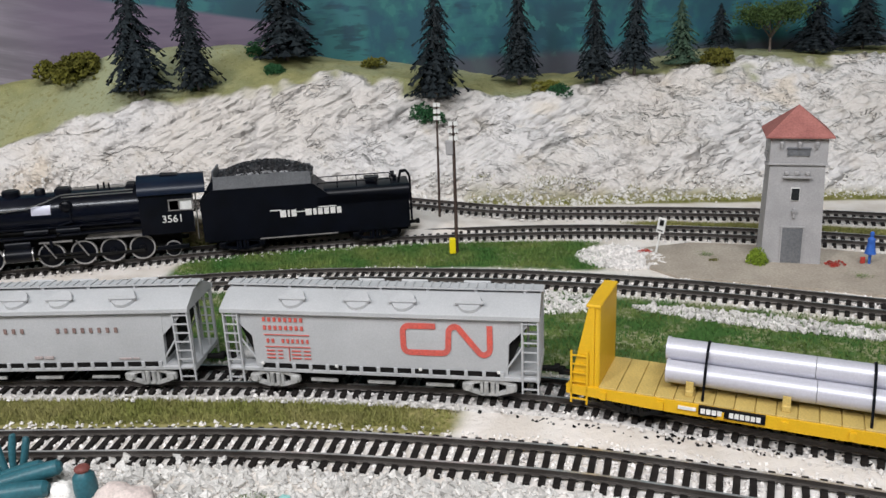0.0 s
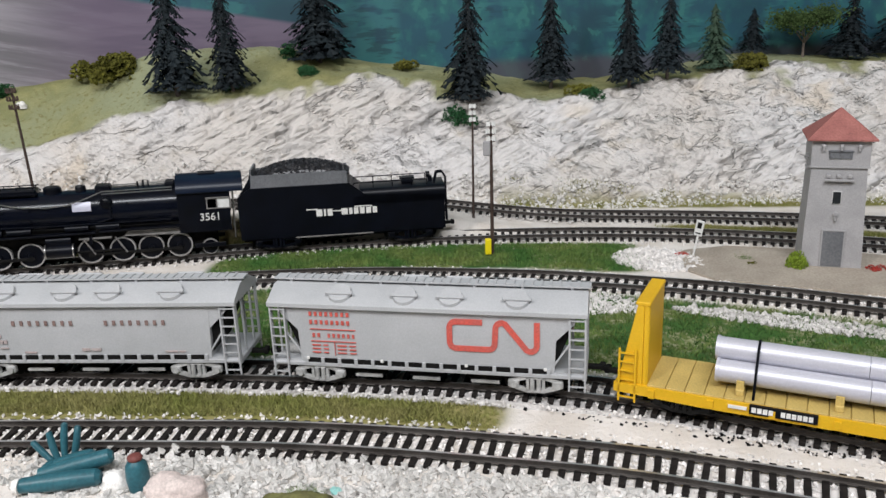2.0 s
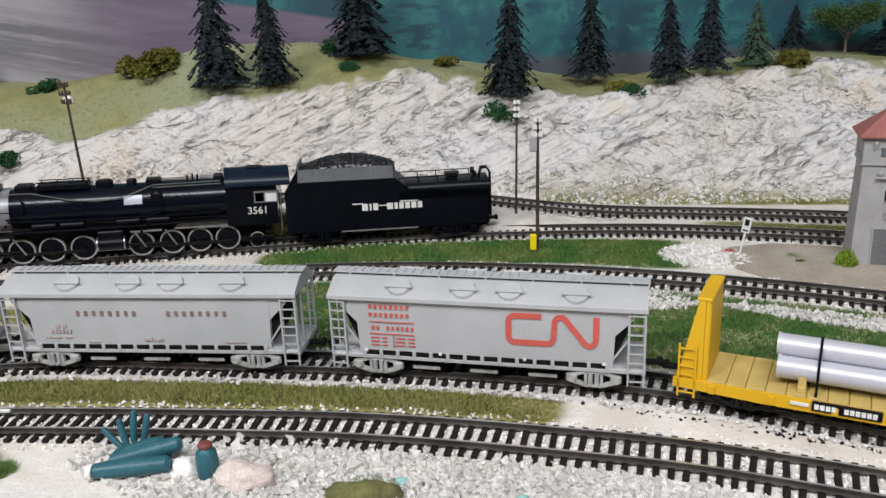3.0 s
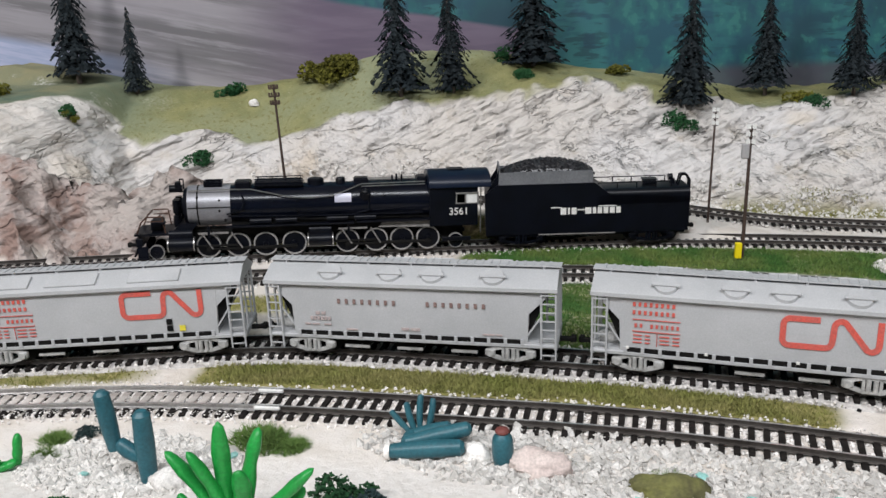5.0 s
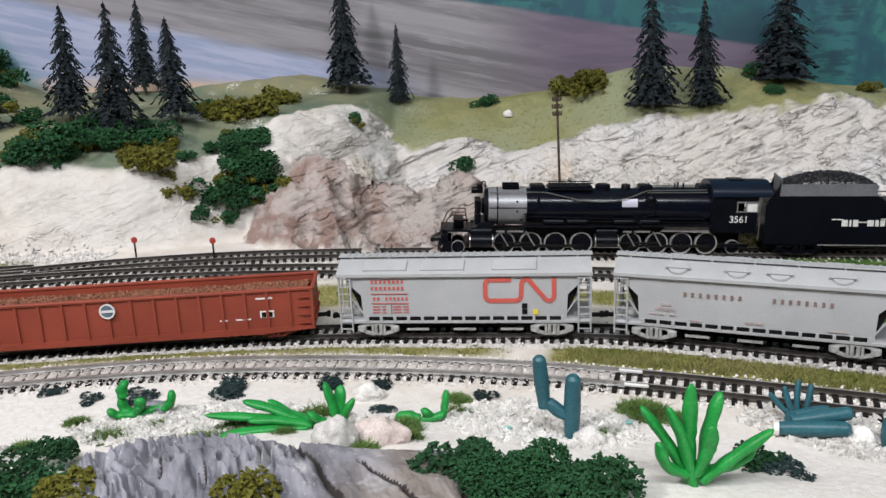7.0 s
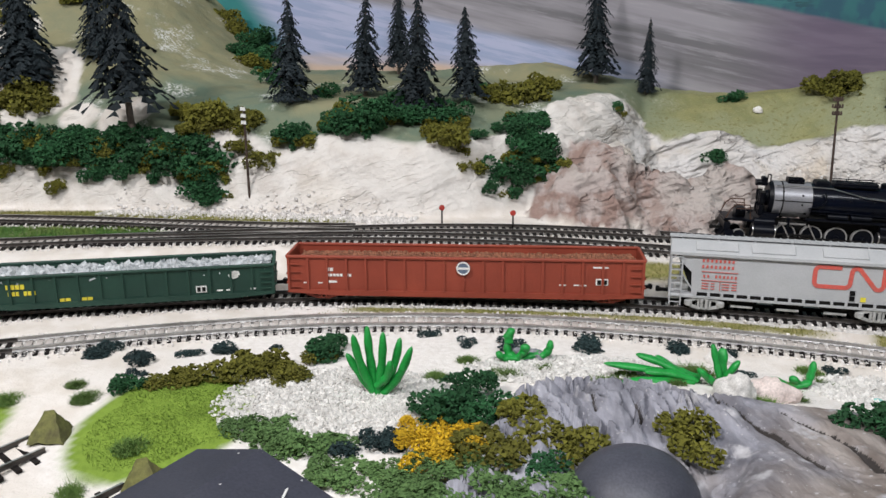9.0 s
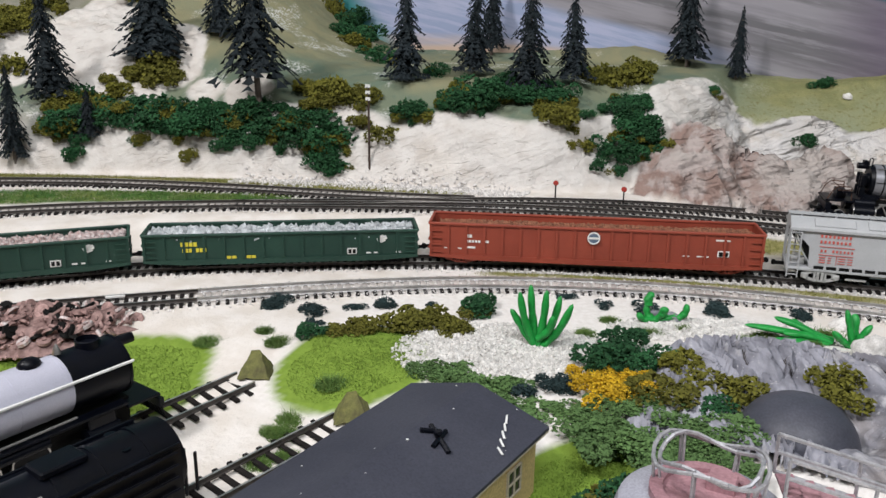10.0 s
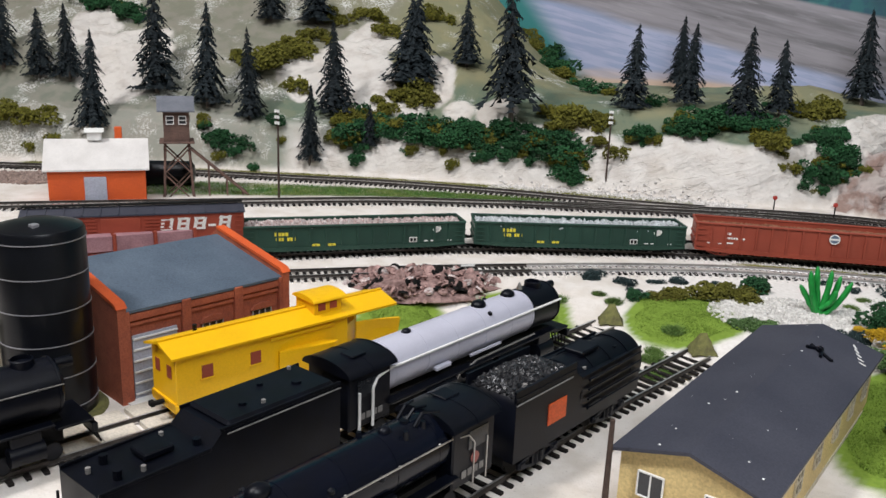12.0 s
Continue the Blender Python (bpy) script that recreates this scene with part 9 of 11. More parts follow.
def snow_plow():
    t = thing("snow_plow_car", "bright yellow railway snow plow with cupola and curved blade", "railway car")
    bm = bm_new()
    box(bm, -0.012, 0, 0.0215, 0.106, 0.0290, 0.0290, 0.0004)
    body = part("body", bm, "bright_yellow", t, smooth=0)
    bm = bm_new()
    prism(bm, [(-0.0170, 0.0355), (0, 0.0400), (0.0170, 0.0355), (0.0170, 0.0367), (0, 0.0414), (-0.0170, 0.0367)], "x", -0.0680, 0.0760)
    box(bm, 0.004, 0, 0.0416, 0.1440, 0.0022, 0.0008)
    roof = part("roof", bm, "bright_yellow", t, smooth=0)
    bm = bm_new()
    box(bm, 0.0300, 0, 0.0425, 0.0190, 0.0200, 0.0080, 0.0003)
    cup = part("cupola", bm, "bright_yellow", t, smooth=0)
    bm = bm_new()
    prism(bm, [(-0.0118, 0.0460)] + [(-0.0118 * math.cos(radians(a)), 0.0462 + 0.0030 * math.sin(radians(a))) for a in range(0, 181, 20)] + [(0.0118, 0.0460)], "x", 0.0190, 0.0420)
    part("cupola_roof", bm, "bright_yellow", cup, smooth=0)
    for x in (0.0255, 0.0335):
        for s in (-1, 1):
            bm = bm_new()
            box(bm, x, s * 0.0101, 0.0428, 0.0048, 0.0006, 0.0042)
            part("cupola_window", bm, "oxide", cup)
    for x in (-0.048, -0.020):
        for s in (-1, 1):
            bm = bm_new()
            box(bm, x, s * 0.0146, 0.0250, 0.0062, 0.0006, 0.0070)
            w = part("window", bm, "oxide", body)
            bm = bm_new()
            box(bm, x, s * 0.0149, 0.0212, 0.0080, 0.0012, 0.0008)
            part("sill", bm, "bright_yellow", w)
    for y in (-0.0070, 0.0070):
        bm = bm_new()
        box(bm, -0.0651, y, 0.0265, 0.0006, 0.0050, 0.0066)
        part("end_window", bm, "oxide", body)
    bm = bm_new()
    box(bm, 0.0100, -0.0150, 0.0330, 0.0420, 0.0010, 0.0024, 0.0003)
    part("side_rail", bm, "bright_yellow", body)
    bm = bm_new()
    box(bm, -0.0120, 0, 0.0085, 0.1080, 0.0300, 0.0040, 0.0005)
    part("skirt", bm, "bright_yellow", body)
    bm = bm_new()
    rod(bm, (-0.046, 0.003, 0.040), (-0.046, 0.003, 0.0448), 0.0012, n=8)
    part("stove_pipe", bm, "black", roof)
    for s in (-1, 1):
        bm = bm_new()
        rows = []
        for i in range(7):
            q = i / 6
            flare = 0.0150 + 0.0085 * q ** 1.5
            rows.append([bm.verts.new((0.047 + 0.026 * q, s * y, z)) for y, z in ((flare, 0.0030), (flare - 0.004 * math.sin(q * 2.6), 0.0150), (flare + 0.001 * q, 0.0300), (flare - 0.0012, 0.0300), (flare - 0.0016, 0.0030))])
        for ra, rb in zip(rows[:-1], rows[1:]):
            for j in range(5):
                bm.faces.new((ra[j], ra[(j + 1) % 5], rb[(j + 1) % 5], rb[j]))
        bm.faces.new(rows[0])
        bm.faces.new(rows[-1][::-1])
        part("plow_blade", bm, "bright_yellow", t)
        bm = bm_new()
        prism(bm, [(-0.006, s * 0.0146), (0.022, s * 0.0146), (0.030, s * 0.0205), (0.026, s * 0.0225), (-0.006, s * 0.0165)], "z", 0.0235, 0.0250)
        prism(bm, [(-0.006, s * 0.0150), (0.028, s * 0.0208), (0.0275, s * 0.0224), (-0.0065, s * 0.0166)], "z", 0.0120, 0.0240)
        part("side_wing", bm, "bright_yellow", t)
    bm = bm_new()
    prism(bm, [(0.041, -0.0140), (0.041, 0.0140), (0.050, 0.0085), (0.056, 0.0), (0.050, -0.0085)], "z", 0.0040, 0.0300)
    part("plow_prow", bm, "bright_yellow", t)
    for x in (-0.042, 0.030):
        truck(t, x, "under")
    coupler(t, -0.065, -1)
    bm = bm_new()
    box(bm, -0.063, 0, 0.0085, 0.006, 0.028, 0.005)
    part("end_sill", bm, "bright_yellow", t)
    return t


plow = set_on(snow_plow(), YARD_C, -0.151, False)
plow.matrix_basis = plow.matrix_basis @ Matrix.Diagonal((1.07, 1.0, 1.07, 1.0))
set_on(yard_engine("black steam locomotive parked behind the yellow plow", False), YARD_C, -0.372, True)


def silo():
    t = thing("silo", "grey silo with a pinkish ring hatch and wire hoops", "silo", m=Matrix.Translation((-0.384, -0.042, -0.012)) @ Matrix.Diagonal((0.92, 0.92, 0.98, 1)))
    bm = bm_new()
    lathe(bm, [(0.0270, 0), (0.0268, 0.0700), (0.0255, 0.0735), (0.0225, 0.0755), (0.0150, 0.0765)], n=40)
    part("shell", bm, "silo", t)
    bm = bm_new()
    ring(bm, (0, 0, 0.0770), 0.0165, 0.0125, 0.0040, "z", 36)
    lid = part("ring_hatch", bm, "pink", t)
    bm = bm_new()
    rod(bm, (0, 0, 0.0768), (0, 0, 0.0776), 0.0128, 0.0128, 24)
    box(bm, 0.004, 0.006, 0.0790, 0.0090, 0.0060, 0.0050, 0.0005)
    part("hatch_cover", bm, "pink", lid)
    for s, a in ((0.0170, 0.0), (0.0150, 0.9)):
        bm = bm_new()
        pts = [(s * math.cos(q), s * math.sin(q) * 0.85 + 0.004, 0.0870 + 0.002 * math.sin(3 * q + a)) for q in [2 * math.pi * i / 22 for i in range(23)]]
        pipe_run(bm, pts, 0.0007, 6)
        hoop = part("hoop_rail", bm, "wire", t)
        for k in range(0, 22, 4):
            bm = bm_new()
            pipe_run(bm, [pts[k], (pts[k][0] * 0.95, pts[k][1] * 0.95, 0.077)], 0.0005)
            part("hoop_post", bm, "wire", hoop)
    return t


silo()


def dark_dome():
    t = thing("domed_tank", "matt dark domed tank below the grey rock", "tank", m=Matrix.Translation((-0.367, 0.121, -0.030)))
    bm = bm_new()
    lathe(bm, [(0.0275, 0), (0.0275, 0.0290)] + [(0.0275 * math.cos(radians(a)) ** 0.85, 0.0290 + 0.0250 * math.sin(radians(a))) for a in range(8, 90, 9)] + [(0.0012, 0.0541)], n=40)
    part("shell", bm, "dome", t)
    bm = bm_new()
    ring(bm, (0, 0, 0.0290), 0.0280, 0.0269, 0.0012, "z", 40)
    part("rim", bm, "dome", t)
    return t


dark_dome()


def conveyor():
    t = thing("inclined_gangway", "sloping railed gangway from silo to ground", "gangway")
    a, b = Vector((-0.366, -0.030, 0.066)), Vector((-0.235, 0.012, 0.030))
    d = b - a
    n = Vector((-d.y, d.x, 0)).normalized()
    bm = bm_new()
    for s in (-1, 1):
        for up in (0.0, 0.0065, 0.0120):
            pipe_run(bm, [a + n * s * 0.007 + Vector((0, 0, up)), b + n * s * 0.007 + Vector((0, 0, up))], 0.0007)
        for k in range(7):
            q = a + d * (k / 6) + n * s * 0.007
            pipe_run(bm, [q, q + Vector((0, 0, 0.0120))], 0.0006)
    part("railing", bm, "wire", t)
    bm = bm_new()
    for k in range(24):
        q = a + d * ((k + 0.5) / 24)
        box(bm, 0, 0, 0, 0.0050, 0.0140, 0.0008, 0.0, Matrix.Translation(q) @ Euler((0, 0, math.atan2(d.y, d.x))).to_matrix().to_4x4())
    part("tread", bm, "pink", t)
    bm = bm_new()
    for k in (2, 4, 6):
        q = a + d * (k / 6)
        for s in (-1, 1):
            rod(bm, q + n * s * 0.006, (q.x + n.x * s * 0.006, q.y + n.y * s * 0.006, level(q.x, q.y)), 0.0011, n=6)
    part("support", bm, "wire", t)
    return t


conveyor()


def lying_tank():
    """A black cylinder on two cradles between the shed and the timber tower."""
    t = thing("lying_tank", "black cylindrical tank lying beside the orange shed", "tank", m=Matrix.Translation((-1.168, 0.096, 0.0200)) @ Euler((0, 0, radians(40))).to_matrix().to_4x4())
    bm = bm_new()
    rod(bm, (-0.030, 0, 0.0165), (0.030, 0, 0.0165), 0.0130, n=28)
    rod(bm, (0.030, 0, 0.0165), (0.033, 0, 0.0165), 0.0130, 0.0085, 28)
    rod(bm, (-0.033, 0, 0.0165), (-0.030, 0, 0.0165), 0.0085, 0.0130, 28)
    part("shell", bm, "drum", t)
    for x in (-0.018, 0.018):
        bm = bm_new()
        box(bm, x, 0, 0.0030, 0.0040, 0.0180, 0.0070, 0.0004)
        part("cradle", bm, "timber", t)
    return t


lying_tank()


# ---- masts, signs, cacti, stones and other small things ----
def mast(name, label, x, y, base, top, arms, lean=0.0, box_mat=None, r=0.0011):
    t = thing(name, label, "post", "line-side posts", Matrix.Translation((x, y, base)) @ Euler((0, lean, 0)).to_matrix().to_4x4())
    h = top - base
    bm = bm_new()
    rod(bm, (0, 0, -0.003), (0, 0, h), r * 1.15, r * 0.8, 8)
    part("pole", bm, "post", t)
    for k, (z, w, dark) in enumerate(arms):
        bm = bm_new()
        box(bm, 0, -0.0012, h - z, w, 0.0012, 0.0012)
        arm = part("cross_arm", bm, "post", t)
        for s in (-1, -0.45, 0.45, 1):
            bm = bm_new()
            rod(bm, (s * w * 0.48, -0.0012, h - z), (s * w * 0.48, -0.0012, h - z + 0.0030), 0.0009, 0.0007, 7)
            part("insulator", bm, "post" if dark else "white", arm)
    if box_mat:
        bm = bm_new()
        box(bm, -0.0030, -0.0010, 0.0065, 0.0044, 0.0040, 0.0110, 0.0004)
        part("relay_box", bm, box_mat, t)
        bm = bm_new()
        box(bm, -0.0030, -0.0008, h - 0.0170, 0.0050, 0.0030, 0.0100, 0.0006)
        part("signal_box", bm, "concrete", t)
    return t


mast("signal_post", "brown signal post with white insulators and a yellow box", 0.0365, 0.5700, 0.0, 0.0930, [(0.002, 0.005, False), (0.007, 0.006, False), (0.012, 0.005, False)], 0.01, "lemon", 0.0012)
mast("telegraph_pole", "thin brown telegraph pole with white insulators by the rear track", 0.0250, 0.6430, 0.006, 0.0960, [(0.002, 0.004, False), (0.007, 0.004, False), (0.012, 0.004, False)], 0.02, None, 0.0009)
mast("telegraph_pole", "dark leaning telegraph pole with dark insulators below the cliff", -0.3060, 0.6200, 0.012, 0.1250, [(0.003, 0.007, True), (0.009, 0.008, True), (0.015, 0.007, True)], -0.03)
mast("telegraph_pole", "brown telegraph pole with white insulators at the mountain foot", -0.7830, 0.4100, 0.0215, 0.1150, [(0.002, 0.004, False), (0.008, 0.004, False), (0.014, 0.004, False)])
mast("telegraph_pole", "brown telegraph pole with white insulators beside the upper track", -1.0360, 0.1350, 0.0210, 0.1120, [(0.002, 0.005, False), (0.008, 0.005, False), (0.014, 0.005, False)])
mast("yard_lamp_post", "plain black lamp post beside the station house", -0.5540, -0.1680, -0.016, 0.0370, [], r=0.0015)


def line_sign():
    t = thing("line_side_sign", "small slanted white sign on a white post", "sign", m=Matrix.Translation((0.171, 0.5480, 0.001)) @ Euler((0, radians(10), radians(-35))).to_matrix().to_4x4())
    bm = bm_new()
    box(bm, 0, 0, 0.0120, 0.0012, 0.0010, 0.0260)
    part("post", bm, "white", t)
    bm = bm_new()
    box(bm, 0, -0.0008, 0.0205, 0.0056, 0.0006, 0.0110, 0.0003)
    plate = part("sign_board", bm, "white", t)
    bm = bm_new()
    box(bm, 0, -0.0013, 0.0225, 0.0028, 0.0003, 0.0040)
    box(bm, 0, -0.0013, 0.0170, 0.0036, 0.0003, 0.0008)
    part("sign_mark", bm, "under", plate)
    return t


line_sign()


def figurine():
    """A doll-sized standing figure as one plain shape."""
    bm = bm_new()
    lathe(bm, [(0.0008, 0), (0.0010, 0.0060), (0.0034, 0.0066), (0.0026, 0.0105), (0.0021, 0.0135), (0.0024, 0.0160), (0.0009, 0.0176), (0.0014, 0.0190), (0.0012, 0.0205), (0.0003, 0.0212)], n=12)
    ob = part("figurine", bm, "blue_cloth")
    ob.matrix_basis = Matrix.Translation((0.2945, 0.5060, 0.0016))
    return tagged(ob, "tiny blue painted figurine standing on the platform", "figurine")


figurine()
bm = bm_new()
box(bm, 0, 0, 0.0022, 0.0030, 0.0014, 0.0044, 0.0004)
suitcase = part("suitcase", bm, "leaf_red")
suitcase.matrix_basis = Matrix.Translation((0.2905, 0.5065, 0.0016))
tagged(suitcase, "tiny red suitcase on the platform", "suitcase")
for x, y, s in ((0.2745, 0.5055, 0.0058), (0.1640, 0.5520, 0.0062)):
    bush("leaf_red", x, y, s, "at the platform edge", 0.8)
for x, y, s in ((0.2270, 0.5165, 0.0075), (0.2300, 0.5175, 0.0060)):
    bush("leaf_lime", x, y, s, "climbing the tower corner", 1.9)
for x, y, s in ((0.2020, 0.5270, 0.0052), (0.2820, 0.4860, 0.0052)):
    bush("leaf_olive", x, y, s, "on the paved platform", 0.6)


def switch_stand(x, y):
    t = thing("switch_stand", "small switch stand with a round red target", "switch stand", "switch stands", Matrix.Translation((x, y, level(x, y))))
    bm = bm_new()
    box(bm, 0, 0, 0.0012, 0.0060, 0.0040, 0.0024, 0.0004)
    rod(bm, (0, 0, 0.002), (0, 0, 0.0150), 0.0007, n=7)
    part("stand", bm, "under", t)
    bm = bm_new()
    rod(bm, (0, -0.0006, 0.0165), (0, 0.0006, 0.0165), 0.0024, 0.0024, 14)
    part("target", bm, "leaf_red", t)


switch_stand(-0.600, 0.432)
switch_stand(-0.542, 0.447)


def finger(bm, base, way, length, r, bend=0.15, n=16, taper=0.0):
    """A rounded fleshy stem."""
    p, d = Vector(base), Vector(way).normalized()
    side = Vector((0, 0, 1)) if abs(d.z) < 0.8 else Vector((1, 0, 0))
    steps, prev = 6, None
    q = d.to_track_quat("Z", "Y").to_matrix()
    rings = []
    for i in range(steps + 1):
        f = i / steps
        c = p + d * length * f + side * bend * length * f * f
        rr = r * (0.80 + 0.25 * math.sin(f * 2.6)) * (1 - taper * f)
        rings.append([bm.verts.new(c + q @ Vector((rr * math.cos(2 * math.pi * k / n), rr * math.sin(2 * math.pi * k / n), 0))) for k in range(n)])
    c = p + d * (length + r * 0.7) + side * bend * length
    rings.append([bm.verts.new(c - d * r * 0.25 + q @ Vector((r * 0.55 * (1 - taper) * math.cos(2 * math.pi * k / n), r * 0.55 * (1 - taper) * math.sin(2 * math.pi * k / n), 0))) for k in range(n)])
    for a, b in zip(rings[:-1], rings[1:]):
        for k in range(n):
            bm.faces.new((a[k], a[(k + 1) % n], b[(k + 1) % n], b[k]))
    bm.faces.new(rings[0][::-1])
    bm.faces.new(rings[-1])


def cactus(name, label, x, y, stems, material, taper=0.0):
    z = level(x, y)
    t = thing(name, label, "cactus", "plastic cacti", Matrix.Translation((x, y, z)))
    for base, way, length, r, bend in stems:
        bm = bm_new()
        finger(bm, base, way, length, r, bend, taper=taper)
        part("stem", bm, material, t)
    return t


fallen = cactus("fallen_cactus", "fallen teal plastic cactus with pale cut ends", -0.1390, 0.2900, [((-0.018, -0.002, 0.004), (1, 0.10, 0.04), 0.029, 0.0036, 0.0), ((-0.012, 0.002, 0.006), (1, 0.30, 0.10), 0.026, 0.0033, 0.02), ((-0.010, 0.010, 0.005), (1, 0.16, 0.16), 0.015, 0.0031, 0.02), ((-0.012, 0.002, 0.004), (0.15, 1, 0.1), 0.009, 0.0030, 0.0),
               ((-0.010, 0.014, 0.004), (-0.45, 0.3, 1), 0.013, 0.0014, 0.1), ((-0.008, 0.015, 0.004), (-0.1, 0.3, 1), 0.015, 0.0014, 0.1), ((-0.005, 0.015, 0.004), (0.3, 0.3, 1), 0.014, 0.0014, -0.1), ((-0.012, 0.014, 0.004), (-0.9, 0.2, 0.8), 0.011, 0.0013, 0.1)], "cactus_blue")
for px_, py_, pz_ in ((-0.0185, -0.0025, 0.004),):
    bm = bm_new()
    rod(bm, (px_ - 0.0012, py_, pz_), (px_ + 0.001, py_, pz_), 0.0030, 0.0033, 12)
    part("cut_end", bm, "stone", fallen)
barrel = cactus("barrel_cactus", "short teal barrel cactus with a red-brown tip", -0.1110, 0.2880, [((0, 0, -0.001), (0, 0, 1), 0.0130, 0.0042, 0.0)], "cactus_blue")
bm = bm_new()
ball(bm, (0, 0, 0.0148), 0.0030, 2, (1, 1, 0.55))
part("flower", bm, "cactus_tip", barrel)
cactus("saguaro_cactus", "teal plastic saguaro cactus with one raised arm", -0.2480, 0.2580, [((0.003, 0, -0.001), (0.02, 0, 1), 0.0310, 0.0036, 0.0), ((0.001, 0, 0.0120), (-1, 0, 0.45), 0.0085, 0.0030, 0.2), ((-0.0090, 0, 0.0150), (-0.10, 0, 1), 0.0230, 0.0032, 0.0)], "cactus_blue")


def fleshy_plant(name, label, x, y, right, branches, r, flat=1.0):
    """Bent, lumpy fingers: each branch is a list of steps along the plant's broad side and upwards, with a lean in depth."""
    rng = random.Random(int(abs(x) * 1e4))
    t = thing(name, label, "cactus", "plastic cacti", Matrix.Translation((x, y, level(x, y) - 0.001)))
    ux, uy = math.cos(radians(right)), math.sin(radians(right))
    for lean, way in branches:
        pts = [Vector((u * ux - lean * (k + 0.4) * uy, u * uy + lean * (k + 0.4) * ux, w)) for k, (u, w) in enumerate(way)]
        bm, rings, n, steps = bm_new(), [], 12, 14
        for i in range(steps + 1):
            f = i / steps * (len(pts) - 1)
            k = min(int(f), len(pts) - 2)
            g = f - k
            p0, p1, p2, p3 = pts[max(k - 1, 0)], pts[k], pts[k + 1], pts[min(k + 2, len(pts) - 1)]
            c = p1 + 0.5 * g * (p2 - p0 + g * (2 * p0 - 5 * p1 + 4 * p2 - p3 + g * (3 * (p1 - p2) + p3 - p0)))
            d = (p2 - p1).normalized()
            q = d.to_track_quat("Z", "Y").to_matrix()
            tip = i / steps
            rr = r * (0.85 + 0.30 * math.sin(3.0 * tip + 0.3) + 0.10 * math.sin(tip * 19 + rng.uniform(0, 1))) * (1.0 if tip < 0.86 else max(0.12, 1 - ((tip - 0.86) / 0.15) ** 2))
            rings.append([bm.verts.new(c + q @ Vector((rr * math.cos(2 * math.pi * m / n), rr * flat * math.sin(2 * math.pi * m / n), 0))) for m in range(n)])
        for a, b in zip(rings[:-1], rings[1:]):
            for m in range(n):
                bm.faces.new((a[m], a[(m + 1) % n], b[(m + 1) % n], b[m]))
        bm.faces.new(rings[0][::-1])
        bm.faces.new(rings[-1])
        part("stem", bm, "cactus_green", t, smooth=60)
    return t


fleshy_plant("agave", "bright green plastic cactus with thick upright arms", -0.1930, 0.2180, 14, [
    (0.0015, [(0, 0), (-0.010, 0.018), (-0.020, 0.032)]), (-0.0015, [(0, 0), (-0.005, 0.020), (-0.0115, 0.035)]), (0.0005, [(0, 0), (-0.002, 0.022), (-0.002, 0.042)]),
    (0.0020, [(0.003, 0.004), (0.006, 0.024), (0.010, 0.037)]), (-0.0020, [(0.003, 0.003), (0.014, 0.014), (0.027, 0.026)]), (0.0010, [(0.006, 0.006), (0.017, 0.010), (0.023, 0.015)]),
    (-0.0025, [(-0.003, 0.006), (-0.011, 0.011), (-0.015, 0.022)]), (-0.0030, [(0.001, 0.006), (0.004, 0.018), (0.004, 0.029)])], 0.0027, 0.7)
fleshy_plant("finger_cactus", "bright green branching finger cactus on white stones", -0.5130, 0.1680, 24, [
    (0.0010, [(-0.001, 0), (-0.009, 0.012), (-0.016, 0.023)]), (-0.0015, [(-0.001, 0), (-0.008, 0.019), (-0.0115, 0.036)]), (0.0015, [(0, 0), (-0.0035, 0.021), (-0.005, 0.038)]),
    (-0.0010, [(0, 0), (0.003, 0.019), (0.004, 0.037)]), (0.0010, [(0.001, 0), (0.009, 0.017), (0.0125, 0.032)]), (-0.0020, [(0.002, 0), (0.012, 0.013), (0.019, 0.030)]), (-0.0030, [(0, 0.006), (0.006, 0.013), (0.008, 0.023)])], 0.0020)
fleshy_plant("sprawling_cactus", "bright green sprawling cactus beside pale boulders", -0.3620, 0.2330, 22, [
    (0.0010, [(0, 0.002), (-0.020, 0.007), (-0.046, 0.010)]), (-0.0030, [(0, 0.002), (-0.020, 0.004), (-0.038, 0.004)]), (0.0025, [(0, 0.003), (-0.015, 0.010), (-0.029, 0.014)]), (-0.0010, [(0.002, 0.003), (-0.014, 0.007), (-0.026, 0.008)]),
    (0.0040, [(0.004, 0.003), (-0.008, 0.006), (-0.018, 0.012)]), (0.0010, [(0.015, 0), (0.012, 0.011), (0.009, 0.022)]), (-0.0010, [(0.015, 0), (0.018, 0.008), (0.022, 0.015)]), (-0.0020, [(0.013, 0), (0.006, 0.006), (0.001, 0.011)]), (0.0030, [(0.015, 0), (0.015, 0.009), (0.016, 0.018)])], 0.0027, 0.62)
fleshy_plant("low_cactus", "small bright green cactus pads by the track", -0.3180, 0.2640, 22, [
    (0.0010, [(0, 0.002), (-0.006, 0.004), (-0.012, 0.003)]), (-0.0010, [(0.001, 0.002), (0.007, 0.003), (0.012, 0.005)]), (0.0, [(0.011, 0.003), (0.012, 0.009), (0.013, 0.016)]), (-0.0015, [(0.004, 0.003), (0.003, 0.006), (0.001, 0.008)])], 0.0024, 0.7)
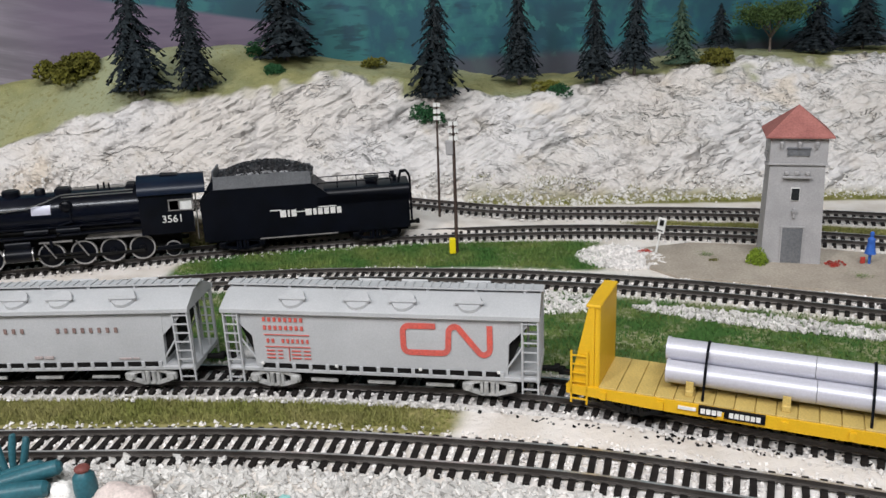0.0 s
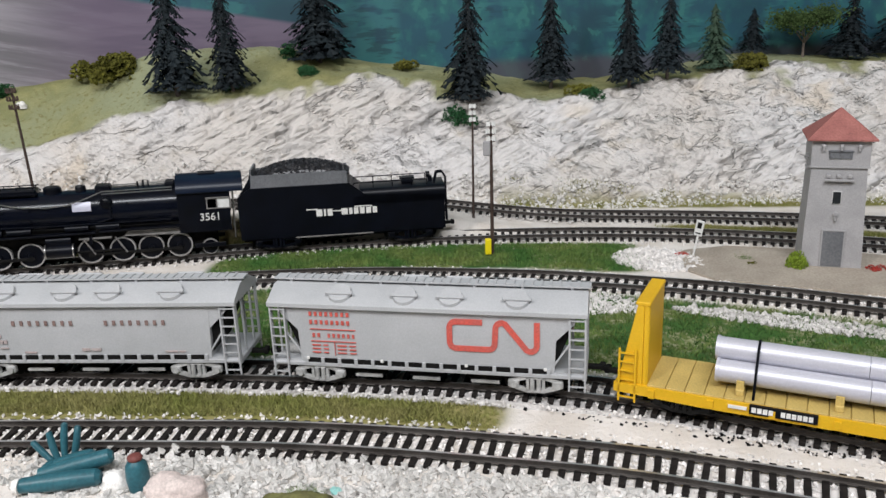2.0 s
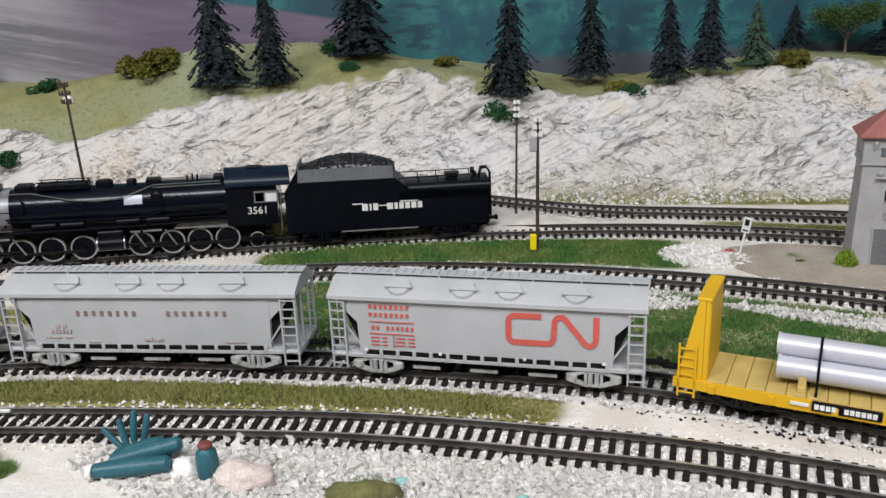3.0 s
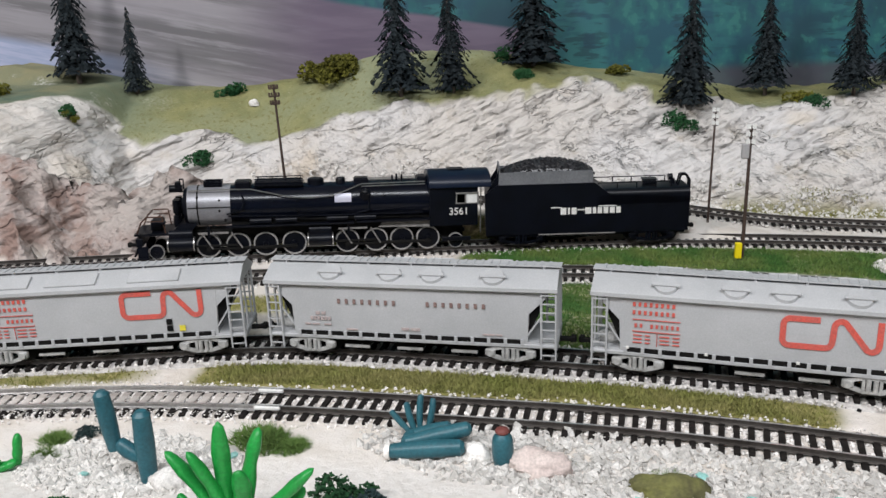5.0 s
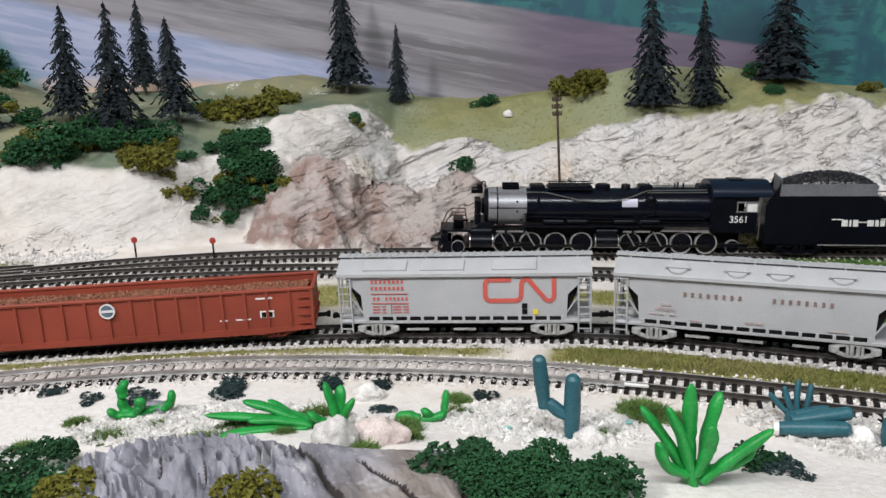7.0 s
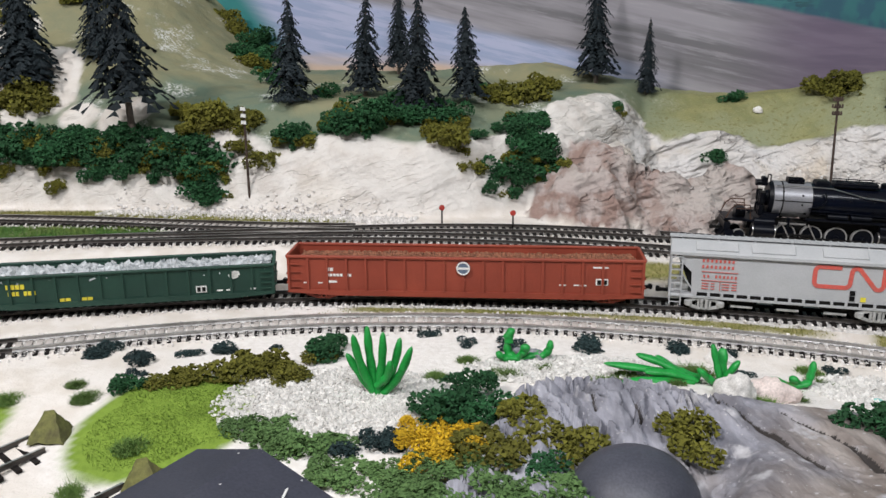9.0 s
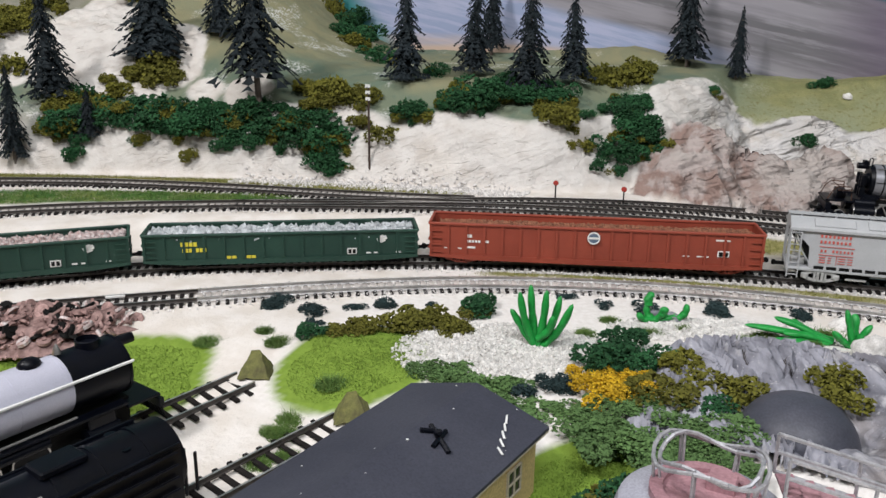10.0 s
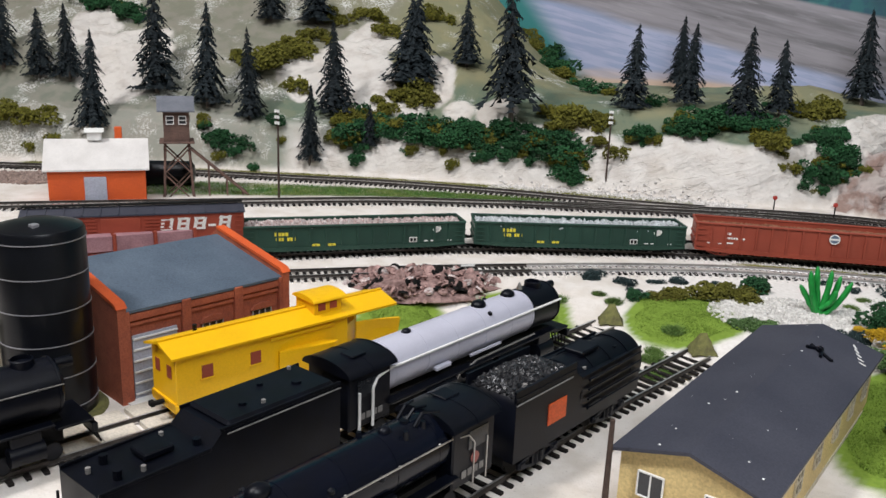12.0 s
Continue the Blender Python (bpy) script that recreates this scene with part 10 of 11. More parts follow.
fleshy_plant("low_cactus", "small bright green curled cactus on pale sand", -0.4600, 0.2400, 24, [
    (0.0005, [(0, 0.002), (-0.006, 0.006), (-0.007, 0.013)]), (0.0010, [(-0.006, 0.012), (-0.006, 0.017), (-0.003, 0.020)]), (-0.0015, [(0, 0.003), (-0.009, 0.004), (-0.013, 0.008)]), (0.0010, [(0.001, 0.002), (0.008, 0.004), (0.014, 0.005)]), (0.0, [(0.013, 0.004), (0.017, 0.008), (0.018, 0.014)]), (-0.0020, [(0, 0.004), (0.003, 0.009), (0.003, 0.013)])], 0.0026, 0.75)


def boulder(x, y, sx, sy, sz, material, seed, label, name="boulder", sink=0.25):
    bm = bm_new()
    bmesh.ops.create_icosphere(bm, subdivisions=4, radius=1.0)
    for v in bm.verts:
        p = v.co * 1.3 + Vector((seed * 3.1, seed, 0))
        k = 1 + 0.30 * noise.noise(p) + 0.14 * noise.noise(p * 2.7) + 0.06 * noise.noise(p * 7)
        q = v.co * k
        v.co = Vector((q.x * sx, q.y * sy, max(-sink, q.z) * sz + sink * sz * 0.5))
    ob = part(name, bm, material, smooth=50)
    ob.matrix_basis = Matrix.Translation((x, y, level(x, y)))
    return tagged(ob, label, "boulder", "loose boulders")


boulder(-0.3390, 0.2140, 0.0098, 0.0080, 0.0105, "stone", 1, "white angular boulder in the cactus garden")
boulder(-0.3250, 0.2280, 0.0125, 0.0085, 0.0100, "pink_stone", 2, "pinkish white boulder in the cactus garden")
boulder(-0.0960, 0.2850, 0.0120, 0.0080, 0.0075, "pink_stone", 3, "pinkish white boulder beside the teal cactus")
boulder(-0.1220, 0.2920, 0.0060, 0.0060, 0.0060, "stone", 4, "small white stone leaning on the fallen cactus")
boulder(-0.3550, 0.2880, 0.0090, 0.0070, 0.0060, "stone", 5, "white stone behind the green cactus")
boulder(-0.4560, 0.2470, 0.0100, 0.0070, 0.0050, "slate_rock", 6, "small grey stone beside the track")
boulder(-0.2370, 0.2560, 0.0070, 0.0060, 0.0065, "stone", 7, "white stone at the saguaro foot")
boulder(-0.0480, 0.2720, 0.0140, 0.0080, 0.0060, "moss", 8, "brown mossy stone at the layout edge")
boulder(-0.3860, 0.7750, 0.0050, 0.0040, 0.0050, "stone", 9, "small white stone on the crest of the hill")


ROCK_EDGE = [(-0.452, 0.165), (-0.437, 0.181), (-0.430, 0.197), (-0.402, 0.209), (-0.376, 0.206), (-0.354, 0.205), (-0.319, 0.208), (-0.288, 0.212), (-0.272, 0.207), (-0.240, 0.196), (-0.215, 0.175)]
CLEFTS = [[(-0.354, 0.200), (-0.338, 0.191), (-0.326, 0.177), (-0.316, 0.166), (-0.300, 0.152)], [(-0.318, 0.191), (-0.309, 0.186), (-0.297, 0.181), (-0.289, 0.172), (-0.280, 0.158)], [(-0.279, 0.198), (-0.274, 0.185), (-0.268, 0.165)], [(-0.394, 0.200), (-0.386, 0.186), (-0.376, 0.170)], [(-0.412, 0.196), (-0.404, 0.182), (-0.398, 0.172)]]


def folded_rock(name, dark=None):
    """Slate-grey rock in slanting folds, brownish to one side; dark paints the shade of splits."""
    m = bpy.data.materials.new(name)
    m.use_nodes = True
    nt = m.node_tree
    p = nt.nodes["Principled BSDF"]
    pos = nt.nodes.new("ShaderNodeNewGeometry").outputs["Position"]
    m1, m2 = nt.nodes.new("ShaderNodeMapping"), nt.nodes.new("ShaderNodeMapping")
    m1.inputs["Rotation"].default_value, m2.inputs["Scale"].default_value = (0, 0, radians(52)), (0.7, 2.2, 1.5)
    nt.links.new(pos, m1.inputs["Vector"])
    nt.links.new(m1.outputs["Vector"], m2.inputs["Vector"])
    beds = noise_of(nt, m2.outputs["Vector"], 30.0, 6.0, 0.62)
    grain = noise_of(nt, pos, 420.0, 3.0)
    wash = noise_of(nt, pos, 60.0, 4.0)
    sep = nt.nodes.new("ShaderNodeSeparateXYZ")
    nt.links.new(pos, sep.inputs[0])
    brown = ramp_to(nt, calc(nt, "ADD", sep.outputs["X"], calc(nt, "MULTIPLY", noise_of(nt, pos, 22.0, 3.0), 0.16)), -0.290, -0.215)
    grey = blend(nt, ramp_to(nt, beds, 0.34, 0.66), (0.13, 0.13, 0.155), (0.33, 0.33, 0.375))
    tan = blend(nt, ramp_to(nt, beds, 0.34, 0.66), (0.150, 0.122, 0.108), (0.30, 0.265, 0.245))
    col = blend(nt, brown, grey, tan)
    col = blend(nt, ramp_to(nt, wash, 0.56, 0.70), col, (0.44, 0.43, 0.45))
    col = blend(nt, ramp_to(nt, grain, 0.62, 0.76), col, (0.46, 0.45, 0.46))
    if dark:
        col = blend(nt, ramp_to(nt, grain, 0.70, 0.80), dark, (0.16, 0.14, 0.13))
    nt.links.new(col, p.inputs["Base Color"])
    p.inputs["Roughness"].default_value = 0.72
    bp = node(nt, "ShaderNodeBump", Strength=0.7, Distance=0.003)
    nt.links.new(beds, bp.inputs["Height"])
    nt.links.new(bp.outputs["Normal"], p.inputs["Normal"])
    return m


def outcrop():
    """Folded rock whose far rim is level with the garden and which falls towards the yard."""
    nx, ny = 330, 215
    gx, gy = np.meshgrid(np.linspace(-0.452, -0.215, nx), np.linspace(0.085, 0.218, ny))
    edge = np.interp(gx, [p[0] for p in ROCK_EDGE], [p[1] for p in ROCK_EDGE]) + 0.003 * fnoise(gx * 60, gx * 0, 3, 5)
    down = edge - gy
    ends = sstep((gx + 0.452) / 0.020) * sstep((-0.215 - gx) / 0.016)
    warp = fnoise(gx * 14, gy * 14, 3, 9)
    along = gx * 0.55 - gy * 0.83
    across = gx * 0.83 + gy * 0.55
    left = 0.08 + 0.92 * sstep((-0.325 - gx) / 0.035)
    stroke = fnoise(across * 95 + 1.8 * warp, along * 34, 3, 12) * 3.2
    ease = 0.3 + 0.7 * sstep(down / 0.016)
    flake = stroke - np.floor(stroke)
    fold = ease * (0.0075 * left * (flake - 0.5) + 0.0030 * fnoise(across * 70, along * 45, 4, 15))
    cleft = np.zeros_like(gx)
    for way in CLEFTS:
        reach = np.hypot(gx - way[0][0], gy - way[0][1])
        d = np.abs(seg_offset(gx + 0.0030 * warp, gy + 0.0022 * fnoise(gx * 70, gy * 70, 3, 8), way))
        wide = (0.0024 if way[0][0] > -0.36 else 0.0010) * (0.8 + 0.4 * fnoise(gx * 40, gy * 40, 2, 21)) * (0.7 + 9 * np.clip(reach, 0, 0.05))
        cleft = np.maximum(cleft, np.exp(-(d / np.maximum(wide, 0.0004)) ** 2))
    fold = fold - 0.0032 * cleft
    base = land(gx, gy, False)[0]
    rim = 0.0165 - 0.10 * np.clip(down, 0, 1) - 1.6 * np.clip(down - 0.012, 0, 1) ** 1.4
    inside = sstep((down + 0.001) / 0.007) * ends
    body = np.maximum(rim + fold, base + 0.0060 + fold)
    z = np.where(inside > 0.02, base - 0.003 + inside * (body - base + 0.003), base - 0.004)
    verts = np.stack([gx, gy, z], -1).reshape(-1, 3).tolist()
    faces = [(j * nx + i, j * nx + i + 1, (j + 1) * nx + i + 1, (j + 1) * nx + i) for j in range(ny - 1) for i in range(nx - 1)]
    ob = raw("rock_outcrop", verts, faces, folded_rock("folded_grey_rock"))
    # shade of the clefts goes into the colour of their faces
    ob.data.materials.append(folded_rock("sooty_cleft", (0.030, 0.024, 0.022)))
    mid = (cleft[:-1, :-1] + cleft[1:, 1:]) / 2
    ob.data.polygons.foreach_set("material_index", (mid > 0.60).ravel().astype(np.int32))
    ob.data.polygons.foreach_set("use_smooth", [True] * len(faces))
    return tagged(ob, "folded blue-grey rock outcrop with dark clefts", "rock outcrop")


outcrop()


def bumper(x, y, turn):
    bm = bm_new()
    lo = [bm.verts.new((sx * 0.0092, sy * 0.0076, -0.001)) for sx, sy in ((-1, -1), (1, -1), (1, 1), (-1, 1))]
    hi = [bm.verts.new((sx * 0.0022, 0.0012, 0.0122)) for sx in (-1, 1)]
    for f in ((lo[0], lo[1], hi[1], hi[0]), (lo[1], lo[2], hi[1]), (lo[2], lo[3], hi[0], hi[1]), (lo[3], lo[0], hi[0]), tuple(lo[::-1])):
        bm.faces.new(f)
    bmesh.ops.subdivide_edges(bm, edges=bm.edges[:], cuts=5, use_grid_fill=True)
    for v in bm.verts:
        v.co += Vector((noise.noise(v.co * 260 + Vector((x * 90, 0, 0))), noise.noise(v.co * 240), noise.noise(v.co * 220))) * 0.0011
    ob = part("buffer_stop", bm, "moss", smooth=60)
    ob.matrix_basis = Matrix.Translation((x, y, level(x, y) + 0.001)) @ Euler((0, 0, radians(turn))).to_matrix().to_4x4()
    return tagged(ob, "mossy pyramid-shaped earth buffer stop at the siding end", "buffer stop", "buffer stops")


bumper(-0.6430, 0.0720, 25)
bumper(-0.5710, 0.0600, 30)


def scrap_heap():
    t = thing("scrap_heap", "heap of rusty pinkish scrap wheels and castings", "scrap heap", m=Matrix.Translation((-0.797, 0.045, -0.0060)) @ Euler((0, 0, radians(38))).to_matrix().to_4x4() @ Matrix.Diagonal((1.00, 1.25, 1.05, 1)))
    rng = random.Random(8)
    bm = bm_new()
    bmesh.ops.create_icosphere(bm, subdivisions=4, radius=1.0)
    for v in bm.verts:
        k = 1 + 0.25 * noise.noise(v.co * 3)
        v.co = Vector((v.co.x * 0.066 * k, v.co.y * 0.026 * k, max(0, v.co.z) * 0.0130 * k - 0.002))
    part("heap_core", bm, "rust_scrap", t)
    def spot():
        a, q = rng.uniform(0, 6.28), math.sqrt(rng.random()) * 0.95
        x, y = 0.066 * q * math.cos(a), 0.026 * q * math.sin(a)
        return x, y, 0.0125 * math.sqrt(max(0, 1 - q * q))
    for k in range(110):
        x, y, z = spot()
        bm = bm_new()
        m = Matrix.Translation((x, y, z + 0.001)) @ Euler((rng.uniform(-1, 1), rng.uniform(-1, 1), rng.uniform(0, 6))).to_matrix().to_4x4()
        r = rng.uniform(0.0028, 0.0050)
        bmesh.ops.create_cone(bm, cap_ends=True, segments=14, radius1=r, radius2=r * 0.94, depth=0.0016, matrix=m)
        bmesh.ops.create_cone(bm, cap_ends=True, segments=10, radius1=r * 0.35, radius2=r * 0.3, depth=0.0030, matrix=m)
        part("scrap_wheel", bm, ("under", "rust_scrap", "scrap_mixed", "rust_scrap", "rust_scrap")[k % 5], t)
    for k in range(22):
        x, y, z = spot()
        bm = bm_new()
        m = Matrix.Translation((x, y, z + 0.002)) @ Euler((rng.uniform(-0.6, 0.6), rng.uniform(-0.6, 0.6), rng.uniform(0, 6))).to_matrix().to_4x4()
        box(bm, 0, 0, 0, rng.uniform(0.006, 0.013), 0.0018, 0.0018, 0.0003, m)
        part("scrap_bar", bm, "rust_scrap" if k % 4 else "under", t)
    def place(r):
        a, q = r.uniform(0, 6.28), math.sqrt(r.random()) * 1.1
        return (0.066 * q * math.cos(a), 0.026 * q * math.sin(a), 0.0120 * math.sqrt(max(0, 1 - min(1, q) ** 2))), 1.0
    v, f = chips(700, place, 0.0015, 2)
    tagged(raw("scrap", v, f, "rust_scrap", t), kind="stuff")
    return t


scrap_heap()


def rubble(label, count, size, seed, where, material="stone"):
    def place(r):
        x, y = where(r)
        return (x, y, level_fast(x, y) + size * 0.25), r.choice((0.6, 0.8, 1.0, 1.0, 1.5))
    v, f = chips(count, place, size, seed)
    tagged(raw("rubble", v, f, material), label, "rubble", kind="stuff")


def oval(cx, cy, rx, ry, turn=0.0):
    def where(r):
        a, q = r.uniform(0, 6.28), math.sqrt(r.random()) * (1 + 0.25 * math.sin(3 * r.random()))
        x, y = rx * q * math.cos(a), ry * q * math.sin(a)
        return cx + x * math.cos(turn) - y * math.sin(turn), cy + x * math.sin(turn) + y * math.cos(turn)
    return where


rubble("white broken stone in front of the front track", 4200, 0.0017, 1, oval(-0.02, 0.272, 0.13, 0.026, -0.22))
rubble("white broken stone round the saguaro", 2600, 0.0017, 2, oval(-0.262, 0.272, 0.038, 0.024))
rubble("white crushed stone bed under the finger cactus", 5200, 0.0012, 3, oval(-0.528, 0.152, 0.052, 0.034, 0.5))
rubble("white crushed stone in the cactus garden", 3000, 0.0014, 4, oval(-0.415, 0.238, 0.060, 0.020, 0.25))
rubble("loose ballast heap beside the platform", 2600, 0.0014, 5, oval(0.146, 0.545, 0.024, 0.020, -0.5), "ballast")
rubble("pale gravel strip beyond the freight train", 1100, 0.0016, 6, oval(0.20, 0.425, 0.06, 0.007, -0.45), "ballast")
rubble("pale gravel beside the third track", 700, 0.0015, 7, oval(0.085, 0.470, 0.03, 0.014, -0.3), "ballast")
rubble("pale talus at the foot of the long cliff", 5000, 0.0014, 8, lambda r: (lambda x: (x, float(np.interp(x, HILL_X, [p[0] for p in HILL_FOOT])) + r.gauss(0.002, 0.007)))(r.uniform(-0.38, 0.5)), "stone")
rubble("gravel at the foot of the grey cliff", 2600, 0.0015, 9, lambda r: (lambda x: (x, float(np.interp(-x, [0.5, 0.62, 0.8, 0.9], [0.50, 0.438, 0.388, 0.350])) + r.gauss(0, 0.008)))(r.uniform(-0.9, -0.63)), "ballast")
rubble("dark specks on the sand between the tracks", 420, 0.0008, 10, oval(0.12, 0.322, 0.10, 0.010, -0.36), "under")


def rail_joiner(x, side):
    p, h, _ = on_line(FRONT, arc_at_x(FRONT, x))
    bm = bm_new()
    box(bm, 0, side * 0.0087, 0.0032, 0.0125, 0.0034, 0.0018, 0.0004)
    ob = part("rail_joiner", bm, "white")
    ob.matrix_basis = Matrix.Translation(p) @ Euler((0, 0, h)).to_matrix().to_4x4()
    return tagged(ob, "white plastic joiner clipped over a rail joint", "rail joiner", "rail joiners")


rail_joiner(-0.2250, 1)
rail_joiner(-0.2230, -1)
rail_joiner(-0.7780, 1)
chip_rng = random.Random(3)
for x, y in ((-0.020, 0.268), (-0.035, 0.282), (-0.262, 0.290), (-0.222, 0.284), (-0.060, 0.262), (0.010, 0.270), (-0.275, 0.262)):
    bm = bm_new()
    bmesh.ops.create_icosphere(bm, subdivisions=1, radius=1.0)
    for v in bm.verts:
        v.co = Vector((v.co.x * 0.0030 * chip_rng.uniform(0.7, 1.2), v.co.y * 0.0022 * chip_rng.uniform(0.7, 1.2), v.co.z * 0.0012))
    ob = part("turquoise_chip", bm, "turquoise", smooth=0)
    ob.matrix_basis = Matrix.Translation((x, y, level(x, y) + 0.0016)) @ Euler((chip_rng.uniform(-0.3, 0.3), chip_rng.uniform(-0.3, 0.3), chip_rng.uniform(0, 6))).to_matrix().to_4x4()
    tagged(ob, "small pale turquoise stone chip among white rubble", "stone chip", "turquoise stone chips")


def paved_strip():
    """Pavement let in between and beside the rails before the shed."""
    t = thing("yard_pavement", "worn beige pavement strip round the siding rails", "pavement", kind="structure")
    for k in range(7):
        p, h, _ = on_line(YARD_C, arc_at_y(YARD_C, -0.222 - 0.020 * k))
        bm = bm_new()
        box(bm, 0, 0, 0.0010, 0.0196, 0.0120, 0.0040, 0.0003)
        box(bm, 0, 0.0185, 0.0010, 0.0196, 0.0150, 0.0040, 0.0003)
        slab = part("slab", bm, "pavement_pale", t, smooth=0)
        slab.matrix_basis = Matrix.Translation(p) @ Euler((0, 0, h)).to_matrix().to_4x4()


paved_strip()

rubble("brownish stone rubble on the bank behind the orange shed", 2600, 0.0022, 21, oval(-1.300, 0.030, 0.085, 0.030, 0.7), "brown_stone")


# ---- rails, sleepers and ballast ----
def build_rail(line, side, parent, lo=0.0, hi=None, material="rail"):
    pts, arc = line
    prof = [(-0.0012, 0.0), (0.0012, 0.0), (0.0010, 0.0004), (0.0003, 0.0007), (0.0003, 0.0018), (0.0006, 0.0020), (0.0006, 0.0026), (-0.0006, 0.0026), (-0.0006, 0.0020), (-0.0003, 0.0018), (-0.0003, 0.0007), (-0.0010, 0.0004)]
    verts, faces, n = [], [], len(prof)
    end = arc[-1] if hi is None else hi
    steps = max(2, int((end - lo) / 0.006))
    for i in range(steps + 1):
        p, h, _ = on_line(line, lo + (end - lo) * i / steps)
        nx, ny = -math.sin(h), math.cos(h)
        for u, v in prof:
            o = side * 0.0087 + u
            verts.append((p.x + nx * o, p.y + ny * o, p.z + 0.0016 + v))
    for i in range(steps):
        for k in range(n):
            a, b = i * n + k, i * n + (k + 1) % n
            faces.append((a, b, b + n, a + n))
    ob = raw("rail", verts, faces, material, parent)
    if material == "rail":
        ob.data.materials.append(M["rail_bright"])
        ob.data.polygons.foreach_set("material_index", [1 if i % n == 6 else 0 for i in range(len(faces))])
    return ob


def sleeper_mesh(material):
    bm = bm_new()
    box(bm, 0, 0, 0.0007, 0.0026, 0.0300, 0.0019, 0.0002)
    for s in (-1, 1):
        box(bm, 0, s * 0.0087, 0.00175, 0.0022, 0.0042, 0.0004)
    dusted = material == "tie_dusty"
    if dusted:
        n = len(bm.faces)
        box(bm, 0, 0, 0.00165, 0.0034, 0.0128, 0.0007)
        bm.faces.ensure_lookup_table()
        for f in bm.faces[n:]:
            f.material_index = 1
    ob = part("sleeper", bm, "tie" if dusted else material, smooth=0)
    if dusted:
        ob.data.materials.append(M[material])
    return ob


def build_track(name, line, label, materials, pick, lo=0.0, hi=None, joints=(), pitch_by=0.00585):
    road = thing(name, label, "track", "railway lines on the layout", kind="structure")
    end = line[1][-1] if hi is None else hi
    for side in (-1, 1):
        cuts = [lo] + [c for c in joints if lo < c < end] + [end]
        for k, (a, b) in enumerate(zip(cuts[:-1], cuts[1:])):
            build_rail(line, side, road, a, b, "rail_bright" if k % 2 else "rail")
    count = int((end - lo) / pitch_by)
    rng = random.Random(len(name))
    protos = [sleeper_mesh(m) for m in materials]
    for q in protos:
        q.parent = road
    used = set()
    for i in range(count):
        s = lo + (i + 0.5) * pitch_by
        p, h, pitch = on_line(line, s)
        k = pick(p.x)
        m = Matrix.Translation(p) @ Euler((0, -pitch, h + rng.uniform(-0.03, 0.03))).to_matrix().to_4x4()
        if k not in used:
            used.add(k)
            protos[k].matrix_basis = m
        else:
            again(protos[k], m, road)
    for k, q in enumerate(protos):
        if k not in used:
            bpy.data.objects.remove(q)
    return road


dusty = lambda x: 1 if -0.74 < x < -0.232 else 0
plain = lambda x: 0
build_track("track_front", FRONT, "black-sleepered model track, part of it dusted pale", ["tie", "tie_dusty"], dusty, lo=0.05, hi=FRONT[1][-1] - 0.10, joints=(arc_at_x(FRONT, -0.74), arc_at_x(FRONT, -0.225)))
build_track("track_freight", FREIGHT, "black-sleepered model track under the freight cars", ["tie"], plain, lo=0.15, hi=FREIGHT[1][-1] - 0.45)
build_track("track_third", THIRD, "black-sleepered model track in pale ballast", ["tie"], plain, hi=THIRD[1][-1] - 0.10)
build_track("track_engine", ENGINE, "black-sleepered model track with the steam engine on it", ["tie", "tie_dusty"], lambda x: 1 if x < -0.66 else 0, lo=0.25, hi=ENGINE[1][-1] - 0.12)
build_track("track_rear", REAR, "model track along the foot of the plaster cliff", ["tie"], plain, hi=REAR[1][-1] - 0.1)
build_track("track_upper", UPPER, "dusty model track at the foot of the mountain", ["tie_dusty"], plain, lo=0.1)
build_track("track_siding", YARD_A, "short yard siding with mossy sleepers", ["tie"], plain, lo=0.05, pitch_by=0.0082)
build_track("track_siding", YARD_B, "short yard siding with mossy sleepers", ["tie"], plain, lo=0.05, pitch_by=0.0082)
build_track("track_siding", YARD_C, "yard siding before the brick shed", ["tie"], plain, lo=0.05, pitch_by=0.0082)


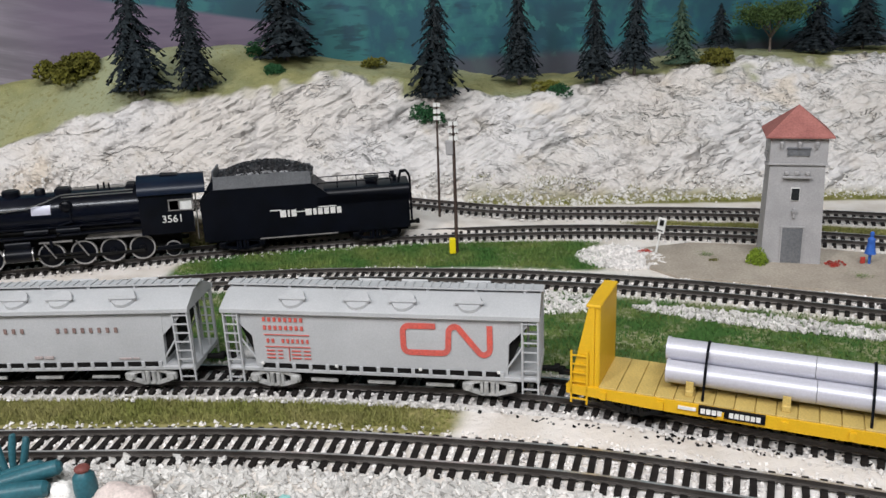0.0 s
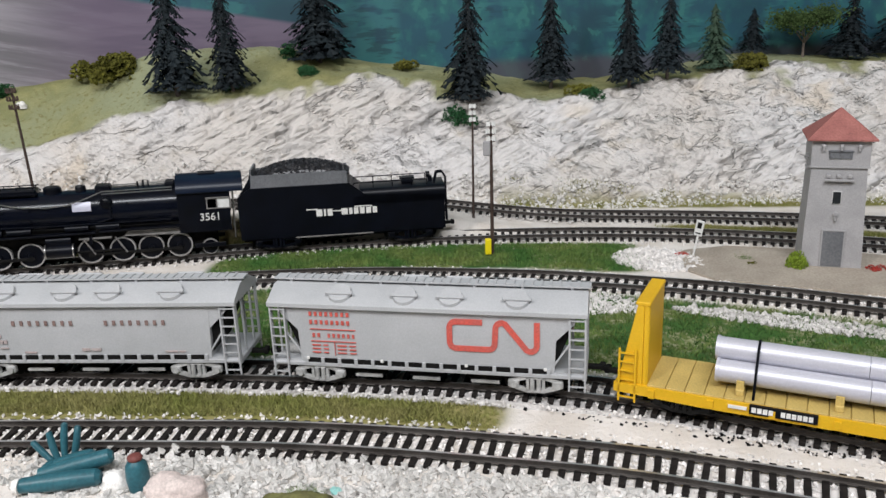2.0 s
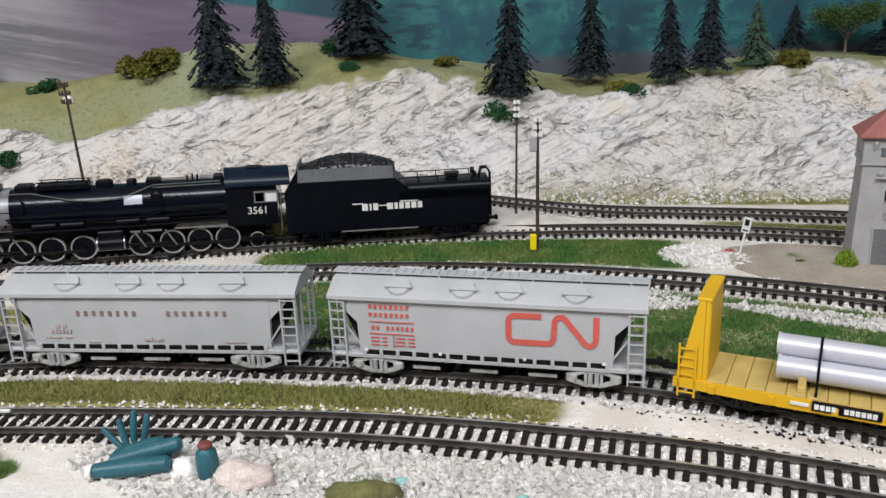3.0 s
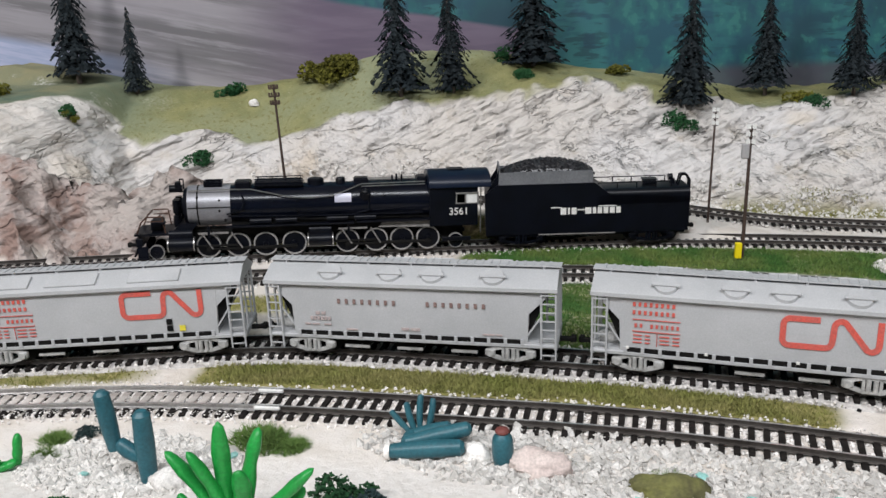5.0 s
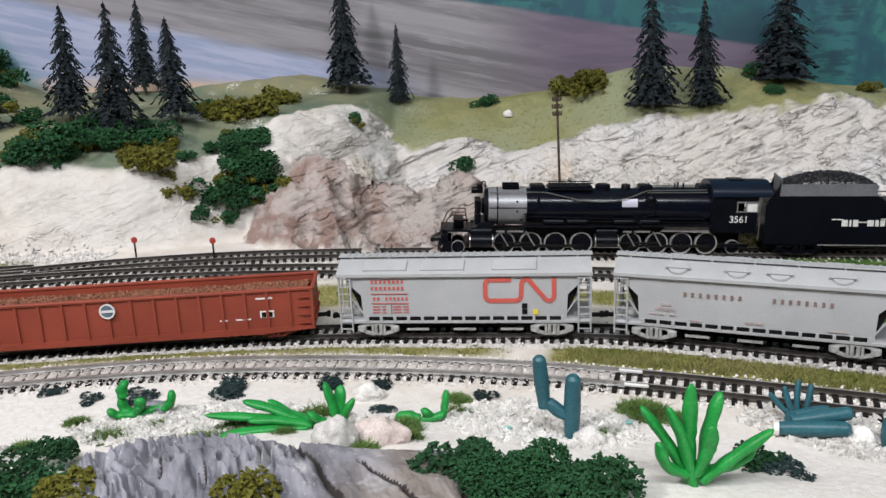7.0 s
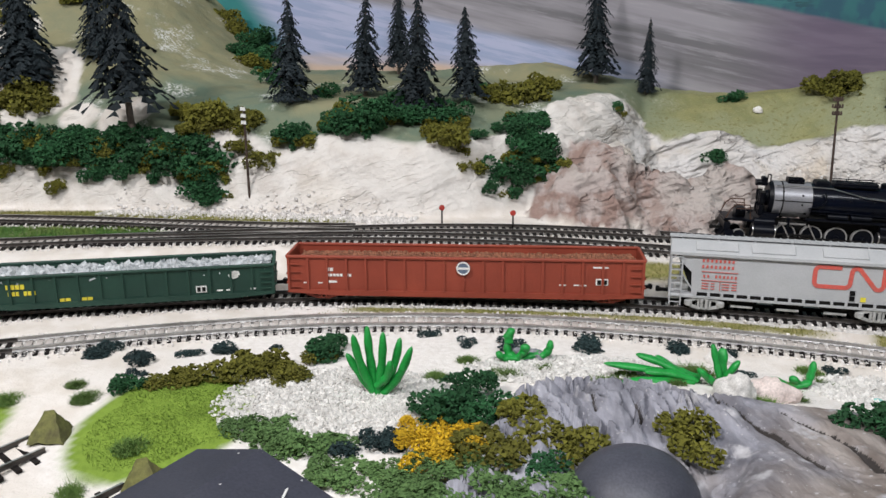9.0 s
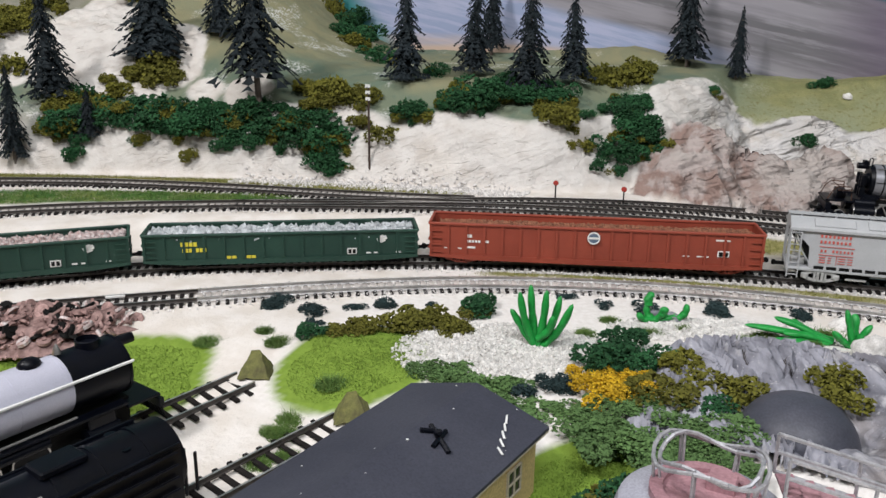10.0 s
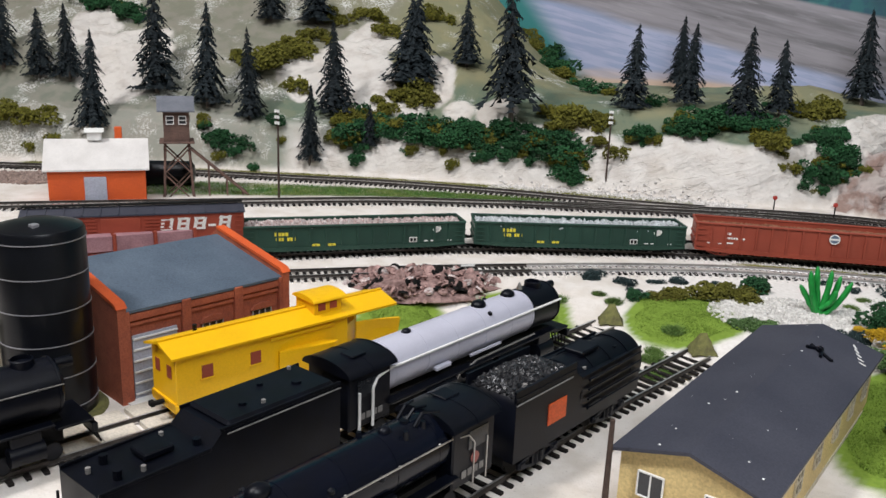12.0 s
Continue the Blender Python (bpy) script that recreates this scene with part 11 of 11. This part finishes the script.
def roadbed(line, lo, hi, half=0.0162):
    """Low bed with sloping shoulders under the raised line."""
    verts, faces = [], []
    steps = int((hi - lo) / 0.008)
    prof = [(-half - 0.0026, -0.0042), (-half, -0.0002), (half, -0.0002), (half + 0.0026, -0.0042)]
    for i in range(steps + 1):
        p, h, _ = on_line(line, lo + (hi - lo) * i / steps)
        for o, z in prof:
            verts.append((p.x - math.sin(h) * o, p.y + math.cos(h) * o, p.z + z))
    for i in range(steps):
        for k in range(3):
            a = i * 4 + k
            faces.append((a + 1, a, a + 4, a + 5))
    return raw("roadbed", verts, faces, "ballast")


tagged(roadbed(FREIGHT, arc_at_x(FREIGHT, -0.66), arc_at_x(FREIGHT, 0.36)), "pale low bed under the freight track", "roadbed", kind="structure")


def ballast_for(line, lo, hi, count, width, seed, size=0.0009):
    def place(rng):
        s = rng.uniform(lo, hi)
        p, h, _ = on_line(line, s)
        o = rng.gauss(0, width)
        if abs(abs(o) - 0.0087) < 0.0016 or abs(o) > 0.0215:
            return None
        if abs(o) < 0.0160 and abs(((s - lo) / 0.00585) % 1.0 - 0.5) < 0.225:
            return None
        x, y = p.x - math.sin(h) * o, p.y + math.cos(h) * o
        return (x, y, p.z + 0.0006 - max(0.0, abs(o) - 0.018) * 0.05), 1.0
    return chips(count, place, size, seed)


for line, lo, hi, count, width in ((FRONT, 0.05, FRONT[1][-1] - 0.1, 20000, 0.012), (FREIGHT, 0.15, FREIGHT[1][-1] - 0.45, 16000, 0.012), (THIRD, 0.0, THIRD[1][-1] - 0.1, 14000, 0.013),
                                   (ENGINE, 0.25, ENGINE[1][-1] - 0.12, 16000, 0.013), (REAR, 0.0, REAR[1][-1] - 0.1, 8000, 0.012), (UPPER, 0.1, UPPER[1][-1], 9000, 0.012)):
    v, f = ballast_for(line, lo, hi, count, width, count)
    tagged(raw("ballast", v, f, "ballast"), "pale crushed stone ballast between and beside the sleepers", "ballast", kind="stuff")


def dust_place(rng):
    p, h, _ = on_line(FRONT, rng.uniform(arc_at_x(FRONT, -0.74), arc_at_x(FRONT, -0.232)))
    o = rng.uniform(-0.017, 0.017)
    return (p.x - math.sin(h) * o, p.y + math.cos(h) * o, p.z + 0.0017), 1.0


v, f = chips(6000, dust_place, 0.0005, 17, 0.5)
tagged(raw("track_dust", v, f, "ballast"), "fine white plaster crumbs lying over the sleepers", "plaster dust", kind="stuff")
